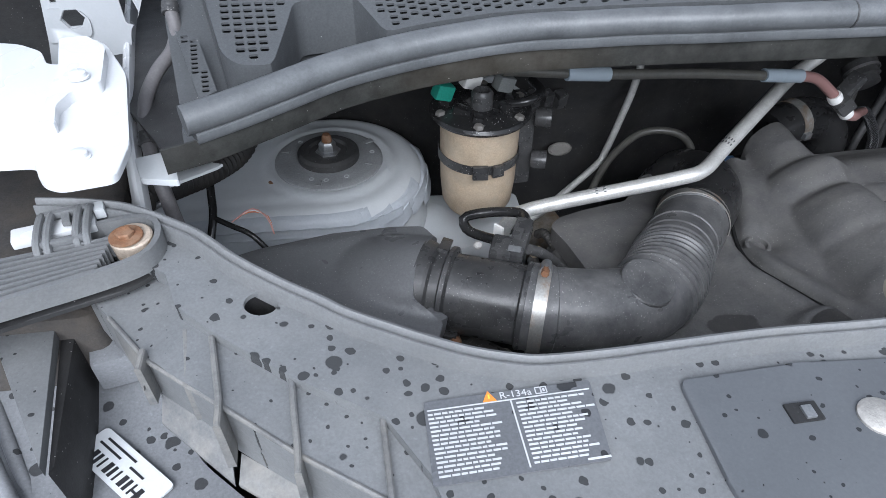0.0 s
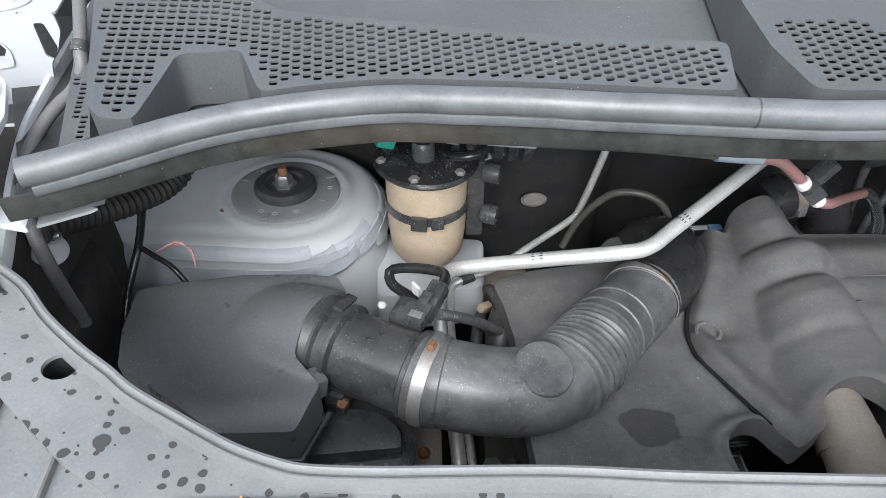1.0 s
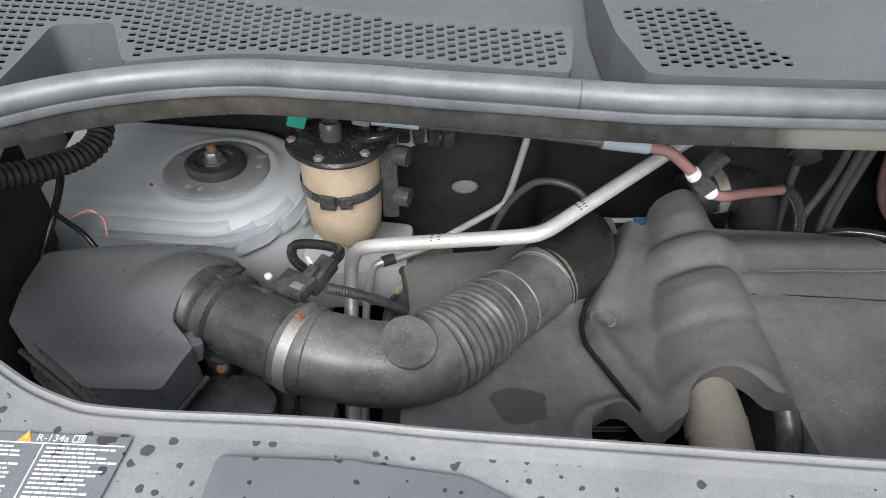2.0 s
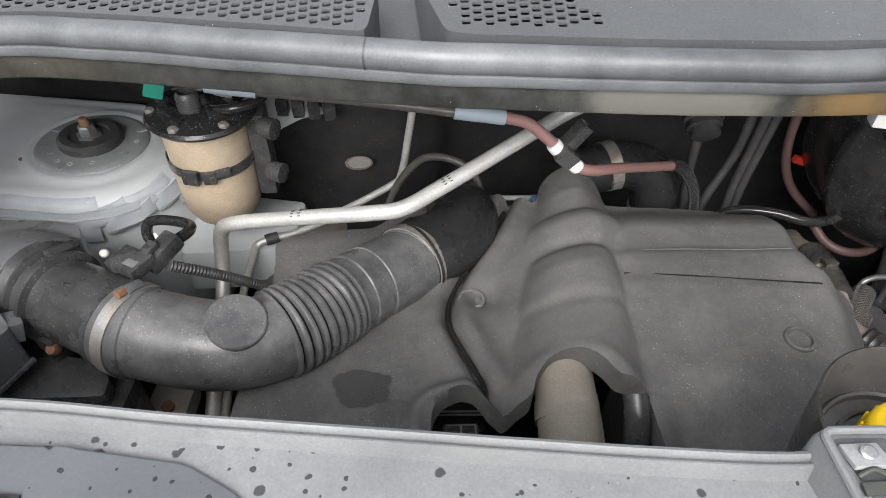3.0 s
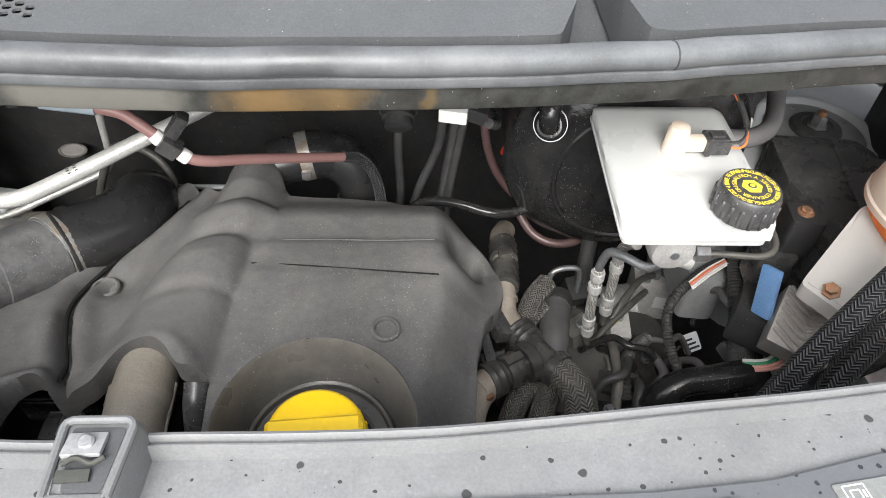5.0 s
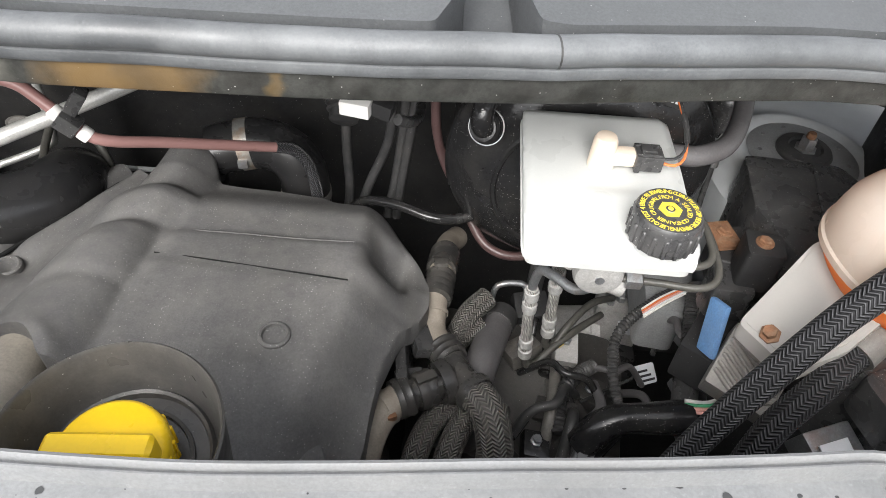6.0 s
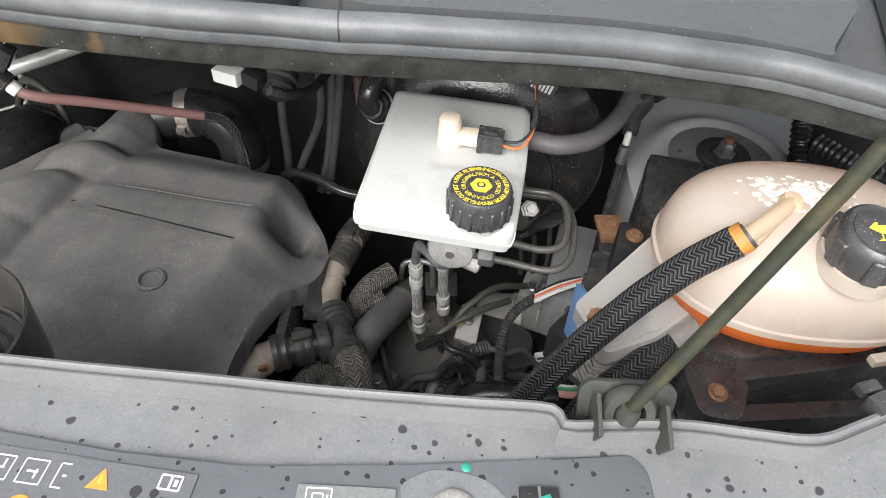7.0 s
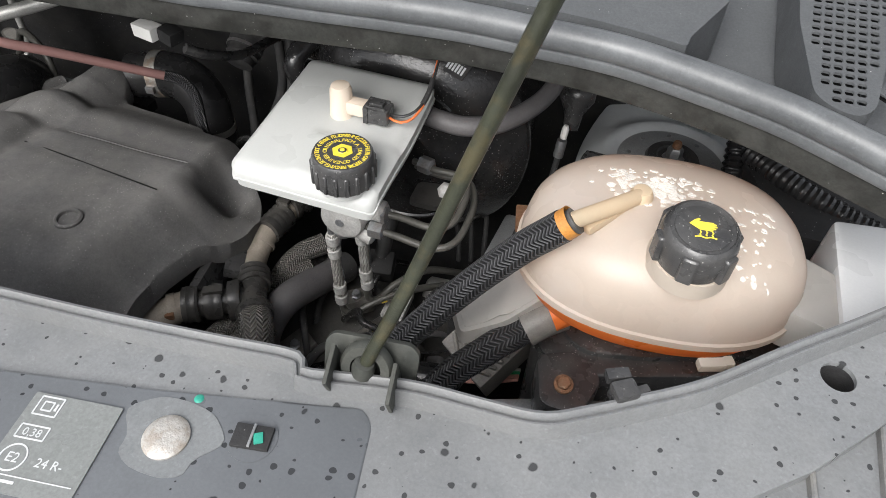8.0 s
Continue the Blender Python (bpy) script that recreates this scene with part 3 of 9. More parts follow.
LIP_X = (-0.150, -0.110, -0.091, -0.060, -0.048, -0.032, -0.008, 0.012, 0.027, 0.057, 0.085, 0.108, 0.124, 0.16, 0.20, 0.256, 0.315, 0.372, 0.44, 0.50, 0.56, 0.627, 0.676, 0.745, 0.82, 0.88, 0.92, 0.985,
         1.05, 1.12, 1.170, 1.178, 1.190, 1.239, 1.28, 1.313, 1.337, 1.359, 1.397, 1.444, 1.499, 1.55)
LIP_Y = (0.418, 0.407, 0.399, 0.375, 0.362, 0.341, 0.317, 0.300, 0.286, 0.266, 0.247, 0.236, 0.231, 0.227, 0.2245, 0.220, 0.212, 0.206, 0.199, 0.193, 0.1885, 0.1855, 0.190, 0.191, 0.193, 0.198, 0.202, 0.209,
         0.2145, 0.222, 0.2275, 0.2190, 0.221, 0.2305, 0.2325, 0.235, 0.247, 0.260, 0.284, 0.323, 0.367, 0.412)
# how far the scuttle's fields lie behind their first drawing, along the seal
FIELD_X, FIELD_DY = (-0.05, 0.10, 0.20, 0.30, 0.50, 0.71, 0.92, 1.15, 1.27, 1.385, 1.47), (0.006, 0.014, 0.020, 0.024, 0.028, 0.0285, 0.022, 0.002, -0.011, -0.030, -0.043)


def seal_y(x):
    return float(np.interp(x, SEAL_X, SEAL_Y))


def crown(x):
    """Height of the top of the seal: the bonnet's crown."""
    return 1.3715 - 0.060 * (x - 0.71) ** 2


def lip_y(x):
    return float(np.interp(x, LIP_X, LIP_Y))


def cowl_z(x, y):
    return crown(x) - 0.012 + 0.28 * (min(y, 0.62) - seal_y(x) - 0.02) + 0.10 * max(0.0, y - 0.62)


def panel_z(x, y):
    """Top of the front carrier panel: it climbs to the wing on one side."""
    return float(np.interp(x, (-0.12, -0.02, 0.06, 0.2, 0.5, 0.75, 1.0, 1.2, 1.4, 1.5), (1.262, 1.252, 1.243, 1.242, 1.2445, 1.238, 1.235, 1.238, 1.244, 1.249)))


def fields(poly):
    """Outlines on the scuttle, moved with the seal's line."""
    return [(x, y + float(np.interp(x, FIELD_X, FIELD_DY))) for x, y in poly]


# ground under the van
bm = bmesh.new()
bmesh.ops.create_grid(bm, x_segments=2, y_segments=2, size=400)
setting("ground", bm, M_GROUND, "grey asphalt of a vehicle yard", "ground")

# bulkhead behind the engine, with its sound mat
bm = bmesh.new()
cols = [(-0.30, 0.86), (0.10, 0.86), (0.22, 0.80), (0.34, 0.755), (0.46, 0.765), (0.52, 0.83), (0.75, 0.86), (1.00, 0.84), (1.30, 0.86), (1.40, 0.93), (1.75, 0.95)]
rows = [0.35, 0.70, 0.90, 1.00, 1.08, 1.16, 1.30]
grid = []
for j, z in enumerate(rows):
    grid.append([bm.verts.new((p.x, p.y + 0.022 - 0.10 * ease(1.0, 1.3, z) + 0.008 * math.sin(9 * z + 13 * p.x), z)) for p in spline([(x, y, 0) for x, y in cols], 5)])
for a, b in zip(grid, grid[1:]):
    for k in range(len(a) - 1):
        bm.faces.new((a[k], a[k + 1], b[k + 1], b[k]))
setting("bulkhead", bm, M_SHIELD, "dusty black sound mat on the engine bulkhead", "bulkhead")
bm = slab(rounded([(-0.32, 0.10), (1.76, 0.10), (1.76, 0.98), (-0.32, 0.98)], 0.05), 0.34, 0.36)
setting("bay_floor", bm, M_DARK, "black undertray below the engine", "floor")
bm = box((0.72, 0.13, 0.80), (1.9, 0.05, 0.78), 0.01)
setting("radiator_bulkhead", bm, M_DARK, "black radiator carrier below the front panel", "bulkhead")
# inner wings close the bay at both sides
for name, x0, x1 in (("inner_wing_1", -0.36, -0.20), ("inner_wing_2", 1.64, 1.80)):
    bm = box(((x0 + x1) / 2, 0.55, 0.74), (x1 - x0, 0.95, 0.72), 0.02)
    setting(name, bm, M_PAINT, "light grey painted inner wing of the van", "body panel")

# scuttle panel under the windscreen
scuttle = thing("windscreen_scuttle", (0.71, 0.55, 1.33), "grey grained plastic scuttle panel with slotted air intakes", "scuttle panel")
line = [(x, seal_y(x) + 0.022) for x in np.arange(-0.058, 1.601, 0.02)]
outline = line + [(1.62, 0.80), (1.30, 0.92), (0.71, 0.98), (0.10, 0.92), (-0.090, 0.80), (-0.072, 0.60)]
part("base_sheet", sheet(outline, lambda x, y: cowl_z(x, y) - 0.035 - 0.014 * ease(0.045, 0.075, y - seal_y(x)) - 0.03 * ease(0.66, 0.80, y), 0.02, skirt=0.002), M_COWL, scuttle)


def edge_of(x0, x1, off, step=0.02):
    n = max(2, int(abs(x1 - x0) / step))
    return [(x0 + (x1 - x0) * k / n, seal_y(x0 + (x1 - x0) * k / n) + off) for k in range(n + 1)]


def slots(region, px, py, w, h, skew=0.0, margin=0.004):
    """Rounded slots on a grid inside a region, every other column set off by half a step."""
    xs, ys = [p[0] for p in region], [p[1] for p in region]
    out = []
    ring = list(region) + [region[0]]
    i = 0
    x = min(xs)
    while x < max(xs):
        y = min(ys) + (py / 2 if i % 2 else 0)
        while y < max(ys):
            cx = x + skew * (y - min(ys))
            dy = seal_y(cx) - seal_y((min(xs) + max(xs)) / 2) if skew == 0 else 0
            c = [(cx + a * w / 2, y + b * h / 2) for a, b in ((-1, -0.5), (-0.65, -1), (0.65, -1), (1, -0.5), (1, 0.5), (0.65, 1), (-0.65, 1), (-1, 0.5))]
            c = [(a, b + dy) for a, b in c]
            if all(inside(q, region) for q in c) and min(to_line(*q, ring) for q in c[::2]) > margin:
                out.append(c)
            y += py
        x += px
        i += 1
    return out


def inset(poly, d):
    """The outline moved inwards by d."""
    m = len(poly)
    turn = 1 if sum(poly[i - 1][0] * poly[i][1] - poly[i][0] * poly[i - 1][1] for i in range(m)) > 0 else -1
    out = []
    for i in range(m):
        a, c = Vector(poly[i - 1]), Vector(poly[(i + 1) % m])
        q = (c - a).normalized()
        out.append((poly[i][0] - q.y * d * turn, poly[i][1] + q.x * d * turn))
    return out


def plateau(name, outline, label="", region=None, pitch=(0.0078, 0.0069), hole=(0.0060, 0.0043), deep=0.044):
    """A raised field of the scuttle, with slots where it takes in air."""
    cut = slots(region, *pitch, *hole) if region else []
    bm = sheet(outline, cowl_z, 0.014 if not cut else 0.02, holes=cut, skirt=0)
    rim = [e for e in bm.edges if len(e.link_faces) == 1]
    ring = list(outline) + [outline[0]]
    made = bmesh.ops.extrude_edge_only(bm, edges=rim)["geom"]
    for v in made:
        if isinstance(v, bmesh.types.BMVert):
            near = to_line(v.co.x, v.co.y, ring) if cut else 0
            v.co.z -= deep if near < 0.0008 else 0.0016
    made = part(name, bm, M_COWL, scuttle, label)
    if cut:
        # a black sheet below the slots paints in the shade of the cavity
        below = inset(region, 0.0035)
        part("slot_shade_sheet", sheet(below, lambda x, y: cowl_z(x, y) - 0.032, 0.03, skirt=0), M_SLOT_SHADE, made, "black sheet for the shade below the slots")
    return made


front1 = edge_of(0.087, 0.412, 0.030)
field1 = rounded(fields([(-0.026, 0.470), (-0.016, 0.456), (0.006, 0.453), (0.020, 0.494), (0.027, 0.517), (0.071, 0.519)]) + front1 + fields([(0.420, 0.460), (0.40, 0.464), (0.297, 0.491), (0.18, 0.535), (0.10, 0.56), (0.05, 0.60), (-0.045, 0.62)]), 0.006, 2)
plateau("intake_grille", field1, "grey plastic intake grille with rows of slots", field1)
front2 = edge_of(0.464, 0.916, 0.032)
field2 = rounded(fields([(0.449, 0.450), (0.464, 0.407)]) + front2[1:] + fields([(0.924, 0.412), (0.942, 0.452), (0.942, 0.60), (0.452, 0.62), (0.444, 0.50)]), 0.005, 2)
grid2 = fields([(0.455, 0.452), (0.468, 0.409), (0.512, 0.402), (0.594, 0.3985), (0.556, 0.434), (0.530, 0.474), (0.454, 0.482)])
plateau("intake_grille", field2, "grey plastic panel field with a short slotted grille", grid2)
front3 = edge_of(0.992, 1.350, 0.032)
plateau("panel_field", rounded(fields([(0.980, 0.461), (0.992, 0.431)]) + front3[1:] + fields([(1.350, 0.524), (1.374, 0.572), (1.36, 0.64), (0.962, 0.62)]), 0.005, 2))
field4 = rounded(fields([(1.424, 0.574), (1.437, 0.512), (1.450, 0.504), (1.466, 0.503), (1.476, 0.512), (1.50, 0.66), (1.42, 0.68)]), 0.006, 2)
plateau("intake_grille", field4, "grey plastic intake grille with rows of slots", field4)
# narrow side intakes
for quad in (fields([(-0.047, 0.470), (-0.035, 0.477), (-0.0455, 0.535), (-0.061, 0.546)]), fields([(1.484, 0.542), (1.496, 0.535), (1.522, 0.611), (1.506, 0.600)])):
    drop = cowl_z(quad[0][0], quad[0][1]) - 1.304 if quad[0][0] < 0 else 0.012
    cut = slots(quad, 0.0062, 0.0048, 0.0050, 0.0032, margin=0.0006)
    side = part("side_intake", sheet(quad, lambda x, y: cowl_z(x, y) - drop, 0.02, holes=cut, skirt=0.0012), M_COWL, scuttle)
    # same black sheet, for the shade under the narrow slots
    part("slot_shade_sheet", sheet(inset(quad, 0.0012), lambda x, y: cowl_z(x, y) - drop - 0.004, 0.02, skirt=0), M_SLOT_SHADE, side, "black sheet for the shade below the slots")
# rubber weather seal along the scuttle's edge
seal = thing("weather_seal", (0.71, 0.37, 1.33), "grey weathered rubber bonnet seal along the scuttle edge", "rubber seal")


def along_seal(profile, x0, x1, step=0.012, wobble=0.0):
    """A section (y, z) drawn along the scuttle's edge."""
    bm = bmesh.new()
    rings = []
    xs = np.arange(x0, x1 + 1e-6, step)
    pts = spline([(x, seal_y(x), crown(x)) for x in xs[::3]], 3)
    for i, p in enumerate(pts):
        q = pts[min(i + 1, len(pts) - 1)] - pts[max(i - 1, 0)]
        nrm = Vector((-q.y, q.x, 0)).normalized()
        w = wobble * noise.noise(Vector((p.x * 14, 3, 1)))
        rings.append([bm.verts.new(p + nrm * (a + w) + Vector((0, 0, b + w * 0.5))) for a, b in profile])
    for a, b in zip(rings, rings[1:]):
        for k in range(len(profile)):
            j = (k + 1) % len(profile)
            bm.faces.new((a[k], a[j], b[j], b[k]))
    bm.faces.new(rings[0])
    bm.faces.new(rings[-1])
    return bm


bulb = [(0.0045 + 0.0101 * math.cos(k * math.pi / 9), -0.0120 + 0.0101 * math.sin(k * math.pi / 9)) for k in range(18)]
part("bulb", along_seal(bulb, -0.05, 1.55, 0.010, 0.0012), M_SEAL, seal)
bead = [(0.006, -0.0190), (-0.0010, -0.0193), (-0.0032, -0.0208), (-0.0036, -0.0252), (-0.0022, -0.0278), (0.006, -0.0285), (0.016, -0.0285), (0.016, -0.0190)]
part("clamping_strip", along_seal(bead, -0.046, 1.55, 0.010, 0.001), M_SEAL, seal, "darker lower bead of the seal")
for x in (0.412, 1.0):
    part("joint", along_seal([(0.0045 + 1.03 * (a - 0.0045), -0.0125 + 1.03 * (b + 0.0125)) for a, b in bulb], x, x + 0.0016, 0.0004), M_RUBBER, seal, "dark glued joint")
# steel edge of the scuttle under the seal
edge = thing("scuttle_flange", (0.71, 0.38, 1.30), "stained grey-green steel flange below the bonnet seal", "body flange")
lip = [(0.0004, -0.027), (0.0012, -0.0445), (0.0025, -0.0470), (0.0050, -0.0475), (0.0040, -0.045), (0.0028, -0.027)]
part("flange", along_seal(lip, -0.068, 1.55, 0.010), M_FLANGE, edge)
roof = [(0.004, -0.031), (0.005, -0.044), (0.02, -0.050), (0.40, -0.085), (0.40, -0.07), (0.03, -0.047)]
part("under_panel", along_seal(roof, -0.06, 1.55, 0.03), M_DARK, edge)

# front carrier panel with its upstand
front = thing("front_panel", (0.71, 0.05, 1.20), "grey weathered plastic front carrier panel with water drops", "front panel")
lip_line = [(x, lip_y(x)) for x in LIP_X]
fold = [(-0.112, 0.378), (-0.075, 0.345), (-0.0685, 0.316), (-0.046, 0.289), (-0.008, 0.251), (0.034, 0.2185), (0.050, 0.18), (0.062, 0.10), (0.062, -0.02)]
foldR = [(1.387, -0.02), (1.387, 0.10), (1.399, 0.184), (1.415, 0.2225), (1.457, 0.255), (1.495, 0.293), (1.5175, 0.320), (1.520, 0.350), (1.55, 0.385)]
outline = [(x, y - 0.006) for x, y in lip_line[1:-1]] + foldR[::-1] + fold[::-1]
holes = [circle(-0.022, 0.311, 0.0098, 28), circle(1.476, 0.320, 0.0100, 28)]
bm = sheet(outline, panel_z, 0.016, holes=holes, skirt=0.012, hole_skirt=0.003)
part("panel", bm, M_PANEL, front, sharp=50)
# added dark cups stand in for the shade inside the panel's holes
for hx, hy in ((-0.022, 0.311), (1.476, 0.320)):
    part("hole_shade_cup", lathe([(0.0, -0.030), (0.0116, -0.030), (0.0116, -0.0034), (0.0126, -0.0034), (0.0126, -0.032), (0.0, -0.032)], (hx, hy, panel_z(hx, hy)), (0, 0, 1), 28), M_DARK, front, "dark cup added for the shade inside the hole")


def along_lip(profile, i0=0, i1=None, drop=0.0):
    bm = bmesh.new()
    pts = evenly(spline([(x, y, 0) for x, y in lip_line[i0:i1]], 4), 0.006)
    rings = []
    for i, p in enumerate(pts):
        q = pts[min(i + 1, len(pts) - 1)] - pts[max(i - 1, 0)]
        nrm = Vector((-q.y, q.x, 0)).normalized()
        z = panel_z(p.x, p.y - 0.02)
        rings.append([bm.verts.new(Vector((p.x, p.y, z + b)) + nrm * a) for a, b in profile])
    for a, b in zip(rings, rings[1:]):
        for k in range(len(profile)):
            j = (k + 1) % len(profile)
            bm.faces.new((a[k], a[j], b[j], b[k]))
    bm.faces.new(rings[0])
    bm.faces.new(rings[-1])
    return bm


upstand = [(-0.0088, -0.004), (-0.0080, 0.001), (-0.0068, 0.0095), (-0.0061, 0.0118), (-0.0050, 0.0118), (-0.0042, 0.0100), (-0.0030, 0.0100), (-0.0024, 0.0135), (-0.0012, 0.0148), (0.0006, 0.0142), (0.0012, 0.012), (0.0016, -0.030), (-0.0010, -0.030), (-0.004, -0.004)]
part("upstand", along_lip(upstand), M_PANEL_DRY, front, "narrow double lip along the bay opening")

# ---- engine cover ----
cover = thing("engine_cover", (0.62, 0.45, 0.98), "matt dark grey moulded foam engine cover, dusty", "engine cover")
SEAM = [(0.556, 0.66), (0.548, 0.64), (0.521, 0.582), (0.495, 0.534), (0.475, 0.486), (0.472, 0.450), (0.484, 0.411), (0.496, 0.380), (0.500, 0.358), (0.512, 0.335)]


RIDGE_Y = (0.28, 0.34, 0.40, 0.430, 0.443, 0.456, 0.490, 0.515, 0.530, 0.545, 0.565, 0.582, 0.595, 0.608, 0.630, 0.66, 0.70)
RIDGE_H = (0.022, 0.026, 0.028, 0.0265, 0.0235, 0.0265, 0.027, 0.021, 0.010, 0.016, 0.020, 0.018, 0.011, 0.018, 0.030, 0.035, 0.035)
RIDGE_W = (0.060, 0.058, 0.056, 0.053, 0.050, 0.052, 0.049, 0.045, 0.038, 0.046, 0.053, 0.050, 0.040, 0.042, 0.042, 0.040, 0.040)


def ridge(x, y):
    """Rounded humps over the inlet pipes, strung along one line with creases between them and at their feet."""
    cx = float(np.interp(y, (0.30, 0.40, 0.45, 0.50, 0.545, 0.58, 0.62, 0.66), (0.575, 0.586, 0.592, 0.600, 0.608, 0.618, 0.626, 0.630)))
    u = abs(x - cx) / float(np.interp(y, RIDGE_Y, RIDGE_W))
    return float(np.interp(y, RIDGE_Y, RIDGE_H)) * (1 - u * u) ** 0.8 if u < 1 else 0.0


def cover_z(x, y):
    left = 1.050 - 0.10 * (y - 0.40) - 0.004 * ease(0.34, 0.29, x)
    right = 1.076 - 0.004 * ease(0.47, 0.56, y) - 0.030 * ease(0.565, 0.645, y)
    k = ease(0.50, 0.66, x)
    z = left * (1 - k) + right * k + ridge(x, y)
    # crease where the humps meet the broad field, and its two shallow steps
    z -= 0.0035 * math.exp(-((x - 0.640 - 0.10 * (y - 0.40)) / 0.010) ** 2) * ease(0.58, 0.52, y)
    z -= 0.0035 * ease(0.520, 0.534, y) * ease(0.63, 0.66, x)
    z -= 0.0025 * ease(0.470, 0.488, y + 0.08 * (x - 0.70)) * ease(0.63, 0.66, x)
    # parting groove with rolled edges
    d = to_line(x, y, SEAM)
    z += 0.006 * math.exp(-((d - 0.016) / 0.011) ** 2)
    z -= 0.016 * math.exp(-(d / 0.0055) ** 2)
    z -= 0.010 * bump_at(x, y, 0.505, 0.491, 0.021, 0.019, 2.6)
    # rolled arches at the front edge
    z += 0.010 * math.exp(-((math.hypot(x - 0.473, y - 0.325) - 0.036) / 0.008) ** 2)
    z += 0.005 * math.exp(-((math.hypot(x - 0.572, (y - 0.335)) - 0.052) / 0.008) ** 2) * ease(0.40, 0.36, y)
    z -= 0.030 * ease(0.37, 0.30, y) * ease(0.63, 0.67, x)
    # the far shoulder falls to a low ear with a hollow behind it
    z -= 0.052 * ease(0.845, 0.905, x + 0.30 * max(0, 0.44 - y)) + 0.016 * ease(0.895, 0.925, x)
    z -= 0.030 * bump_at(x, y, 0.884, 0.536, 0.018, 0.024, 3.4)
    z += 0.010 * bump_at(x, y, 0.872, 0.488, 0.022, 0.020, 2.0)
    # uneven moulding
    return z + 0.0012 * noise.noise(Vector((x * 22, y * 22, 0.3)))


outline = rounded([(0.282, 0.30), (0.284, 0.40), (0.292, 0.49), (0.289, 0.545), (0.283, 0.582), (0.300, 0.598), (0.392, 0.608), (0.44, 0.66), (0.545, 0.668), (0.585, 0.645), (0.594, 0.672), (0.658, 0.672), (0.668, 0.640), (0.796, 0.625), (0.812, 0.608), (0.840, 0.606), (0.872, 0.606),
                   (0.893, 0.580), (0.914, 0.560), (0.926, 0.535), (0.927, 0.503), (0.916, 0.476), (0.900, 0.452), (0.885, 0.40), (0.878, 0.33), (0.855, 0.285), (0.640, 0.285), (0.637, 0.349), (0.612, 0.349), (0.602, 0.366), (0.588, 0.378), (0.572, 0.381), (0.556, 0.377),
                   (0.544, 0.364), (0.536, 0.340), (0.514, 0.330), (0.502, 0.336), (0.498, 0.345), (0.490, 0.355), (0.474, 0.360), (0.460, 0.354), (0.452, 0.340), (0.450, 0.31), (0.40, 0.30)], 0.008, 3)
part("shell", sheet(outline, cover_z, 0.0042, skirt=0.028), M_COVER, cover, sharp=60)
part("skirt", sheet([(0.64, 0.29), (0.86, 0.29), (0.885, 0.34), (0.89, 0.42), (0.64, 0.42)], lambda x, y: 1.03 - 0.2 * ease(0.84, 0.90, x), 0.02, skirt=0.12), M_COVER, cover)

for px, py in ((0.793, 0.398), (0.497, 0.486)):
    part("screw_recess", lathe([(0.0150, -0.003), (0.0145, 0.0022), (0.0125, 0.0038), (0.0108, 0.0034), (0.0098, -0.002), (0.0, -0.002)], (px, py, cover_z(px, py)), (0, 0, 1), 30), M_COVER, cover)

# the near-black runs stand for shade in the cover's grooves
for name, run, mat in (("moulded_line", [(0.66, 0.531), (0.72, 0.528), (0.79, 0.527), (0.845, 0.530)], M_COVER), ("groove_shade_line", [(0.652, 0.492), (0.70, 0.486), (0.77, 0.479), (0.848, 0.470)], M_GROOVE_SHADE)):
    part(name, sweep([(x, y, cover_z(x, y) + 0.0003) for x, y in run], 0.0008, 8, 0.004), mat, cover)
part("groove_shade_line", sweep([(x, y, cover_z(x, y) + 0.0105) for x, y in SEAM[1:-1]], 0.0024, 8, 0.004), M_GROOVE_SHADE, cover, "dark line for the shade in the groove between the cover's halves")

# oil filler cup with its yellow cap
CX, CY = 0.7525, 0.2305
cup = thing("oil_filler", (CX, CY, 1.09), "black plastic oil filler cup with bright yellow cap", "oil filler")
bowl = [(0.052, 0.0), (0.060, 0.05), (0.0655, 0.106), (0.0662, 0.1105), (0.0648, 0.1120), (0.0632, 0.1095), (0.058, 0.074), (0.053, 0.068), (0.0, 0.066)]
part("bowl", lathe(bowl, (CX, CY, 1.09), (0, -0.04, 1), 72), M_CUP, cup)
part("inner_ring", lathe([(0.0535, 0.0), (0.0530, 0.0055), (0.0510, 0.0085), (0.0490, 0.0070), (0.0478, 0.0), (0.0535, 0.0)], (CX, CY, 1.1555), (0, -0.04, 1), 64), M_CUP, cup, "raised dusty ring in the cup")
part("inner_ring", lathe([(0.0400, 0.0), (0.0395, 0.004), (0.0370, 0.005), (0.0360, 0.0), (0.0400, 0.0)], (CX, CY, 1.1560), (0, -0.04, 1), 64), M_CUP, cup)
cap = part("cap", lathe([(0.0295, 0.0), (0.0325, 0.003), (0.0330, 0.024), (0.0318, 0.0285), (0.0285, 0.031), (0.0, 0.031)], (CX, CY - 0.004, 1.162), (0, -0.04, 1), 48), M_YELLOW, cup, "bright yellow plastic filler cap")
part("grip", box((CX + 0.001, CY - 0.012, 1.199), (0.061, 0.017, 0.022), 0.007, (0, 0, 4), seg=3), M_YELLOW, cap)
for k in range(20):
    a = k * math.pi / 10
    part("knurl", box((CX + 0.0328 * math.cos(a), CY - 0.004 + 0.0328 * math.sin(a), 1.175), (0.0022, 0.0030, 0.018), 0.0007, (0, 0, math.degrees(a)), seg=1), M_YELLOW, cap)
# duct coming out of the arch
duct = thing("air_duct", (0.570, 0.30, 0.95), "dusty beige plastic air duct under the engine cover", "air duct")
part("collar", sweep([(0.5715, 0.352, 1.0452), (0.5705, 0.335, 1.0405)], 0.0288, 28), M_BEIGE, duct)
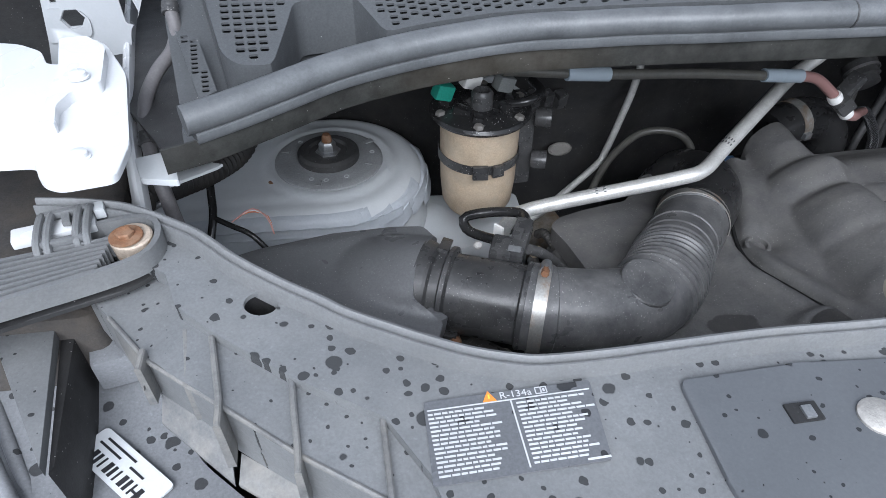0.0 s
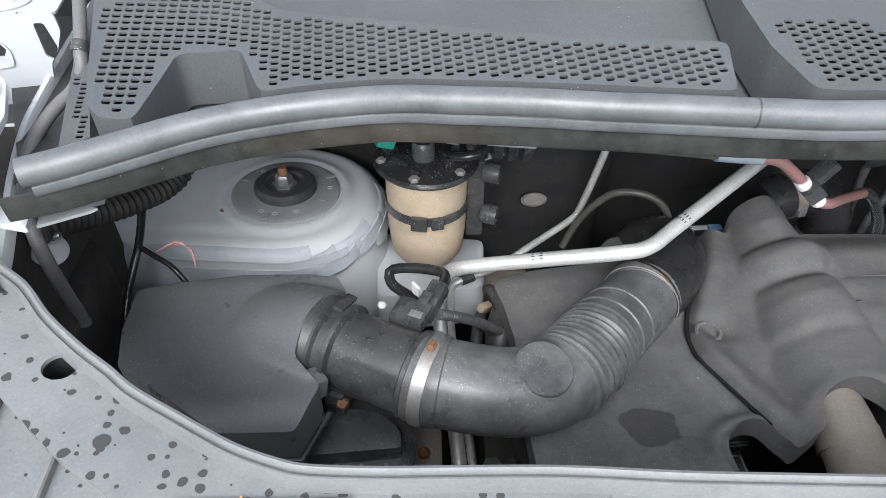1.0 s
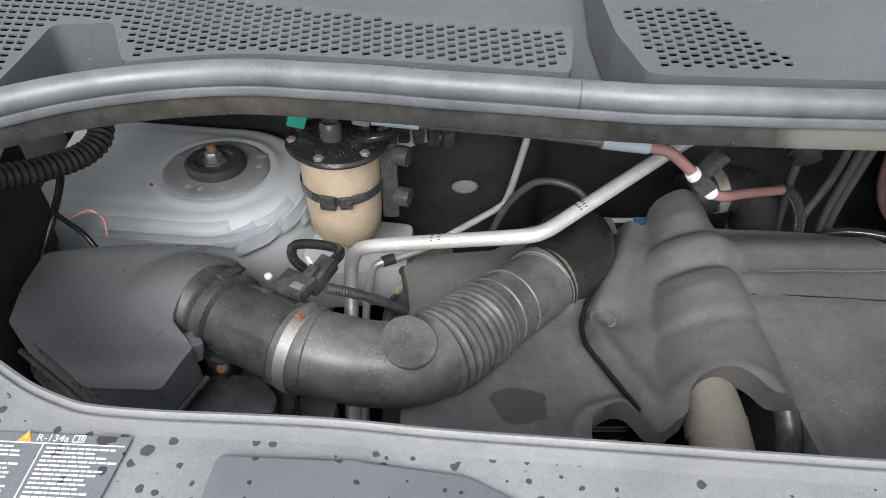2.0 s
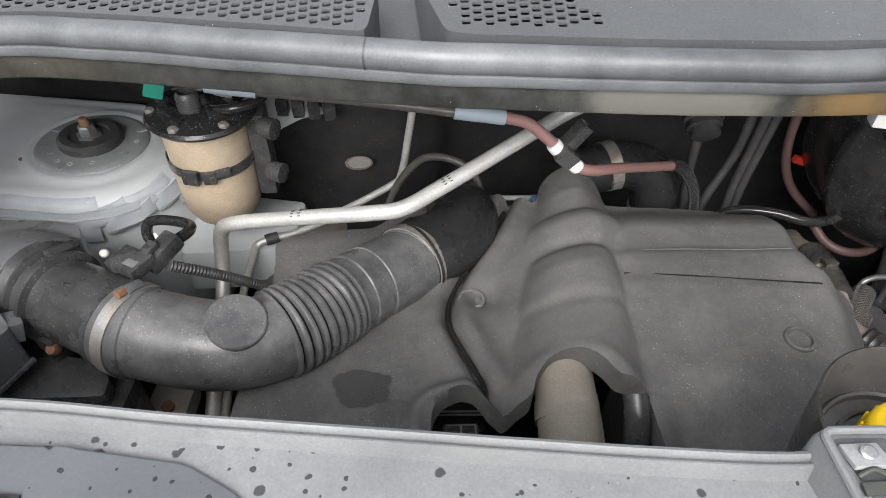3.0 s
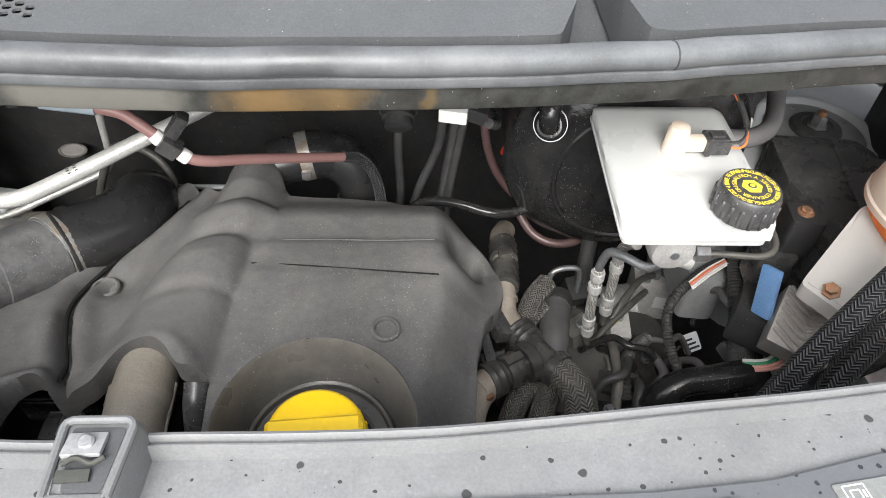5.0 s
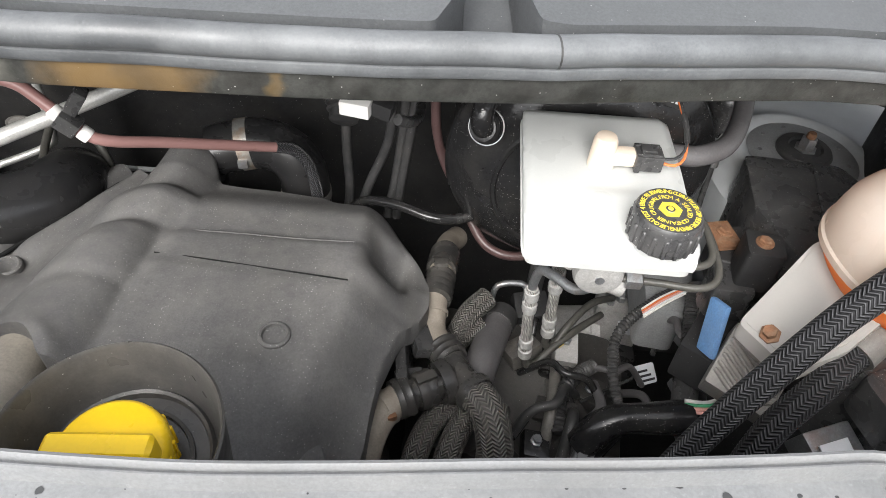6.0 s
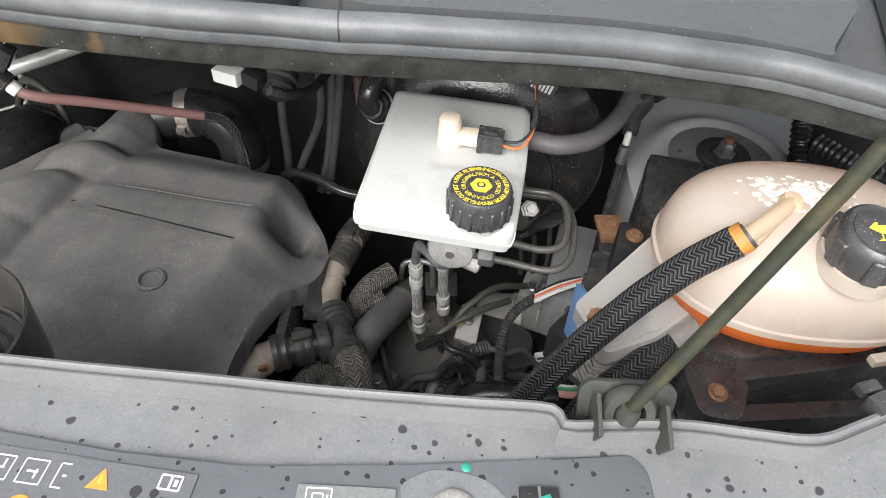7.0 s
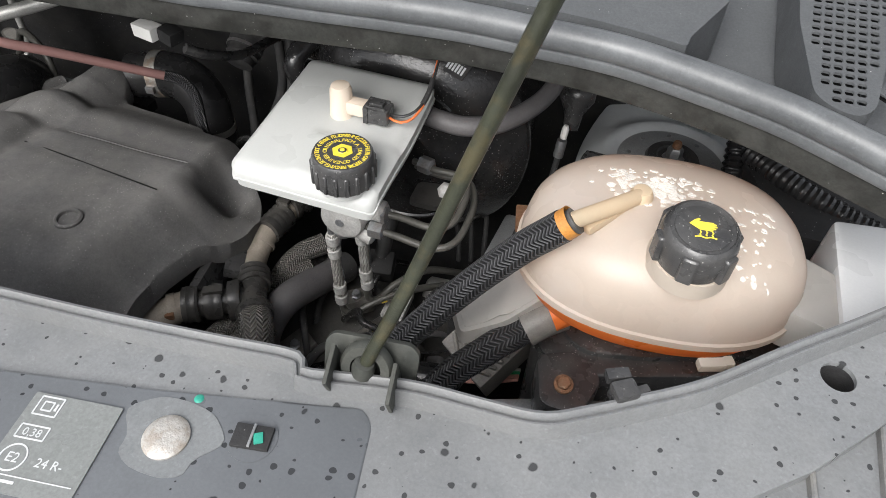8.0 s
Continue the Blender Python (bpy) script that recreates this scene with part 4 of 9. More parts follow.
part("seam", sweep([(0.5995, 0.36, 1.047), (0.598, 0.31, 1.036), (0.5945, 0.27, 1.00), (0.5935, 0.255, 0.95)], 0.0016, 6), M_BEIGE, duct, "thin moulded seam")
part("pipe", sweep([(0.574, 0.42, 1.047), (0.572, 0.36, 1.046), (0.570, 0.31, 1.035), (0.567, 0.27, 1.00), (0.566, 0.255, 0.95)], 0.0275, 28), M_BEIGE, duct)

# ---- air intake ----
airbox = thing("air_filter_box", (0.0, 0.45, 0.95), "black plastic air filter box with a sloping lid", "air filter box")
lid = rounded([(-0.066, 0.522), (-0.068, 0.470), (-0.061, 0.426), (0.028, 0.354), (0.088, 0.351), (0.1075, 0.392), (0.086, 0.416), (0.094, 0.440), (0.128, 0.500), (0.118, 0.524), (0.091, 0.533), (0.030, 0.537)], 0.005, 3)


def lid_z(x, y):
    z = 1.110 - 0.004 * ease(-0.03, -0.07, x) - 0.004 * ease(0.520, 0.537, y) - 0.006 * ease(0.385, 0.352, y)
    # the lid swells into the round outlet
    ax, ay = 0.87, -0.49
    along = (x - 0.098) * ax + (y - 0.458) * ay
    off = abs((x - 0.098) * ay - (y - 0.458) * ax)
    if off < 0.056:
        z = max(z, 1.088 + math.sqrt(0.056 ** 2 - off ** 2) * 0.92 * ease(-0.15, 0.02, along))
    return z


part("lid", sheet(lid, lid_z, 0.006, skirt=0.045), M_BOX, airbox, sharp=60)
part("base", slab(rounded([(-0.085, 0.505), (-0.075, 0.43), (-0.015, 0.377), (0.016, 0.366), (0.180, 0.350), (0.185, 0.40), (0.13, 0.46), (0.05, 0.50)], 0.01, 3), 0.93, 1.030, 0.004), M_BLACK, airbox)
part("ledge", slab(rounded([(0.080, 0.362), (0.171, 0.364), (0.170, 0.384), (0.152, 0.404), (0.112, 0.412), (0.084, 0.40)], 0.005, 3), 1.01, 1.048, 0.0025), M_BLACK, airbox)
for k in range(7):
    part("rib", box((0.03 + 0.021 * k, 0.3605 - 0.0012 * k, 1.012), (0.0026, 0.010, 0.044), 0.0008), M_BOX, airbox)
part("lid_rim", sweep([(-0.066, 0.426, 1.066), (0.027, 0.3515, 1.064), (0.089, 0.348, 1.064), (0.110, 0.392, 1.066)], 0.0030, 8, smooth=False), M_BLACK, airbox, "dark joint line under the lid")
part("outlet_lug", box((0.100, 0.402, 1.098), (0.016, 0.020, 0.022), 0.003, (0, 14, 34)), M_BOX, airbox)

# mass flow tube between box and hose
maf = thing("air_flow_meter", (0.15, 0.44, 1.05), "black ribbed air flow meter tube on the intake", "air flow meter")
A0, A1, A2 = Vector((0.098, 0.458, 1.092)), Vector((0.196, 0.405, 1.092)), Vector((0.235, 0.390, 1.092))
part("tube", sweep([A0, A0.lerp(A1, 0.33), A0.lerp(A1, 0.66), A1], lambda s, u: 0.0405 + (0.004 if 0.10 < u < 0.16 or 0.24 < u < 0.30 or 0.88 < u < 0.93 else 0.0) - 0.002 * (u > 0.30), 36, 0.002), M_BLACK, maf)
part("collar", sweep([A0.lerp(A1, 0.035), A0.lerp(A1, 0.08), A0.lerp(A1, 0.15)], lambda s, u: 0.0475 - 0.004 * u, 36, 0.003), M_BLACK, maf)
hose = thing("intake_hose", (0.30, 0.41, 1.03), "dusty black rubber intake hose with bellows", "air hose")
path = [A1 - (A1 - A0) * 0.10, A1.lerp(A2, 0.4), (0.262, 0.389, 1.088), (0.303, 0.398, 1.082), (0.337, 0.425, 1.076), (0.368, 0.460, 1.068), (0.400, 0.494, 1.058), (0.428, 0.522, 1.050), (0.446, 0.545, 1.045)]


def hose_r(s, u):
    r = 0.0405 - 0.0015 * u
    if s < 0.026:
        r += 0.0015
    if 0.138 < s < 0.212:
        r += 0.0032 - 0.0075 * (0.5 - 0.5 * math.cos((s - 0.138) / 0.074 * 2 * math.pi * 9)) ** 3
    if 0.226 < s < 0.236 or s > 0.252:
        r += 0.0014
    return r


part("body", sweep(path, hose_r, 40, 0.0012), M_HOSE, hose)
# dark inner tube, showing between the ridges as their painted shade
part("bellows_shade_core", sweep(path, 0.0379, 36, 0.006), M_GROOVE_SHADE, hose, "dark core for the shade in the bellows grooves")
d = Vector((0.16, -0.26, 0.94)).normalized()
part("boss", lathe([(0.0260, -0.014), (0.0256, -0.0016), (0.0242, -0.0002), (0.0, 0.0)], Vector((0.293, 0.386, 1.1245)), d, 36), M_HOSE, hose, "flat round boss on the bend")
elbow = thing("rubber_elbow", (0.47, 0.58, 1.0), "smooth black rubber elbow behind the bellows", "air hose")
part("cuff", sweep([(0.4405, 0.538, 1.0462), (0.4525, 0.5535, 1.0437)], lambda s, u: 0.0412 + (0.0012 if u < 0.25 or u > 0.75 else 0), 36, 0.002), M_ELBOW, elbow, "stepped hose cuff")
part("body", sweep([(0.436, 0.532, 1.047), (0.464, 0.556, 1.045), (0.488, 0.584, 1.041), (0.498, 0.618, 1.034), (0.492, 0.650, 1.016), (0.478, 0.668, 0.97)], lambda s, u: 0.0410 - 0.002 * u + (0.002 if 0.004 < s < 0.010 else 0), 36, 0.003), M_ELBOW, elbow)


def band(parent, at, axis, r, width, material, name="band", label=""):
    q = Vector(axis).normalized()
    return part(name, lathe([(r - 0.001, -width / 2), (r, -width / 2), (r, width / 2), (r - 0.001, width / 2), (r - 0.001, -width / 2)], at, q, 40), material, parent, label)


clamp = thing("hose_clamp", A1 + Vector((0, 0, 0.04)), "steel worm-drive hose clamp with a rusty screw", "hose clamp", "intake clamps")
ax = (A2 - A0).normalized()
band(clamp, A1 + ax * 0.004, ax, 0.0432, 0.0115, M_CLAMP)
clamp2 = thing("hose_clamp", (0.437, 0.533, 1.088), "bright steel clamp between bellows hose and elbow", "hose clamp", "intake clamps")
band(clamp2, (0.4365, 0.5325, 1.0472), (0.60, 0.78, -0.16), 0.0428, 0.0125, M_CLAMP)
up = Vector((0.05, 0.30, 0.93)).normalized()
up = (up - ax * up.dot(ax)).normalized()
lie = ax.cross(up)
part("screw_housing", sweep([A1 + ax * 0.004 + up * 0.0445 - lie * 0.008, A1 + ax * 0.004 + up * 0.0452, A1 + ax * 0.004 + up * 0.0445 + lie * 0.008], 0.0048, 10, 0.002, flat=0.8), M_STEEL, clamp)
part("screw", sweep([A1 + ax * 0.004 + up * 0.0452 + lie * 0.006, A1 + ax * 0.004 + up * 0.0445 + lie * 0.016], 0.0036, 6, 0.005), M_RUST, clamp, "rusty clamp screw")
clamp2 = thing("hose_clamp", (0.436, 0.532, 1.05), "bright steel hose clamp round the elbow", "hose clamp", "intake clamps")
band(clamp2, (0.4335, 0.5285, 1.0485), (0.52, 0.83, -0.14), 0.0412, 0.007, M_STEEL)

# ---- strut towers ----


def strut(cx, cy, top, name_label, side):
    t = thing("strut_tower", (cx, cy, 0.80), name_label, "strut tower", "strut towers")
    s = side
    out = rounded([(cx - 0.175 * s, cy - 0.115), (cx + 0.110 * s, cy - 0.120), (cx + 0.125 * s, cy + 0.02), (cx + 0.09 * s, cy + 0.16), (cx - 0.20 * s, cy + 0.16)], 0.06, 6)
    def h(x, y):
        r = math.hypot(x - cx, y - cy)
        return top - 0.020 - 0.010 * ease(0.085, 0.125, r) + 0.006 * ease(0.10, 0.088, r) - 0.006 * ease(0.078, 0.070, r) - 0.022 * ease(cy - 0.085, cy - 0.125, y) - 0.012 * ease(0.09, 0.125, (x - cx) * s)
    part("dome", sheet(out, h, 0.009, skirt=0.25, lean=0.03), M_PAINT, t, sharp=55)
    part("top_plate", lathe([(0.070, 0), (0.0705, 0.0025), (0.067, 0.0045), (0.045, 0.006), (0.0, 0.006)], (cx, cy, top - 0.0205), (0, 0, 1), 48), M_PLATE, t, "greyish steel plate with marks")
    part("bearing", lathe([(0.035, 0.0), (0.0355, 0.004), (0.033, 0.008), (0.022, 0.010), (0.020, 0.007), (0.0, 0.007)], (cx, cy, top - 0.0150), (0, 0, 1), 36), M_RUBBER, t, "black rubber bearing cap")
    for k in range(9):
        a = k * 2 * math.pi / 9 + 0.3
        part("mark", lathe([(0.0032, 0), (0.0030, 0.0008), (0.0, 0.0008)], (cx + 0.056 * math.cos(a), cy + 0.056 * math.sin(a), top - 0.0152), (0, 0, 1), 8), M_STEEL, t)
    part("nut", lathe([(0.0145, 0), (0.0145, 0.003), (0.0105, 0.004), (0.0105, 0.015), (0.008, 0.018), (0.006, 0.018)], (cx, cy, top - 0.0095), (0, 0, 1), 6), M_STEEL, t, "steel hexagon nut")
    part("stud", lathe([(0.006, 0), (0.006, 0.009), (0.0045, 0.012), (0, 0.012)], (cx, cy, top + 0.0035), (0, 0, 1), 14), M_RUST, t, "rusty threaded stud")
    return t


SPINE = [(-0.22, 0.776), (0.047, 0.742)]


def tower_h(x, y):
    """The near tower: a long flat top with a round end, falling to a sealed joint."""
    d = to_line(x, y, SPINE)
    r = math.hypot(x - 0.047, y - 0.737)
    return 1.0575 - 0.003 * ease(0.074, 0.088, d) - 0.016 * max(0.0, (d - 0.096) / 0.022) ** 2 + 0.0035 * math.exp(-((r - 0.0735) / 0.004) ** 2)


towerL = thing("strut_tower", (0.047, 0.737, 0.80), "light grey painted strut tower with seam sealer", "strut tower", "strut towers")
rim_line = [(-0.150, 0.652), (0.032, 0.625)] + [(0.047 + 0.118 * math.cos(a), 0.742 + 0.118 * math.sin(a)) for a in np.linspace(-1.45, 1.55, 26)] + [(-0.10, 0.878), (-0.160, 0.86)]
part("dome", sheet(rim_line, tower_h, 0.006, skirt=0.24, lean=0.035), M_PAINT, towerL, sharp=55)
plate = [(0.0, 0.0045), (0.040, 0.0045), (0.058, 0.0040), (0.0625, 0.0030), (0.0650, 0.0012), (0.0655, -0.002), (0.0, -0.002)]
top_plate = part("top_plate", lathe(plate[::-1], (0.047, 0.737, 1.0590), (0, 0, 1), 56), M_PLATE, towerL, "greyish steel plate with stamped marks")
part("bearing", lathe([(0.036, 0.0), (0.0372, 0.003), (0.0368, 0.010), (0.033, 0.0135), (0.024, 0.0140), (0.022, 0.010), (0.0, 0.010)], (0.047, 0.737, 1.0620), (0, 0, 1), 40), M_RUBBER, towerL, "black rubber bearing cap")
part("nut", lathe([(0.0150, 0), (0.0150, 0.003), (0.0108, 0.004), (0.0104, 0.013), (0.008, 0.016), (0.006, 0.016)], (0.047, 0.737, 1.0715), (0, 0, 1), 6), M_STEEL, towerL, "steel hexagon nut")
part("stud", lathe([(0.0058, 0), (0.0060, 0.002), (0.0056, 0.008), (0.0042, 0.011), (0, 0.011)], (0.047, 0.737, 1.0865), (0, 0, 1), 14), M_RUST, towerL, "rusty threaded stud")
for a, r, w, h in ((-1.9, 0.056, 0.011, 0.006), (-0.5, 0.052, 0.009, 0.005), (0.45, 0.058, 0.012, 0.007), (2.7, 0.055, 0.010, 0.006), (-2.55, 0.047, 0.006, 0.006)):
    part("stamped_lug", box((0.047 + r * math.cos(a), 0.737 + r * math.sin(a), 1.0632), (w, h, 0.0022), 0.0008, (0, 0, math.degrees(a))), M_PLATE, top_plate)
for a, r in ((-2.1, 0.050), (-1.75, 0.050), (-1.25, 0.049), (0.0, 0.053), (2.2, 0.052)):
    part("dimple", lathe([(0.0030, 0), (0.0034, 0.0007), (0.0024, 0.0010), (0.0018, 0.0002), (0, 0.0002)], (0.047 + r * math.cos(a), 0.737 + r * math.sin(a), 1.0628), (0, 0, 1), 10), M_PAINT, top_plate)
part("drain_hole", lathe([(0.0036, 0), (0.0036, 0.0006), (0, 0.0006)], (-0.024, 0.704, tower_h(-0.024, 0.704)), (0, 0, 1), 12), M_RUST, towerL, "small rusty hole")
towerR = strut(1.402, 0.757, 1.074, "dusty grey strut tower behind the coolant tank", -1)

# ---- fuel filter ----
filt = thing("fuel_filter", (0.222, 0.662, 1.015), "dusty tan fuel filter canister with a black head", "fuel filter")
FX, FY = 0.222, 0.662
part("canister", lathe([(0.0, 0.0), (0.020, 0.001), (0.036, 0.008), (0.042, 0.020), (0.0445, 0.05), (0.0455, 0.142), (0.050, 0.146)], (FX, FY, 1.014), (0, 0, 1), 40), M_FILTER, filt)
part("head", lathe([(0.047, 0.0), (0.055, 0.001), (0.0575, 0.005), (0.0555, 0.009), (0.046, 0.012), (0.030, 0.018), (0.0, 0.019)], (FX, FY, 1.153), (0, 0, 1), 40), M_GLOSS, filt, "black filter head")
band(filt, (FX, FY, 1.103), (0, 0, 1), 0.0475, 0.012, M_BLACK, "strap", "black plastic strap")
part("buckle", box((FX - 0.012, FY - 0.049, 1.103), (0.018, 0.006, 0.018), 0.002, (0, 0, -12)), M_BLACK, filt)
part("buckle", box((FX + 0.008, FY - 0.0495, 1.103), (0.014, 0.006, 0.015), 0.002, (0, 0, 8)), M_BLACK, filt)
part("strap_end", box((FX + 0.022, FY - 0.046, 1.108), (0.016, 0.003, 0.010), 0.001, (0, 0, 26)), M_BLACK, filt)
for k in range(6):
    a = k * math.pi / 3 + 0.2
    part("screw", lathe([(0.006, 0), (0.006, 0.004), (0.004, 0.006), (0, 0.006)], (FX + 0.049 * math.cos(a), FY + 0.049 * math.sin(a), 1.161), (0, 0, 1), 6), M_PLUG, filt)
part("cap_port", lathe([(0.012, 0), (0.012, 0.02), (0.009, 0.024), (0.009, 0.016), (0, 0.016)], (FX - 0.004, FY - 0.016, 1.168), (0, 0, 1), 18), M_BLACK, filt)
for dx, dy, dz, w in ((-0.026, -0.020, 0.0, 0.020), (0.022, -0.024, 0.002, 0.016), (-0.014, -0.036, -0.003, 0.012), (0.034, -0.004, 0.0, 0.014), (-0.038, 0.004, 0.0, 0.014)):
    part("lug", box((FX + dx, FY + dy, 1.169 + dz), (w, 0.012, 0.012), 0.003, (0, 12, 40 * dx / 0.03)), M_GLOSS, filt)
part("return_pipe", sweep([(FX + 0.02, FY - 0.02, 1.172), (FX + 0.045, FY - 0.03, 1.180), (FX + 0.065, FY - 0.01, 1.178), (FX + 0.07, FY + 0.03, 1.17)], 0.0055, 12), M_GLOSS, filt)
for dx, dy, mat in ((-0.042, 0.004, M_GREEN), (-0.006, 0.022, M_NATURAL), (0.028, 0.008, M_GREY_LABEL)):
    part("connector", box((FX + dx, FY + dy, 1.184), (0.020, 0.016, 0.018), 0.003, (0, 20, 10)), mat, filt)
part("bracket", box((FX + 0.055, FY + 0.01, 1.10), (0.02, 0.03, 0.11), 0.004), M_BLACK, filt)
for z in (1.145, 1.085):
    part("stub", lathe([(0.010, 0), (0.012, 0.004), (0.012, 0.018), (0.006, 0.019), (0, 0.019)], (FX + 0.062, FY - 0.010, z), (1, -0.4, 0), 14), M_BLACK, filt)

nudge(filt, -0.008, -0.004)
# ---- pipes ----
ac = thing("air_con_pipe", (0.23, 0.58, 0.90), "bright aluminium air conditioning pipe with bends", "pipe")
part("pipe", sweep([(0.229, 0.36, 0.90), (0.2275, 0.43, 0.940), (0.224, 0.49, 0.957), (0.2215, 0.553, 0.980), (0.2225, 0.580, 1.018), (0.230, 0.578, 1.052), (0.250, 0.569, 1.072), (0.324, 0.549, 1.097), (0.400, 0.531, 1.119), (0.430, 0.533, 1.124), (0.466, 0.557, 1.130), (0.545, 0.607, 1.150), (0.600, 0.640, 1.165), (0.640, 0.650, 1.185), (0.665, 0.645, 1.23)], 0.0082, 18), M_ALU, ac)
for at, way in (((0.318, 0.5505, 1.095), (0.94, -0.23, 0.27)), ((0.326, 0.5485, 1.0978), (0.94, -0.23, 0.27)), ((0.470, 0.5596, 1.1312), (0.83, 0.52, 0.19)), ((0.476, 0.5634, 1.1326), (0.83, 0.52, 0.19))):
    q = Vector(way).normalized()
    for k in range(-3, 4):
        a = 1.2 * k / 3
        side_ = q.cross(Vector((0, 0.5, 0.86))).normalized()
        out_ = side_.cross(q)
        c = Vector(at) + (out_ * math.cos(a) + side_ * math.sin(a)) * 0.0083
        part("printed_mark", sweep([c - q * (0.0016 - 0.0005 * (k % 2)), c + q * 0.0016], 0.0006, 6, 0.001), M_BLACK_INK, ac)
thin = thing("thin_aluminium_pipe", (0.27, 0.65, 0.86), "thin aluminium pipe bent beside the bulkhead", "pipe")
part("pipe", sweep([(0.446, 0.722, 1.27), (0.443, 0.722, 1.20), (0.440, 0.724, 1.13), (0.434, 0.728, 1.082), (0.423, 0.735, 1.015), (0.410, 0.728, 1.000), (0.345, 0.690, 0.985), (0.312, 0.670, 0.978), (0.280, 0.654, 0.976), (0.258, 0.645, 0.976), (0.244, 0.640, 0.971), (0.240, 0.622, 0.965), (0.236, 0.576, 0.955), (0.238, 0.50, 0.945), (0.241, 0.42, 0.938), (0.242, 0.35, 0.90)], 0.0048, 12), M_ALU, thin)
part("sleeve", sweep([(0.270, 0.650, 0.977), (0.255, 0.644, 0.976)], 0.0072, 14), M_RUBBER, thin, "short black rubber sleeve")
vac = thing("vacuum_pipe", (0.55, 0.55, 1.15), "thin vacuum pipe, olive, then brownish pink", "pipe")
part("olive_pipe", sweep([(0.20, 0.552, 1.256), (0.30, 0.551, 1.241), (0.40, 0.550, 1.231), (0.490, 0.550, 1.218)], 0.0052, 12), M_OLIVE, vac)
part("sleeve", sweep([(0.478, 0.550, 1.220), (0.525, 0.551, 1.213)], 0.0072, 14), M_CLEAR, vac, "clear bluish sleeve")
part("sleeve", sweep([(0.262, 0.551, 1.246), (0.305, 0.551, 1.2405)], 0.0072, 14), M_CLEAR, vac, "clear bluish sleeve")
part("pink_pipe", sweep([(0.520, 0.551, 1.214), (0.545, 0.551, 1.208), (0.562, 0.548, 1.196), (0.578, 0.545, 1.182), (0.597, 0.543, 1.163), (0.616, 0.549, 1.153), (0.650, 0.575, 1.136), (0.700, 0.615, 1.108), (0.748, 0.652, 1.082)], 0.0058, 14), M_PURPLE, vac, "brownish pink plastic pipe")
part("rubber_end", sweep([(0.740, 0.647, 1.086), (0.757, 0.657, 1.077), (0.773, 0.655, 1.060), (0.782, 0.645, 1.035), (0.785, 0.64, 0.99)], 0.0072, 12), M_BRAID, vac, "black braided hose end")
clip = thing("pipe_clip", (0.585, 0.543, 1.17), "black pipe clip with two white collars", "clip")
part("collar", lathe([(0.0070, -0.005), (0.0076, -0.0035), (0.0076, 0.0035), (0.0070, 0.005), (0.0, 0.005)], (0.575, 0.545, 1.184), (0.6, -0.1, -0.75), 14), M_NATURAL, clip, "white plastic collar")
part("collar", lathe([(0.0070, -0.005), (0.0076, -0.0035), (0.0076, 0.0035), (0.0070, 0.005), (0.0, 0.005)], (0.596, 0.543, 1.164), (0.6, 0.0, -0.6), 14), M_NATURAL, clip, "white plastic collar")
part("body", box((0.5855, 0.541, 1.1765), (0.020, 0.016, 0.018), 0.003, (0, 42, 0)), M_BLACK, clip)
part("jaw", box((0.594, 0.550, 1.194), (0.012, 0.016, 0.030), 0.003, (0, 38, 10)), M_BLACK, clip)

nudge(vac, 0.0, 0.0, 0.006)
nudge(clip, 0.0, 0.0, 0.006)
turbo = thing("turbo_hose", (0.72, 0.69, 1.0), "black rubber elbow hose with steel clamp", "air hose")
part("body", sweep([(0.648, 0.693, 1.043), (0.672, 0.699, 1.049), (0.702, 0.704, 1.052), (0.730, 0.704, 1.046), (0.749, 0.701, 1.028), (0.755, 0.698, 1.000), (0.756, 0.695, 0.94)], 0.031, 30), M_ELBOW, turbo)
band(turbo, (0.686, 0.702, 1.051), (0.95, 0.2, 0.12), 0.0322, 0.015, M_CLAMP, "clamp", "perforated steel clamp")
band(turbo, (0.7555, 0.697, 0.985), (0.03, -0.06, -1), 0.0325, 0.010, M_CLAMP, "clamp", "steel clamp")
part("clamp_screw", box((0.690, 0.669, 1.046), (0.012, 0.008, 0.010), 0.002, (0, 0, 10)), M_STEEL, turbo)

# ---- brakes ----
res = thing("brake_fluid_reservoir", (1.07, 0.49, 1.15), "white translucent brake fluid reservoir", "fluid reservoir")
BX, BY = 1.106, 0.4225


def lid_top(x, y):
    z = 1.2015 + 0.10 * (y - 0.408)
    z -= 0.005 * ease(0.417, 0.407, y) + 0.004 * (ease(1.008, 0.999, x) + ease(1.130, 1.139, x)) + 0.004 * ease(0.562, 0.572, y)
    # flat raised field round the filler
    return z + 0.0022 * ease(0.048, 0.042, abs(x - 1.100)) * ease(0.474, 0.466, y) * ease(0.412, 0.418, y)


rim = rounded([(1.000, 0.408), (1.138, 0.407), (1.140, 0.50), (1.138, 0.571), (1.004, 0.571)], 0.011, 5)
low = inset(rim, 0.0025)
part("lid", sheet(rim, lid_top, 0.005, skirt=0.0085), M_RESERVOIR, res, sharp=60)
part("seam", sheet(inset(rim, -0.0012), lambda x, y: lid_top(x, y) - 0.0082, 0.02, skirt=0.0020), M_RESERVOIR, res, "welded seam round the reservoir")
part("tank", sheet(low, lambda x, y: lid_top(x, y) - 0.0095, 0.02, skirt=0.011), M_RESERVOIR, res)
part("filler_neck", lathe([(0.0225, 0), (0.0225, 0.010), (0.0, 0.010)], (BX, BY, 1.200), (0, 0, 1), 30), M_RESERVOIR, res)
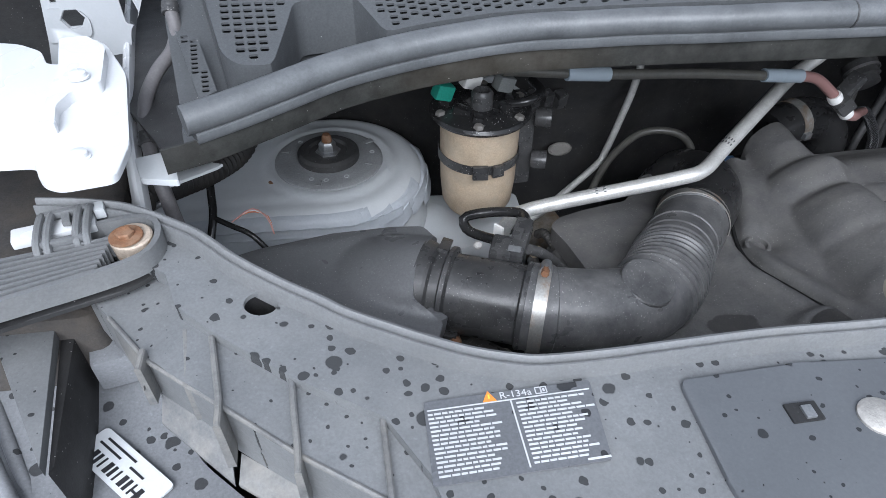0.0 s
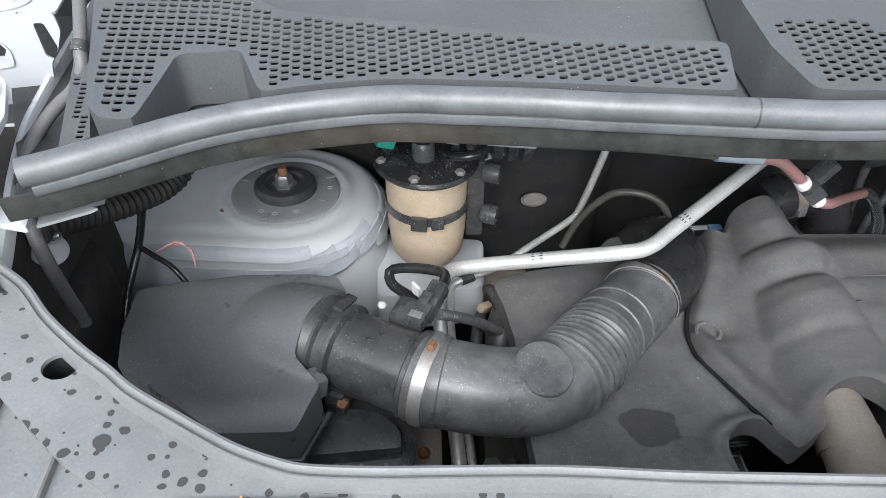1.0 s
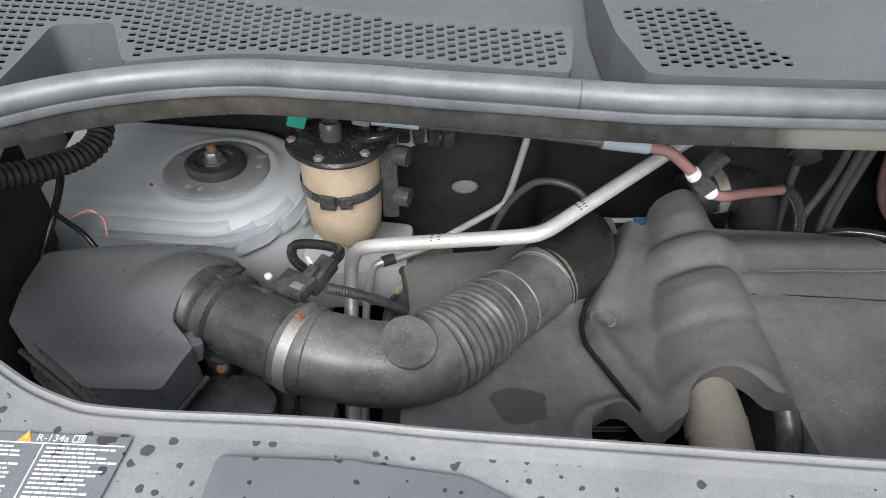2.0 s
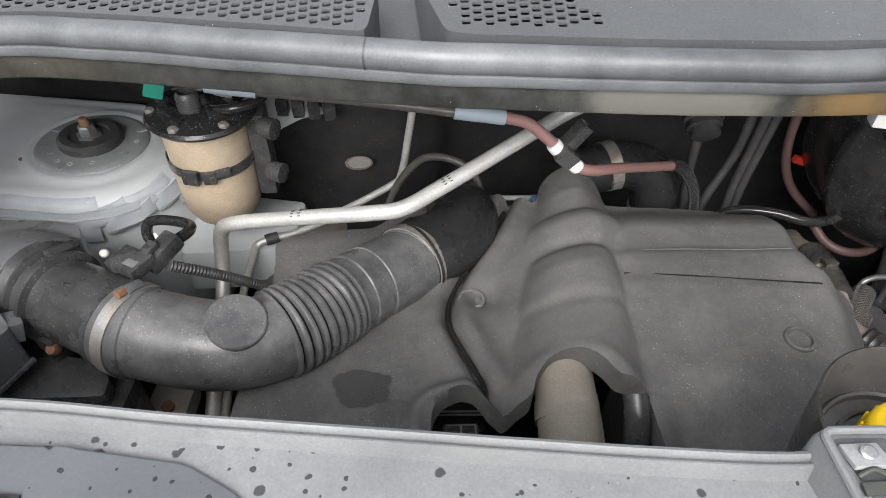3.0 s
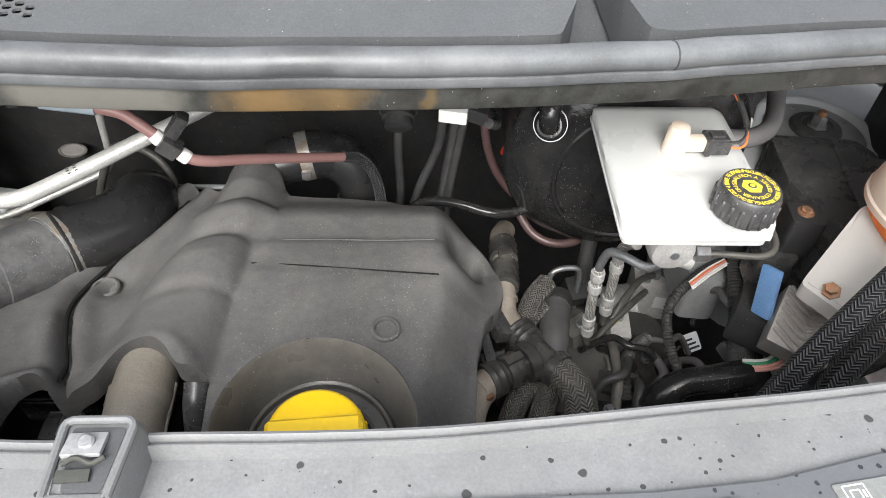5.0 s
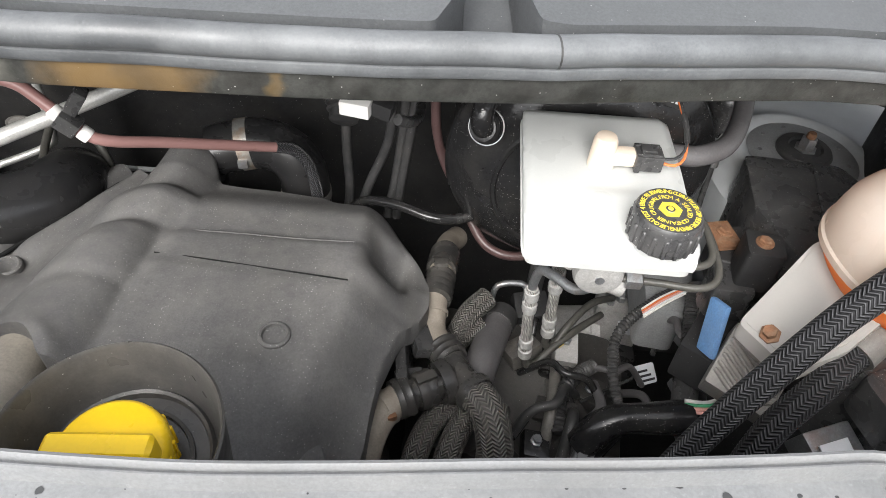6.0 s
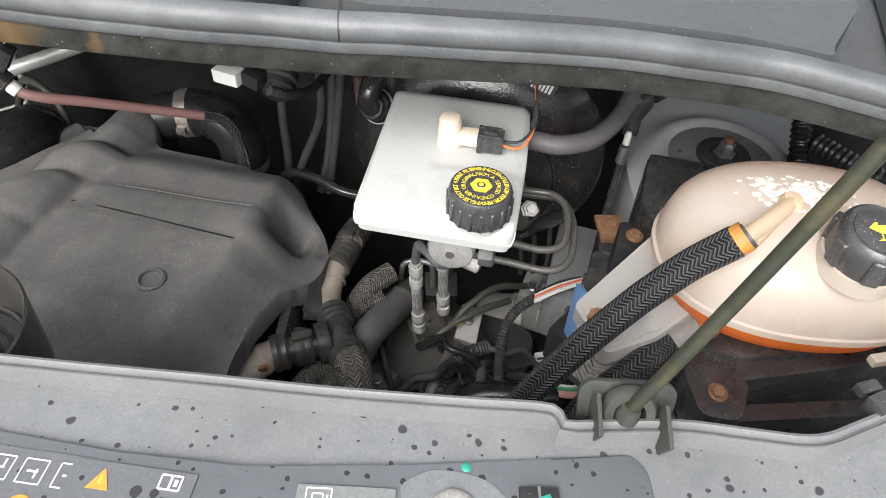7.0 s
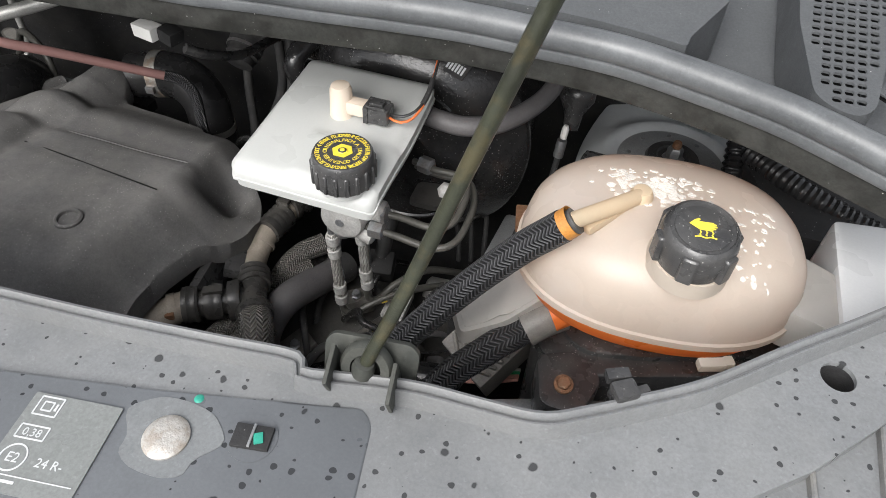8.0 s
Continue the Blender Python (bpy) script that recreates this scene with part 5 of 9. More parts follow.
part("level_sender", lathe([(0.013, 0.0), (0.0115, 0.003), (0.0102, 0.028), (0.0085, 0.0318), (0.004, 0.033), (0.0, 0.033)], (1.068, 0.501, 1.2075), (0, 0, 1), 24), M_NUB, res, "cream round level sensor housing")
part("sender_arm", box((1.085, 0.500, 1.2215), (0.026, 0.013, 0.013), 0.004), M_NUB, res)
bcap = part("cap", lathe([(0.0242, 0), (0.0260, 0.002), (0.0265, 0.022), (0.0255, 0.0260), (0.0244, 0.0278), (0.0, 0.0278)], (BX, BY, 1.2055), (0, 0, 1), 48), M_BLACK, res, "black ribbed screw cap with yellow writing")
for k in range(18):
    a = k * 2 * math.pi / 18
    part("grip_rib", box((BX + 0.0264 * math.cos(a), BY + 0.0264 * math.sin(a), 1.2165), (0.0030, 0.0040, 0.018), 0.0010, (0, 0, math.degrees(a)), seg=1), M_BLACK, bcap)
plug = thing("sensor_plug", (1.110, 0.498, 1.21), "black electrical plug with orange and brown wires", "plug")
part("housing", box((1.106, 0.499, 1.2215), (0.023, 0.018, 0.0145), 0.002), M_BLACK, plug)
part("collar", box((1.0965, 0.499, 1.2215), (0.005, 0.020, 0.0165), 0.0015), M_BLACK, plug)
part("latch", box((1.105, 0.499, 1.2305), (0.013, 0.008, 0.0035), 0.001), M_BLACK, plug)
for dy in (-0.0065, 0.0065):
    part("rail", box((1.105, 0.499 + dy, 1.2295), (0.020, 0.0022, 0.0030), 0.0006), M_BLACK, plug)
part("wire", sweep([(1.117, 0.497, 1.220), (1.128, 0.495, 1.219), (1.138, 0.503, 1.221), (1.143, 0.525, 1.228), (1.140, 0.56, 1.240), (1.132, 0.60, 1.25)], 0.0012, 8), M_WIRE_ORANGE, plug, "orange wire")
part("wire", sweep([(1.117, 0.501, 1.221), (1.130, 0.501, 1.222), (1.140, 0.512, 1.226), (1.143, 0.535, 1.233), (1.138, 0.59, 1.250)], 0.0013, 8), M_BLACK, plug)
part("sleeve", sweep([(1.142, 0.518, 1.2275), (1.1432, 0.530, 1.2315), (1.1422, 0.545, 1.2365)], 0.0026, 10), M_RUBBER, plug, "short black wire sleeve")

booster = thing("brake_booster", (1.083, 0.66, 0.93), "glossy black round brake servo drum", "brake servo")
part("drum", lathe([(0.030, -0.016), (0.050, -0.015), (0.058, -0.008), (0.085, -0.004), (0.106, 0.004), (0.122, 0.012), (0.139, 0.030), (0.146, 0.036), (0.149, 0.040), (0.149, 0.048), (0.143, 0.052), (0.141, 0.13), (0.0, 0.13)], (1.083, 0.600, 1.100), (0, 1, 0.04), 64), M_GLOSS, booster)
part("pressed_rib", lathe([(0.0915, 0.0), (0.0935, -0.0022), (0.0965, -0.0022), (0.0985, 0.0), (0.0915, 0.0)], (1.083, 0.5985, 1.100), (0, 1, 0.04), 56), M_GLOSS, booster)
valve = part("check_valve", lathe([(0.024, 0), (0.024, 0.006), (0.016, 0.010), (0.018, 0.014), (0.0185, 0.020), (0.016, 0.022), (0.016, 0.028), (0.0135, 0.030), (0.0135, 0.036), (0.0, 0.037)], (0.980, 0.622, 1.160), (-0.28, -0.85, 0.45), 24), M_GLOSS, booster)
band(valve, (0.9745, 0.6045, 1.1692), (-0.28, -0.85, 0.45), 0.0190, 0.003, M_STEEL, "ring", "thin pale ring")
part("elbow", sweep([(0.971, 0.594, 1.175), (0.968, 0.590, 1.186), (0.972, 0.602, 1.202), (0.985, 0.630, 1.215), (1.00, 0.68, 1.22)], 0.0115, 16), M_GLOSS, booster)
part("studded_flange", sheet(rounded([(1.118, 0.546), (1.150, 0.546), (1.168, 0.578), (1.156, 0.588), (1.118, 0.580)], 0.006, 3), 1.083, 0.01, skirt=0.006), M_CAST, booster, "dirty cast flange of the cylinder")
part("flange_nut", lathe([(0.0105, 0), (0.0105, 0.003), (0.0085, 0.0035), (0.0085, 0.011), (0.0055, 0.012), (0.0055, 0.018), (0, 0.018)], (1.154, 0.572, 1.086), (0.1, -0.7, 0.7), 6), M_ABS, booster, "steel flange nut")
stick = tagged(part("type_label", shift(slab(rounded([(-0.022, -0.012), (0.022, -0.012), (0.022, 0.012), (-0.022, 0.012)], 0.002, 2), -0.0008, 0.0), pose(1.142, 0.612, 1.2185, 40, 0, -28)), M_BLACK, booster), "black label with pale bars")
for k in range(9):
    part("print", shift(slab([(-0.018 + 0.0042 * k, -0.008), (-0.0155 + 0.0042 * k, -0.008), (-0.0155 + 0.0042 * k, 0.001), (-0.018 + 0.0042 * k, 0.001)], 0.0, 0.0004), pose(1.142, 0.612, 1.2185, 40, 0, -28)), M_STICKER, stick)
mc = thing("master_cylinder", (1.081, 0.50, 1.10), "cast metal brake master cylinder with round end", "master cylinder")
part("barrel", lathe([(0.0, 0.0), (0.003, -0.0008), (0.006, 0.0006), (0.017, 0.001), (0.0215, 0.003), (0.0235, 0.008), (0.0235, 0.05), (0.0195, 0.052), (0.0195, 0.15)], (1.081, 0.452, 1.121), (0, 1, 0.02), 36), M_ABS, mc)
part("end_stop", lathe([(0.0045, -0.0015), (0.0045, 0.002), (0, 0.002)], (1.081, 0.4525, 1.121), (0, 1, 0.02), 16), M_STEEL, mc, "small pale centre plug")
part("pipe_boss", lathe([(0.011, 0), (0.011, 0.018), (0.008, 0.021), (0.0, 0.021)], (1.100, 0.478, 1.124), (1, -0.1, 0.1), 16), M_ABS, mc)
part("pipe_boss", lathe([(0.010, 0), (0.010, 0.016), (0.007, 0.018), (0.0, 0.018)], (1.094, 0.470, 1.102), (1, -0.1, -0.3), 16), M_ABS, mc)

# ---- coolant ----
tank = thing("coolant_tank", (1.384, 0.46, 1.12), "milky peach coolant tank half full of orange coolant", "coolant tank")
TX, TY, TA, TB = 1.374, 0.449, 0.1140, 0.0820


def loft(levels, n=56, p=2.35, low_cap=True, top_cap=True):
    bm = bmesh.new()
    rings = []
    for z, s in levels:
        ring = []
        for k in range(n):
            a = 2 * math.pi * k / n
            c, d_ = math.cos(a), math.sin(a)
            x = math.copysign(abs(c) ** (2 / p), c) * TA * s
            y = math.copysign(abs(d_) ** (2 / p), d_) * TB * s
            ring.append(bm.verts.new((TX + x * 0.995 - y * 0.10, TY + y * 0.995 + x * 0.10, z)))
        rings.append(ring)
    for a, b in zip(rings, rings[1:]):
        for k in range(n):
            bm.faces.new((a[k], a[(k + 1) % n], b[(k + 1) % n], b[k]))
    if low_cap:
        bm.faces.new(rings[0][::-1])
    if top_cap:
        bm.faces.new(rings[-1])
    return bm


part("dome", loft([(1.184, 1.0), (1.190, 1.0), (1.200, 0.985), (1.212, 0.955), (1.221, 0.905), (1.229, 0.83), (1.235, 0.73), (1.2395, 0.60), (1.2425, 0.44), (1.2445, 0.26), (1.245, 0.08)], low_cap=False), M_TANK, tank)
part("seam_rim", loft([(1.176, 1.0), (1.177, 1.022), (1.183, 1.024), (1.184, 1.0)], low_cap=False, top_cap=False), M_TANK, tank, "pale weld rim round the tank")
part("lower_half", loft([(1.145, 0.72), (1.149, 0.82), (1.156, 0.90), (1.166, 0.95), (1.178, 0.985)], top_cap=False), M_COOLANT, tank, "orange coolant showing through the lower half")
part("neck", lathe([(0.030, 0), (0.028, 0.012), (0.0, 0.012)], (1.387, 0.396, 1.233), (0, -0.12, 1), 32), M_TANK, tank)
tcap = part("cap", lathe([(0.0255, 0.0), (0.0268, 0.003), (0.0268, 0.020), (0.0250, 0.026), (0.0225, 0.028), (0.0220, 0.0265), (0.0, 0.0265)], (1.387, 0.394, 1.244), (0, -0.12, 1), 48), M_BLACK, tank, "black coolant cap with yellow warning symbol")
for k in range(6):
    a = (k + 0.35) * math.pi / 3
    part("grip", box((1.387 + 0.0262 * math.cos(a), 0.394 + 0.0262 * math.sin(a) - 0.0015, 1.2545), (0.007, 0.011, 0.021), 0.003, (0, 0, math.degrees(a)), seg=3), M_BLACK, tcap)
part("top_disc", lathe([(0.0190, 0.0), (0.0187, 0.0012), (0.0176, 0.0016), (0.0, 0.0016)], (1.387, 0.3908, 1.2698), (0, -0.12, 1), 40), M_BLACK, tcap)
part("nipple", sweep([(1.346, 0.440, 1.245), (1.328, 0.417, 1.249), (1.300, 0.386, 1.252)], 0.0062, 18, caps=True), M_AMBER, tank, "yellowed plastic return pipe")
part("nipple_root", lathe([(0.010, 0), (0.009, 0.004), (0.007, 0.008), (0.0, 0.009)], (1.347, 0.441, 1.2425), (0, 0, 1), 24), M_AMBER, tank)
part("nipple_saddle", box((1.328, 0.417, 1.2405), (0.010, 0.052, 0.008), 0.003, (0, 0, -38)), M_AMBER, tank)
LEVELS = [(1.0, 1.190), (0.985, 1.200), (0.955, 1.212), (0.905, 1.221), (0.83, 1.229), (0.73, 1.235), (0.60, 1.2395), (0.44, 1.2425), (0.26, 1.2445), (0.0, 1.245)]


def dome_z(x, y):
    u, v = x - TX, y - TY
    a, b = u * 0.995 + v * 0.10, v * 0.995 - u * 0.10
    r = (abs(a / TA) ** 2.35 + abs(b / TB) ** 2.35) ** (1 / 2.35)
    return float(np.interp(min(r, 1.0), [q[0] for q in LEVELS[::-1]], [q[1] for q in LEVELS[::-1]]))


rnd = random.Random(11)
bm = None
for k in range(120):
    a, q = rnd.uniform(0, 2 * math.pi), rnd.random() ** 0.7
    cx, cy, r = 1.356 + 0.050 * q * math.cos(a), 0.456 + 0.024 * q * math.sin(a), rnd.uniform(0.0010, 0.0052) * (1.2 - 0.6 * q)
    flake = [(cx + r * rnd.uniform(0.5, 1.3) * math.cos(t), cy + 0.7 * r * rnd.uniform(0.5, 1.3) * math.sin(t)) for t in np.linspace(0, 2 * math.pi, 11)[:-1]]
    bm = add(bm, sheet(flake, lambda x, y: dome_z(x, y) + 0.0006, 0.004, skirt=0.0009))
for k in range(60):
    cx, cy, r = rnd.uniform(1.410, 1.448), rnd.uniform(0.395, 0.460), rnd.uniform(0.0006, 0.0028)
    flake = [(cx + r * rnd.uniform(0.5, 1.3) * math.cos(t), cy + 0.7 * r * rnd.uniform(0.5, 1.3) * math.sin(t)) for t in np.linspace(0, 2 * math.pi, 9)[:-1]]
    bm = add(bm, sheet(flake, lambda x, y: dome_z(x, y) + 0.0005, 0.004, skirt=0.0008))
part("crust", bm, M_CRUST, tank, "dried white coolant crust")
ear = rounded([(1.203, 0.425), (1.266, 0.476), (1.300, 0.470), (1.300, 0.40), (1.268, 0.380), (1.232, 0.374)], 0.006, 3)
part("bracket", sheet(ear, lambda x, y: 1.113 + 0.62 * (x - 1.208) + 0.29 * (y - 0.423), 0.01, skirt=0.016), M_TANK_CLEAR, tank, "clear moulded mounting ear")
part("bracket_rib", sheet(inset(ear, 0.004), lambda x, y: 1.1135 + 0.62 * (x - 1.208) + 0.29 * (y - 0.423) + 0.004 * ease(0.012, 0.0, min(abs(x - 1.262), 0.02)), 0.006, skirt=0.001), M_TANK_CLEAR, tank)
part("bracket", slab(rounded([(1.470, 0.41), (1.520, 0.398), (1.530, 0.452), (1.478, 0.478)], 0.006, 3), 1.165, 1.200, 0.004), M_TANK_CLEAR, tank, "clear moulded mounting ear")
part("bolt", lathe([(0.009, 0), (0.009, 0.002), (0.006, 0.003), (0.006, 0.008), (0, 0.008)], (1.223, 0.408, 1.118), (-0.45, -0.2, 1), 6), M_RUST, tank, "rusty bolt")
part("seam_tab", box((1.424, 0.3605, 1.1795), (0.020, 0.008, 0.007), 0.002, (0, 0, 20)), M_TANK, tank, "small moulded tab on the rim")
part("seam_tab", box((1.436, 0.3665, 1.1795), (0.008, 0.008, 0.006), 0.002, (0, 0, 26)), M_TANK, tank)
part("outlet", sweep([(1.330, 0.414, 1.152), (1.316, 0.405, 1.146), (1.303, 0.397, 1.140)], 0.0140, 18), M_COOLANT, tank, "orange outlet stub")
upper = thing("coolant_hose", (1.25, 0.33, 1.10), "black braided coolant hose from the tank", "coolant hose", "braided hoses")
part("sleeve", sweep([(1.298, 0.376, 1.257), (1.286, 0.376, 1.243), (1.270, 0.374, 1.226), (1.250, 0.368, 1.203), (1.231, 0.360, 1.181), (1.196, 0.342, 1.138), (1.160, 0.324, 1.080), (1.12, 0.30, 1.00)], lambda s, u: 0.0120 if s > 0.006 else 0.0085, 22, 0.003), M_BRAID, upper)
part("hose_end", sweep([(1.302, 0.378, 1.2585), (1.292, 0.374, 1.248)], 0.0098, 18), M_RUBBER, upper)
part("clip", lathe([(0.0108, -0.004), (0.0114, -0.004), (0.0114, 0.004), (0.0108, 0.004), (0.0108, -0.004)], (1.297, 0.3765, 1.2555), (0.75, 0.2, 0.8), 24), M_CLIP, upper, "orange spring clip")
nudge(upper, 0.002, 0.011, -0.006)
lower = thing("coolant_hose", (1.25, 0.36, 1.09), "braided lower coolant hose with dusty end", "coolant hose", "braided hoses")
part("sleeve", sweep([(1.318, 0.417, 1.127), (1.300, 0.404, 1.116), (1.281, 0.389, 1.105), (1.243, 0.365, 1.065), (1.215, 0.335, 1.00)], 0.0128, 22, 0.003), M_BRAID, lower)
part("hose_end", sweep([(1.334, 0.427, 1.132), (1.320, 0.418, 1.128), (1.306, 0.408, 1.120)], 0.0160, 22), M_GRIME, lower, "dusty rubber hose end")

nudge(lower, -0.020, -0.020, 0.006)
# ---- bonnet stay ----
rod = thing("bonnet_stay", (1.222, 0.222, 1.25), "olive painted steel bonnet stay with rust marks", "bonnet stay")
part("rod", sweep([(1.216, 0.217, 1.245), (1.2195, 0.2195, 1.258), (1.240, 0.2270, 1.316), (1.285, 0.2430, 1.455), (1.385, 0.280, 1.76), (1.46, 0.308, 1.99)], 0.0039, 14, 0.01), M_ROD, rod)
part("bush", lathe([(0.0045, 0), (0.0064, 0.001), (0.0068, 0.006), (0.0056, 0.010), (0.0042, 0.0105)], (1.2165, 0.2173, 1.246), (0.15, 0.1, 1), 18), M_BRACKET, rod, "grey plastic foot bush")
socket = thing("stay_bracket", (1.222, 0.225, 1.24), "grey plastic bracket holding the bonnet stay", "bracket")
face = rounded([(1.193, -0.022), (1.247, -0.022), (1.249, 0.008), (1.243, 0.013), (1.198, 0.013), (1.193, 0.008)], 0.004, 3)
plate = slab(face, -0.0018, 0.0018, 0.0008)
shift(plate, pose(1.221, 0.2275, 1.250, 66, 0, 8) @ Matrix.Translation((-1.221, 0, 0)))
part("plate", plate, M_BRACKET, socket)
part("ring", lathe([(0.009, 0.0), (0.0155, 0.0), (0.0155, 0.004), (0.014, 0.006), (0.009, 0.006), (0.009, 0.0)], (1.221, 0.2215, 1.252), (0.1, -0.92, 0.38), 32), M_BRACKET, socket)
for x in (1.203, 1.240):
    part("gusset", box((x, 0.213, 1.250), (0.0025, 0.022, 0.026), 0.0008, (20, 0, 8)), M_BRACKET, socket)

nudge(rod, -0.006, 0.010, 0.004)
nudge(socket, -0.009, 0.011)
# ---- the crowded side of the bay: coolant hoses, brake lines, wiring ----


def ringed(parent, at, axis, r, width, material, name="ring", label="", n=3):
    """A ribbed sleeve round a hose."""
    prof = [(r * 0.9, -width / 2)]
    for k in range(n):
        a = -width / 2 + width * k / n
        prof += [(r, a + 0.0004), (r * 1.06, a + width / n * 0.35), (r, a + width / n * 0.75)]
    prof += [(r, width / 2), (r * 0.9, width / 2)]
    return part(name, lathe(prof, at, axis, 24), material, parent, label)


heater = thing("coolant_pipe", (0.95, 0.52, 0.90), "brown dusty rubber coolant hose with black couplings", "coolant hose", "coolant hoses")
part("hose", sweep([(0.956, 0.680, 0.940), (0.945, 0.650, 0.955), (0.941, 0.610, 0.974), (0.937, 0.569, 0.982), (0.932, 0.530, 0.979), (0.932, 0.503, 0.969), (0.941, 0.482, 0.969), (0.955, 0.462, 0.970)], 0.0150, 22), M_BROWN, heater)
ringed(heater, (0.9400, 0.597, 0.979), (-0.12, -1, 0.25), 0.0180, 0.040, M_COUPLING, "coupling", "black ribbed quick coupling", 3)
ringed(heater, (0.9360, 0.552, 0.983), (-0.12, -1, 0.05), 0.0174, 0.038, M_COUPLING, "coupling", "black ribbed quick coupling", 4)
part("coupling_clip", box((0.937, 0.574, 1.001), (0.016, 0.012, 0.006), 0.002, (-8, 0, 6)), M_COUPLING, heater)
band(heater, (0.9325, 0.521, 0.9755), (-0.02, -1, -0.3), 0.0162, 0.004, M_BROWN, "hose_bead", "raised bead of the hose")
ringed(heater, (0.949, 0.470, 0.9700), (0.55, -0.83, 0.02), 0.0190, 0.024, M_COUPLING, "coupling", "black ribbed quick coupling", 3)
tee = thing("hose_tee", (0.96, 0.44, 0.95), "black plastic tee joining three coolant hoses", "hose coupling")
part("barrel", sweep([(0.952, 0.466, 0.970), (0.964, 0.441, 0.972), (0.980, 0.420, 0.976), (0.988, 0.408, 0.978)], 0.0165, 22), M_COUPLING, tee)
part("branch", sweep([(0.965, 0.443, 0.972), (0.940, 0.428, 0.974), (0.908, 0.410, 0.975)], 0.0150, 22), M_COUPLING, tee)
ringed(tee, (0.9475, 0.4325, 0.9735), (-1, -0.58, 0.04), 0.0225, 0.014, M_COUPLING, "collar", "", 1)
ringed(tee, (0.928, 0.421, 0.9745), (-1, -0.58, 0.04), 0.0190, 0.020, M_COUPLING, "collar", "", 2)
ringed(tee, (0.906, 0.409, 0.9755), (-1, -0.58, 0.04), 0.0200, 0.018, M_COUPLING, "collar", "", 2)
ringed(tee, (0.979, 0.4215, 0.9755), (0.65, -0.76, 0.1), 0.0205, 0.012, M_COUPLING, "collar", "", 1)
part("latch", box((0.929, 0.422, 0.9945), (0.022, 0.010, 0.006), 0.002, (0, 0, 30)), M_COUPLING, tee)
front_hose = thing("coolant_pipe", (0.88, 0.36, 0.93), "brown dusty coolant hose below the engine cover", "coolant hose", "coolant hoses")
part("hose", sweep([(0.910, 0.411, 0.976), (0.896, 0.400, 0.977), (0.884, 0.382, 0.975), (0.876, 0.360, 0.966), (0.871, 0.338, 0.945), (0.868, 0.31, 0.88)], 0.0165, 22), M_BROWN, front_hose)
band(front_hose, (0.8915, 0.395, 0.977), (-0.75, -0.65, 0.02), 0.0178, 0.009, M_BROWN, "hose_bead", "raised bead of the hose")
part("clip", box((0.898, 0.382, 0.984), (0.010, 0.008, 0.008), 0.002, (0, 0, 30)), M_RUST, front_hose, "rusty hose clip")
sleeve = thing("coolant_pipe", (1.00, 0.38, 0.90), "dusty braided coolant hose running down", "coolant hose", "coolant hoses")
part("hose", sweep([(0.982, 0.417, 0.977), (0.993, 0.400, 0.977), (1.000, 0.384, 0.964), (1.003, 0.372, 0.93), (0.998, 0.36, 0.82)], 0.0190, 24, 0.004), M_BRAID_DUSTY, sleeve)
grey = thing("coolant_pipe", (1.00, 0.49, 0.90), "grey dusty smooth rubber hose", "coolant hose", "coolant hoses")
part("hose", sweep([(1.013, 0.562, 0.918), (1.008, 0.545, 0.922), (0.998, 0.510, 0.936), (0.986, 0.468, 0.946), (0.976, 0.438, 0.925), (0.972, 0.42, 0.88)], 0.0190, 24), M_SHEATH, grey)
part("end_cap", sweep([(1.018, 0.575, 0.912), (1.010, 0.552, 0.920)], 0.0205, 20), M_RUBBER, grey)
for k, (x, y, z) in enumerate(((0.960, 0.520, 0.945), (0.950, 0.495, 0.930), (0.925, 0.385, 0.935), (0.958, 0.385, 0.940))):
    h = thing("coolant_pipe", (x, y, z - 0.1), "dusty braided hose among the coolant hoses", "coolant hose", "coolant hoses")
    part("hose", sweep([(x + 0.035, y + 0.045, z + 0.012), (x + 0.012, y + 0.018, z + 0.008), (x - 0.004, y - 0.015, z - 0.015), (x - 0.01, y - 0.04, z - 0.08)], 0.0135, 18, 0.005), M_BRAID_DUSTY, h)
gearbox = thing("gearbox", (1.02, 0.45, 0.60), "dark oily cast gearbox housing deep in the bay", "gearbox")
part("casing", lathe([(0.0, 0.0), (0.09, 0.004), (0.12, 0.03), (0.13, 0.10), (0.15, 0.25)], (1.02, 0.50, 0.87), (0.1, 0.2, -1), 24), M_CAST, gearbox)
part("flange", slab(rounded([(0.90, 0.40), (1.16, 0.38), (1.20, 0.62), (0.92, 0.66)], 0.04, 4), 0.78, 0.83, 0.01), M_CAST, gearbox)
for k in range(7):
    a = 0.5 + k * 0.8
    part("bolt", lathe([(0.009, 0), (0.009, 0.006), (0.006, 0.007), (0.006, 0.014), (0, 0.014)], (1.03 + 0.10 * math.cos(a), 0.49 + 0.09 * math.sin(a), 0.832), (0, 0, 1), 6), M_STEEL, gearbox)
pump = thing("engine_side_bracket", (0.92, 0.46, 0.90), "black plastic bracket beside the engine cover", "bracket")
part("plate", box((0.905, 0.455, 0.965), (0.012, 0.07, 0.06), 0.004, (0, -10, 8)), M_BLACK, pump)
part("arm", box((0.918, 0.485, 0.978), (0.022, 0.05, 0.016), 0.004, (0, 15, 20)), M_BLACK, pump)
part("box", box((0.912, 0.430, 0.960), (0.030, 0.028, 0.036), 0.004, (0, 0, 12)), M_BLACK, pump)

# cables and brackets deep below the hoses
rnd = random.Random(21)
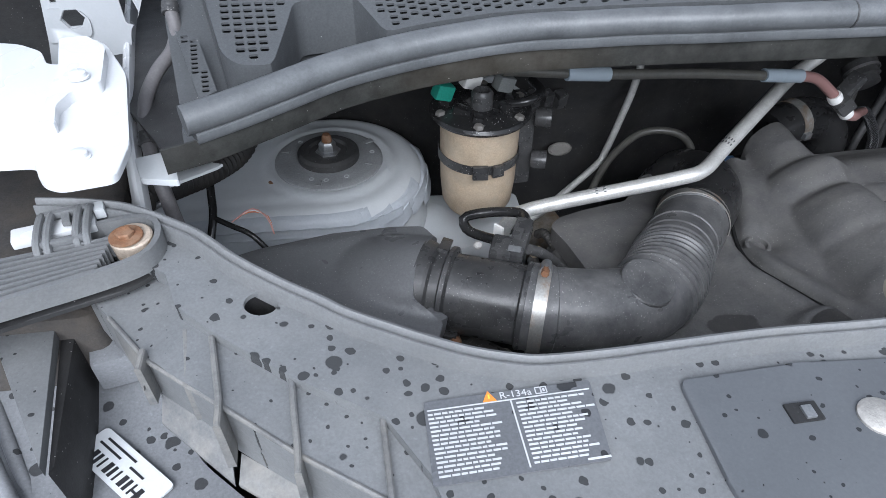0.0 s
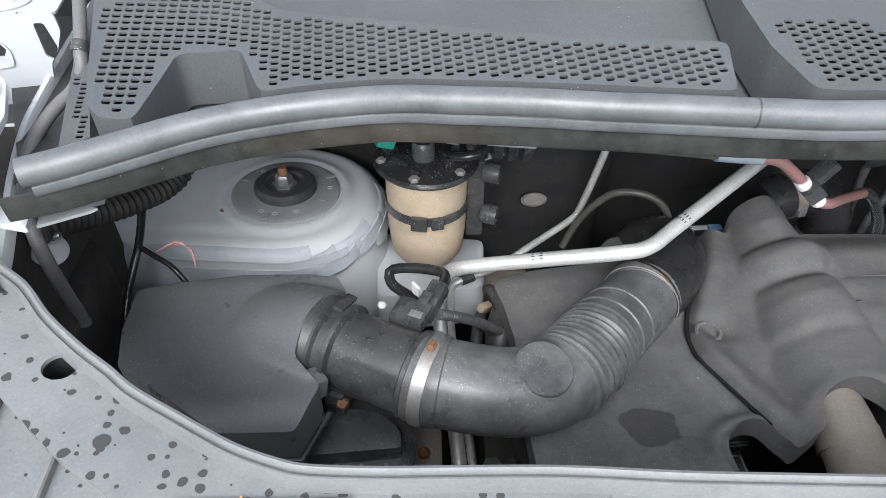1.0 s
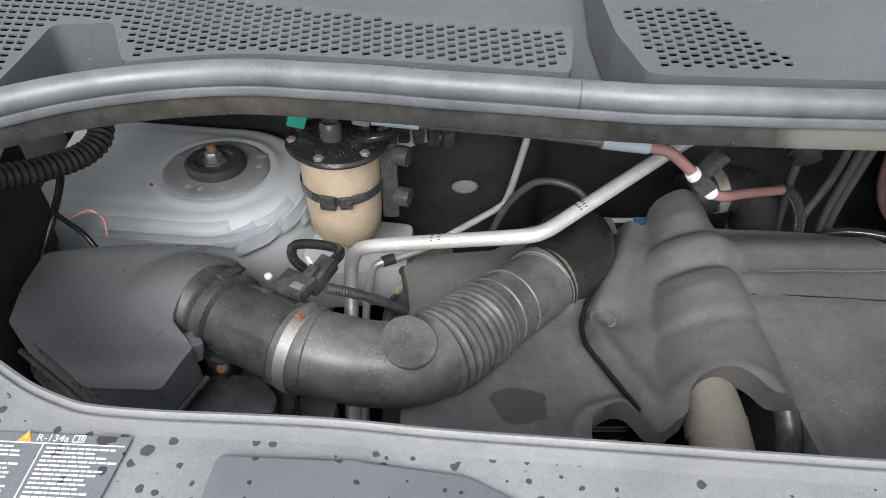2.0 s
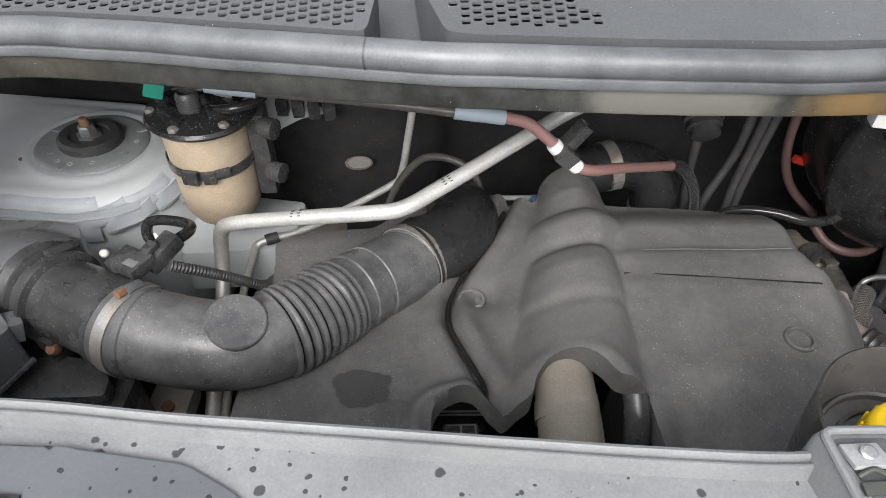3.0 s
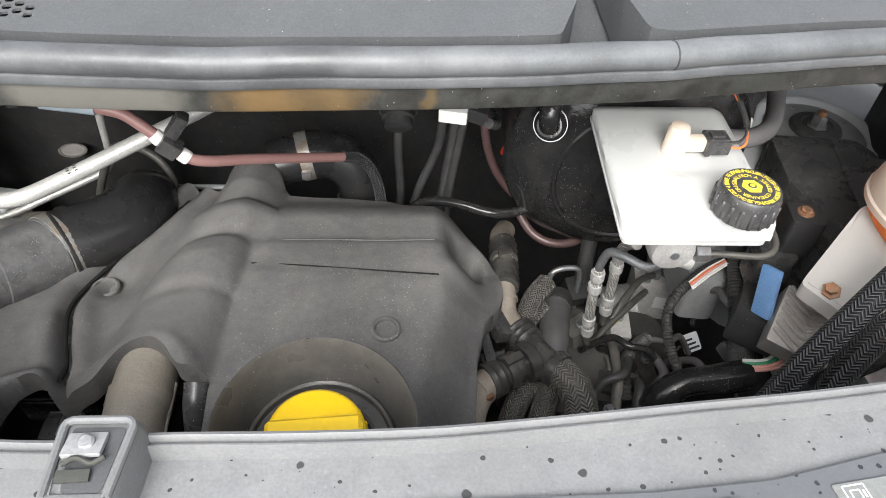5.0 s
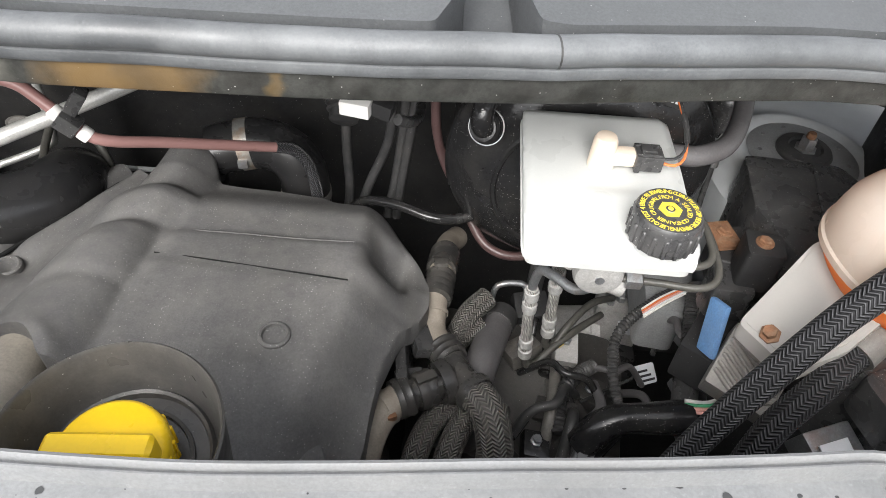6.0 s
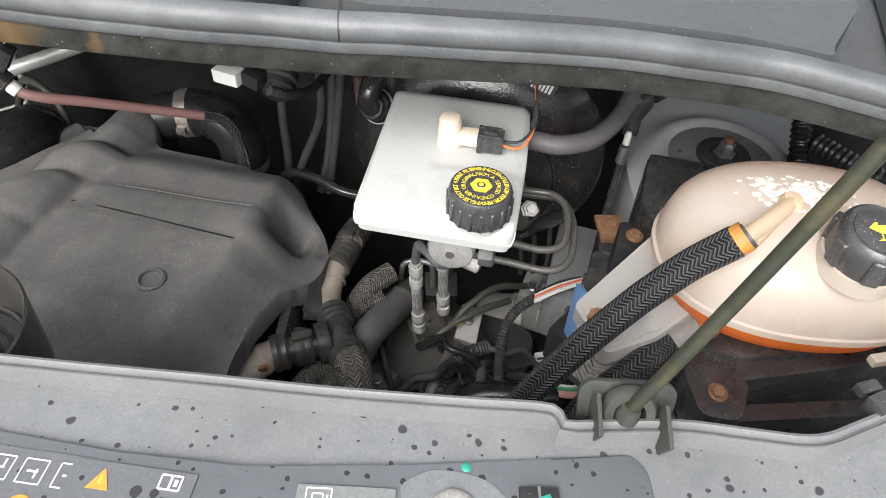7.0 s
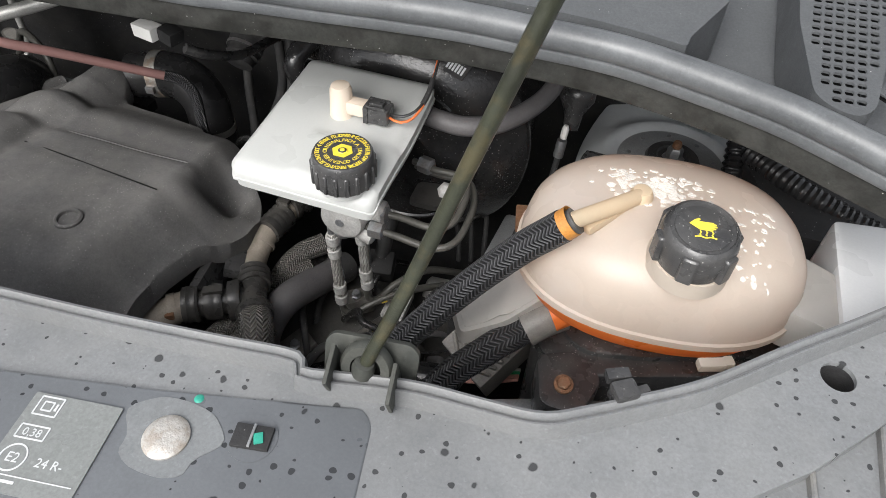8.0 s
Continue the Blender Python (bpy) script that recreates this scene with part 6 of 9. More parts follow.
for k in range(12):
    x, y = rnd.uniform(0.96, 1.22), rnd.uniform(0.40, 0.60)
    z = rnd.uniform(0.845, 0.895)
    dx, dy = rnd.uniform(-0.06, 0.06), rnd.uniform(-0.07, 0.07)
    c = thing("black_cable", (x, y, z), "dirty black cable deep in the bay", "cable", "cables")
    part("cable", sweep([(x - dx, y - dy, z - 0.02), (x - dx * 0.3, y - dy * 0.3, z + rnd.uniform(0.0, 0.025)), (x + dx * 0.4, y + dy * 0.4, z + rnd.uniform(-0.01, 0.02)), (x + dx, y + dy, z - 0.03)], rnd.uniform(0.0030, 0.0070), 10), (M_RUBBER, M_GRIME, M_GLOSS)[k % 3], c)
for x, y, z, w, h, mat in ((1.000, 0.455, 0.872, 0.040, 0.05, M_GRIME), (1.055, 0.420, 0.880, 0.030, 0.03, M_GLOSS), (1.085, 0.470, 0.868, 0.050, 0.03, M_CAST), (1.13, 0.505, 0.862, 0.035, 0.04, M_CAST), (1.045, 0.545, 0.885, 0.045, 0.03, M_GRIME), (1.10, 0.555, 0.888, 0.030, 0.05, M_ABS)):
    b = thing("bay_bracket", (x, y, z - 0.02), "dirty black bracket deep in the bay", "bracket")
    part("plate", box((x, y, z), (w, h, 0.022), 0.004, (rnd.uniform(-15, 15), rnd.uniform(-15, 15), rnd.uniform(-40, 40))), mat, b)
    part("bolt", lathe([(0.007, 0), (0.007, 0.004), (0.005, 0.005), (0.005, 0.010), (0, 0.010)], (x, y, z + 0.011), (0.1, -0.1, 1), 6), M_STEEL, b)

for x, y, z, a, ln, r, mat in ((1.065, 0.455, 0.925, 40, 0.10, 0.0055, M_RUBBER), (1.090, 0.490, 0.935, -25, 0.09, 0.0045, M_GLOSS), (1.115, 0.455, 0.915, 70, 0.11, 0.0060, M_SHEATH), (1.200, 0.470, 0.900, -50, 0.10, 0.0050, M_SHEATH), (1.235, 0.540, 0.950, -70, 0.10, 0.0050, M_SHEATH), (1.150, 0.520, 0.905, 10, 0.09, 0.0040, M_SHEATH)):
    ca, sa = math.cos(math.radians(a)), math.sin(math.radians(a))
    c = thing("black_cable", (x, y, z), "grey dusty cable among the wiring", "cable", "cables")
    part("cable", sweep([(x - ca * ln * 0.6, y - sa * ln * 0.6, z - 0.05), (x - ca * ln * 0.25, y - sa * ln * 0.25, z - 0.006), (x + sa * 0.012, y - ca * 0.012, z + 0.004), (x + ca * ln * 0.3, y + sa * ln * 0.3, z - 0.008), (x + ca * ln * 0.6, y + sa * ln * 0.6, z - 0.05)], r, 10), mat, c)
for x, y, z, a in ((1.235, 0.500, 0.905, 20), (1.100, 0.395, 0.905, 60)):
    pl = thing("wiring_plug", (x, y, z), "grey plastic wiring plug low in the bay", "plug", "wiring plugs")
    part("housing", box((x, y, z), (0.030, 0.020, 0.018), 0.003, (12, -8, a)), M_PANEL_DRY, pl)
    part("latch", box((x, y, z + 0.010), (0.012, 0.010, 0.005), 0.0015, (12, -8, a)), M_PANEL_DRY, pl)
# brake lines
lines = thing("brake_hose", (1.042, 0.512, 0.93), "braided brake hose with crimped metal ends", "brake line", "brake lines")
part("bend", sweep([(1.088, 0.470, 1.098), (1.070, 0.474, 1.082), (1.052, 0.492, 1.078), (1.040, 0.508, 1.070), (1.036, 0.514, 1.046), (1.036, 0.514, 1.03)], 0.0050, 14), M_STEEL, lines)
part("hose", sweep([(1.036, 0.514, 1.036), (1.038, 0.513, 0.98), (1.042, 0.511, 0.926)], 0.0062, 16, 0.003), M_STEEL_BRAID, lines)
for at in ((1.0362, 0.514, 1.026), (1.0368, 0.514, 1.006), (1.0405, 0.512, 0.948), (1.0418, 0.511, 0.930)):
    ringed(lines, at, (0.06, -0.03, -1), 0.0080, 0.012, M_ABS, "ferrule", "crimped steel ferrule", 2)
part("tail", sweep([(1.042, 0.511, 0.928), (1.044, 0.511, 0.908), (1.056, 0.514, 0.902), (1.076, 0.530, 0.912), (1.11, 0.558, 0.918), (1.15, 0.60, 0.90)], 0.0046, 12), M_OLIVE, lines)
part("tape", sweep([(1.084, 0.537, 0.9135), (1.090, 0.5415, 0.9145)], 0.0052, 10), M_YELLOW_INK, lines, "yellow paint mark")
lines2 = thing("brake_hose", (1.066, 0.533, 0.93), "braided brake hose with crimped metal ends", "brake line", "brake lines")
part("hose", sweep([(1.066, 0.505, 1.085), (1.064, 0.524, 1.065), (1.064, 0.533, 1.04), (1.066, 0.533, 0.99), (1.068, 0.533, 0.940)], 0.0062, 16, 0.003), M_STEEL_BRAID, lines2)
for at in ((1.064, 0.533, 1.040), (1.0645, 0.533, 1.020), (1.067, 0.533, 0.962), (1.068, 0.533, 0.944)):
    ringed(lines2, at, (0.05, 0, -1), 0.0080, 0.012, M_ABS, "ferrule", "crimped steel ferrule", 2)
part("tail", sweep([(1.068, 0.533, 0.942), (1.069, 0.532, 0.918), (1.080, 0.538, 0.912), (1.098, 0.555, 0.930), (1.13, 0.59, 0.932), (1.17, 0.63, 0.90)], 0.0046, 12), M_OLIVE, lines2)
loop = thing("brake_pipe", (1.17, 0.51, 1.08), "black dusty bent brake pipes below the reservoir", "brake line", "brake lines")
for dz, dr in ((0.0, 0.0), (-0.012, 0.0085)):
    part("pipe", sweep([(1.100, 0.474 - dr, 1.124 + dz), (1.135, 0.475 - 1.6 * dr, 1.126 + dz), (1.168 + dr, 0.471 - 1.6 * dr, 1.127 + dz), (1.187 + dr, 0.480 - dr, 1.129 + dz), (1.191 + dr, 0.505, 1.131 + dz), (1.188 + dr, 0.531, 1.132 + dz), (1.174 + dr, 0.547 + dr, 1.132 + dz), (1.146, 0.549 + dr, 1.131 + dz), (1.120, 0.556 + dr, 1.13 + dz)], 0.0036, 14, 0.004), M_OLIVE, loop)
    part("union", lathe([(0.0085, 0), (0.0090, 0.003), (0.0090, 0.014), (0.006, 0.016), (0, 0.016)], (1.108, 0.4745 - 1.2 * dr, 1.1245 + dz), (1, 0, 0.02), 6), M_STEEL, loop, "steel pipe union")
part("union", lathe([(0.0085, 0), (0.0090, 0.003), (0.0090, 0.014), (0.006, 0.016), (0, 0.016)], (1.128, 0.555, 1.1305), (1, -0.2, 0.0), 6), M_STEEL, loop, "steel pipe union")
abs_unit = thing("brake_control_unit", (1.17, 0.58, 0.82), "cast aluminium brake control block with motor", "brake control unit")
part("block", box((1.178, 0.642, 0.866), (0.066, 0.055, 0.066), 0.003, (0, 0, -12)), M_ABS, abs_unit)
part("motor", lathe([(0.0, 0.0), (0.031, 0.001), (0.035, 0.005), (0.035, 0.056), (0.037, 0.058), (0.037, 0.070)], (1.082, 0.634, 0.828), (1, 0.06, 0.05), 28), M_ABS, abs_unit, "pale grey pump motor")
for k in range(3):
    part("union", lathe([(0.007, 0), (0.007, 0.008), (0.005, 0.010), (0.005, 0.02), (0, 0.02)], (1.160 + 0.016 * k, 0.632 + 0.006 * k, 0.899), (0, 0.1, 1), 6), M_STEEL, abs_unit)
part("label", box((1.186, 0.6125, 0.870), (0.026, 0.001, 0.024), 0.0003, (0, 0, -12)), M_STICKER, abs_unit, "white label")
part("base", box((1.14, 0.635, 0.785), (0.16, 0.08, 0.025), 0.004, (0, 0, -4)), M_BLACK, abs_unit)
for k in range(3):
    p = thing("brake_pipe", (1.16 + 0.016 * k, 0.632, 0.92), "thin black brake pipe from the control block", "brake line", "brake lines")
    part("pipe", sweep([(1.160 + 0.016 * k, 0.634 + 0.006 * k, 0.918), (1.156 + 0.018 * k, 0.640, 0.95), (1.145 + 0.022 * k, 0.650, 0.985), (1.12 + 0.03 * k, 0.665, 1.02)], 0.0032, 10), M_RUBBER, p)
hook = thing("steel_pipe", (1.02, 0.57, 0.93), "grey bent steel pipe behind the hoses", "pipe")
part("pipe", sweep([(0.998, 0.585, 0.90), (1.000, 0.585, 0.965), (1.008, 0.588, 0.978), (1.030, 0.590, 0.980), (1.040, 0.588, 0.972), (1.043, 0.586, 0.90)], 0.0038, 12), M_STEEL, hook)
nudge(hook, 0.004, 0.0, -0.022)
steer = thing("steering_shaft", (1.06, 0.62, 0.90), "dusty grey steering shaft at the bulkhead", "shaft")
part("shaft", sweep([(1.055, 0.60, 0.90), (1.060, 0.618, 0.945), (1.064, 0.632, 0.975)], 0.0105, 18), M_RUBBER, steer)
part("joint", box((1.055, 0.598, 0.905), (0.045, 0.035, 0.03), 0.006, (20, 0, 10)), M_DARK, steer)

nudge(abs_unit, 0.020, 0.030, -0.045)
# wiring
loom = thing("wiring_loom", (1.14, 0.43, 0.90), "thick taped black wiring loom", "wiring loom", "wiring")
part("taped_run", sweep([(1.100, 0.415, 0.895), (1.118, 0.424, 0.918), (1.140, 0.430, 0.930), (1.180, 0.433, 0.932), (1.215, 0.437, 0.935)], lambda s, u: 0.0172 + 0.003 * math.sin(s * 70) * 0.4, 20, 0.004), M_GLOSS, loom)
for k, m in enumerate((M_PINK, M_PINK, M_WIRE_GREEN, M_NATURAL)):
    part("wire", sweep([(1.205, 0.436 + 0.003 * k, 0.945 + 0.002 * k), (1.228, 0.430 + 0.004 * k, 0.955), (1.255, 0.436 + 0.006 * k, 0.958), (1.285, 0.452 + 0.004 * k, 0.955)], 0.0022, 8), m, loom, "coloured wire")
upleg = thing("wiring_loom", (1.22, 0.50, 0.93), "black corrugated wiring sleeve", "wiring loom", "wiring")
part("sleeve", sweep([(1.245, 0.585, 0.985), (1.238, 0.555, 0.972), (1.228, 0.51, 0.955), (1.218, 0.47, 0.943), (1.212, 0.442, 0.938)], lambda s, u: 0.0095 + 0.0012 * math.sin(s * 1500), 16, 0.0011), M_RUBBER, upleg)
part("tape", sweep([(1.220, 0.478, 0.946), (1.214, 0.452, 0.940), (1.208, 0.436, 0.936)], 0.0145, 16), M_BLACK, upleg)
ribbon = thing("wiring_loom", (1.19, 0.57, 0.93), "open wiring loom with white and orange wires", "wiring loom", "wiring")
part("sleeve", sweep([(1.262, 0.60, 0.962), (1.225, 0.588, 0.966), (1.190, 0.567, 0.962), (1.160, 0.545, 0.950), (1.148, 0.525, 0.935), (1.146, 0.49, 0.92), (1.15, 0.46, 0.91)], lambda s, u: 0.0062 + 0.0008 * math.sin(s * 1500), 16, 0.0011), M_RUBBER, ribbon)
for k, m in enumerate((M_NATURAL, M_WIRE_ORANGE, M_PINK, M_STICKER, M_NATURAL)):
    part("wire", sweep([(1.235, 0.590 - 0.003 * k, 0.974 + 0.001 * k), (1.205, 0.573 - 0.003 * k, 0.974), (1.178, 0.556 - 0.003 * k, 0.968)], 0.0013, 8), m, ribbon, "coloured wire")
low = thing("wiring_loom", (1.11, 0.48, 0.88), "black corrugated wiring sleeve low in the bay", "wiring loom", "wiring")
part("sleeve", sweep([(1.13, 0.52, 0.90), (1.105, 0.50, 0.905), (1.085, 0.47, 0.905), (1.08, 0.43, 0.895)], lambda s, u: 0.008 + 0.001 * math.sin(s * 1400), 14, 0.0012), M_RUBBER, low)
tag = thing("cable_tag", (1.215, 0.55, 0.84), "white printed tag on a black cable tie", "cable tag")
tilt = pose(1.200, 0.537, 0.877, 38, 0, 20)
part("tag", shift(slab(rounded([(-0.0145, -0.0125), (0.0145, -0.0125), (0.0145, 0.0125), (-0.0145, 0.0125)], 0.003, 2), -0.0005, 0.0005), tilt), M_STICKER, tag)
for k in range(3):
    part("print", shift(slab([(-0.011, -0.009 + 0.006 * k), (0.012 - 0.004 * k, -0.009 + 0.006 * k), (0.012 - 0.004 * k, -0.0062 + 0.006 * k), (-0.011, -0.0062 + 0.006 * k)], 0.0005, 0.0008), tilt), M_BLACK_INK, tag)
part("tie", sweep([(1.184, 0.531, 0.877), (1.160, 0.514, 0.882), (1.135, 0.497, 0.890), (1.105, 0.476, 0.898)], 0.0020, 6), M_BLACK, tag)
nudge(tag, 0.008, 0.005, -0.016)
nudge(loom, 0.0, -0.005, 0.012)
fin = thing("fuse_module", (1.232, 0.425, 1.00), "grey finned cast module below the tank ear", "module")
turn = pose(1.262, 0.446, 1.006, 24, 4, -34)
part("body", shift(box((0, 0, 0), (0.064, 0.070, 0.036), 0.003), turn), M_FIN, fin)
for k in range(7):
    for s in (-1, 1):
        part("fin", shift(box((0.0145 * s, -0.027 + 0.0088 * k, 0.0185), (0.034, 0.0045, 0.006), 0.0014, (0, 0, 28 * s), seg=1), turn), M_FIN, fin)
blue = thing("relay_cover", (1.212, 0.478, 1.00), "light blue plastic relay cover", "cover")
part("cover", box((1.230, 0.484, 1.026), (0.007, 0.025, 0.058), 0.003, (-22, 10, 14)), M_BLUE, blue)
tray = thing("relay_tray", (1.23, 0.50, 0.98), "black relay tray with brown dirt", "tray")
part("tray", box((1.246, 0.490, 0.975), (0.06, 0.08, 0.05), 0.004, (0, 0, -35)), M_DARK, tray)

nudge(fin, -0.012, -0.008, 0.015)
nudge(blue, -0.012, -0.010, 0.016)
nudge(tray, -0.006, 0.0, 0.012)
# mounting with rusty bolts, and the covered box by the strut
mount = thing("mounting_bracket", (1.26, 0.57, 1.02), "dark steel mounting bracket with rusty bolts", "bracket")
part("plate", slab(rounded([(1.236, 0.555), (1.240, 0.600), (1.280, 0.612), (1.312, 0.590), (1.300, 0.535), (1.262, 0.548)], 0.008, 3), 1.020, 1.058, 0.003), M_DARK, mount)
part("foot", slab(rounded([(1.225, 0.515), (1.232, 0.558), (1.270, 0.552), (1.268, 0.510)], 0.006, 3), 1.00, 1.055, 0.003), M_BLACK, mount)


def bolt(parent, at, axis=(0, 0, 1), r=0.0068):
    part("bolt_washer", lathe([(r * 1.35, 0), (r * 1.35, 0.002), (r, 0.0025), (0, 0.0025)], at, axis, 20), M_RUST, parent, "rusty washer")
    return part("bolt", lathe([(r, 0.002), (r, r * 0.75), (r * 0.8, r * 0.9), (0, r * 0.9)], at, axis, 6), M_RUST, parent, "rusty hexagon bolt")


part("lug", slab(rounded([(1.246, 0.522), (1.284, 0.518), (1.290, 0.552), (1.252, 0.560)], 0.006, 3), 1.05, 1.101, 0.003), M_DARK, mount)
part("strap", box((1.250, 0.588, 1.062), (0.030, 0.040, 0.006), 0.002, (0, 0, 12)), M_RUST, mount, "rusty steel strap")
bolt(mount, (1.252, 0.592, 1.064))
bolt(mount, (1.266, 0.538, 1.101))
shelter = thing("covered_box", (1.36, 0.61, 0.95), "black plastic covered box beside the strut tower", "box")
part("lid", slab(rounded([(1.292, 0.694), (1.404, 0.684), (1.440, 0.60), (1.41, 0.50), (1.300, 0.522), (1.276, 0.60)], 0.012, 4), 0.96, 1.097, 0.006), M_BLACK, shelter)
part("rim", sweep([(1.296, 0.690, 1.0935), (1.280, 0.60, 1.0935), (1.303, 0.526, 1.0935), (1.405, 0.505, 1.0935)], 0.003, 8, smooth=False), M_BLACK, shelter)
part("rib", box((1.350, 0.600, 1.0975), (0.004, 0.14, 0.004), 0.0012, (0, 0, -14)), M_BLACK, shelter)
rail = setting("side_rail", slab(rounded([(1.190, 0.572), (1.240, 0.566), (1.285, 0.70), (1.205, 0.71)], 0.01, 3), 0.88, 0.955, 0.006), M_PLATE, "grey painted side rail of the van body", "body panel")
heath = thing("vacuum_hose", (1.20, 0.60, 1.15), "grey rubber vacuum hose behind the reservoir", "hose")
part("hose", sweep([(1.128, 0.562, 1.186), (1.150, 0.556, 1.187), (1.177, 0.558, 1.186), (1.211, 0.583, 1.185), (1.241, 0.641, 1.188), (1.250, 0.69, 1.212), (1.254, 0.73, 1.265)], 0.0098, 18), M_SHEATH, heath)
line3 = thing("bleed_hose", (1.262, 0.66, 0.95), "thin black hose with a grey end fitting", "hose")
part("hose", sweep([(1.266, 0.690, 1.128), (1.262, 0.672, 1.07), (1.255, 0.628, 0.99), (1.245, 0.60, 0.94), (1.235, 0.58, 0.90)], 0.0038, 12), M_BLACK, line3)
ringed(line3, (1.2665, 0.692, 1.140), (0.05, 0.2, 1), 0.0062, 0.022, M_STEEL, "fitting", "grey end fitting", 2)
part("tip", lathe([(0.0045, 0), (0.0045, 0.012), (0.003, 0.016), (0, 0.016)], (1.2675, 0.694, 1.154), (0.05, 0.2, 1), 12), M_NATURAL, line3, "white tip")
part("grommet", lathe([(0.020, 0), (0.022, 0.004), (0.022, 0.014), (0.012, 0.03), (0.010, 0.05), (0, 0.05)], (1.272, 0.735, 1.20), (0, -0.5, -1), 20), M_BLACK, line3)

nudge(line3, -0.005, 0.005, -0.055)
# battery tray below the tank
batt = thing("battery_box", (1.42, 0.42, 0.95), "black plastic battery box with a recessed lid", "battery box")
part("box", slab(rounded([(1.300, 0.398), (1.330, 0.372), (1.395, 0.392), (1.56, 0.45), (1.58, 0.56), (1.34, 0.55), (1.296, 0.46)], 0.012, 4), 0.93, 1.098, 0.004), M_BLACK, batt)
part("lid", slab(rounded([(1.322, 0.412), (1.345, 0.397), (1.395, 0.408), (1.55, 0.465), (1.56, 0.55), (1.35, 0.54), (1.316, 0.46)], 0.012, 4), 1.09, 1.104, 0.003), M_BLACK, batt, "black lid with rim")
part("ear", slab(rounded([(1.306, 0.384), (1.318, 0.338), (1.352, 0.338), (1.366, 0.378), (1.34, 0.40)], 0.010, 4), 1.060, 1.100, 0.004), M_BLACK, batt, "bolted mounting ear")
bolt(batt, (1.334, 0.3605, 1.101), (0, -0.1, 1), 0.0062)
part("rail", box((1.43, 0.372, 1.075), (0.20, 0.016, 0.030), 0.004, (0, 0, 14)), M_BLACK, batt)
nudge(batt, -0.006, 0.0, 0.004)
lowbox = thing("bay_bracket", (1.28, 0.33, 0.98), "galvanised bracket with printed label below the hose", "bracket")
part("plate", box((1.290, 0.345, 1.035), (0.05, 0.05, 0.03), 0.003, (15, 0, 20)), M_STEEL, lowbox)
part("label", box((1.288, 0.338, 1.052), (0.030, 0.026, 0.002), 0.0005, (20, 0, 20)), M_STICKER, lowbox, "white printed label")
part("lug", box((1.312, 0.325, 1.05), (0.02, 0.02, 0.02), 0.003), M_DARK, lowbox)
relay = thing("bay_bracket", (1.42, 0.33, 0.98), "dark steel bracket with a bolt", "bracket")
part("plate", box((1.405, 0.322, 1.02), (0.07, 0.05, 0.02), 0.003, (0, 0, 25)), M_DARK, relay)
part("bolt", lathe([(0.009, 0), (0.009, 0.006), (0, 0.007)], (1.40, 0.318, 1.031), (0, 0, 1), 6), M_STEEL, relay)
# white wing and liner beyond the tank
wing = setting("inner_wing_3", slab(rounded([(1.512, 0.520), (1.508, 0.405), (1.520, 0.385), (1.66, 0.40), (1.66, 0.54)], 0.006, 3), 1.10, 1.205, 0.004), M_WHITE, "white painted wing edge beyond the tank", "body panel")
liner = setting("wing_liner", slab(rounded([(1.46, 0.70), (1.50, 0.58), (1.64, 0.57), (1.64, 0.78), (1.50, 0.80)], 0.02, 4), 0.95, 1.135, 0.008), M_DARK, "black liner beside the strut tower", "liner")
cor = thing("corrugated_hose", (1.55, 0.62, 1.14), "black corrugated cable hose by the wing", "hose", "corrugated hoses")
part("hose", sweep([(1.470, 0.69, 1.140), (1.505, 0.655, 1.140), (1.545, 0.635, 1.135), (1.60, 0.62, 1.125)], lambda s, u: 0.0115 + 0.0009 * math.sin(s * 900), 18, 0.0016), M_ELBOW, cor)
cor2 = thing("corrugated_hose", (1.46, 0.66, 1.08), "black corrugated cable hose beside the strut", "hose", "corrugated hoses")
part("hose", sweep([(1.452, 0.74, 1.19), (1.456, 0.70, 1.14), (1.460, 0.655, 1.09), (1.465, 0.62, 1.03)], lambda s, u: 0.011 + 0.0012 * math.sin(s * 900), 18, 0.0016), M_ELBOW, cor2)
clipR = thing("panel_clip", (1.36, 0.254, 1.25), "black plastic clip on the panel edge", "clip")
part("body", box((1.360, 0.253, 1.255), (0.014, 0.011, 0.012), 0.002, (0, 0, 32)), M_BLACK, clipR)
part("tongue", box((1.355, 0.262, 1.257), (0.014, 0.007, 0.006), 0.0015, (0, 0, 25)), M_BLACK, clipR)
part("hook", box((1.369, 0.258, 1.254), (0.010, 0.005, 0.006), 0.0015, (0, 0, 35)), M_BLACK, clipR)

nudge(clipR, -0.006, 0.008)
# bulkhead side: cables, plugs and pipes behind the engine
cable = thing("black_cable", (0.90, 0.63, 1.0), "glossy black cable looping behind the cover", "cable", "cables")
part("cable", sweep([(0.812, 0.668, 0.975), (0.826, 0.660, 1.002), (0.850, 0.650, 1.020), (0.885, 0.637, 1.026), (0.925, 0.625, 1.022), (0.965, 0.635, 1.018), (1.00, 0.655, 1.025)], 0.0062, 14), M_GLOSS, cable)
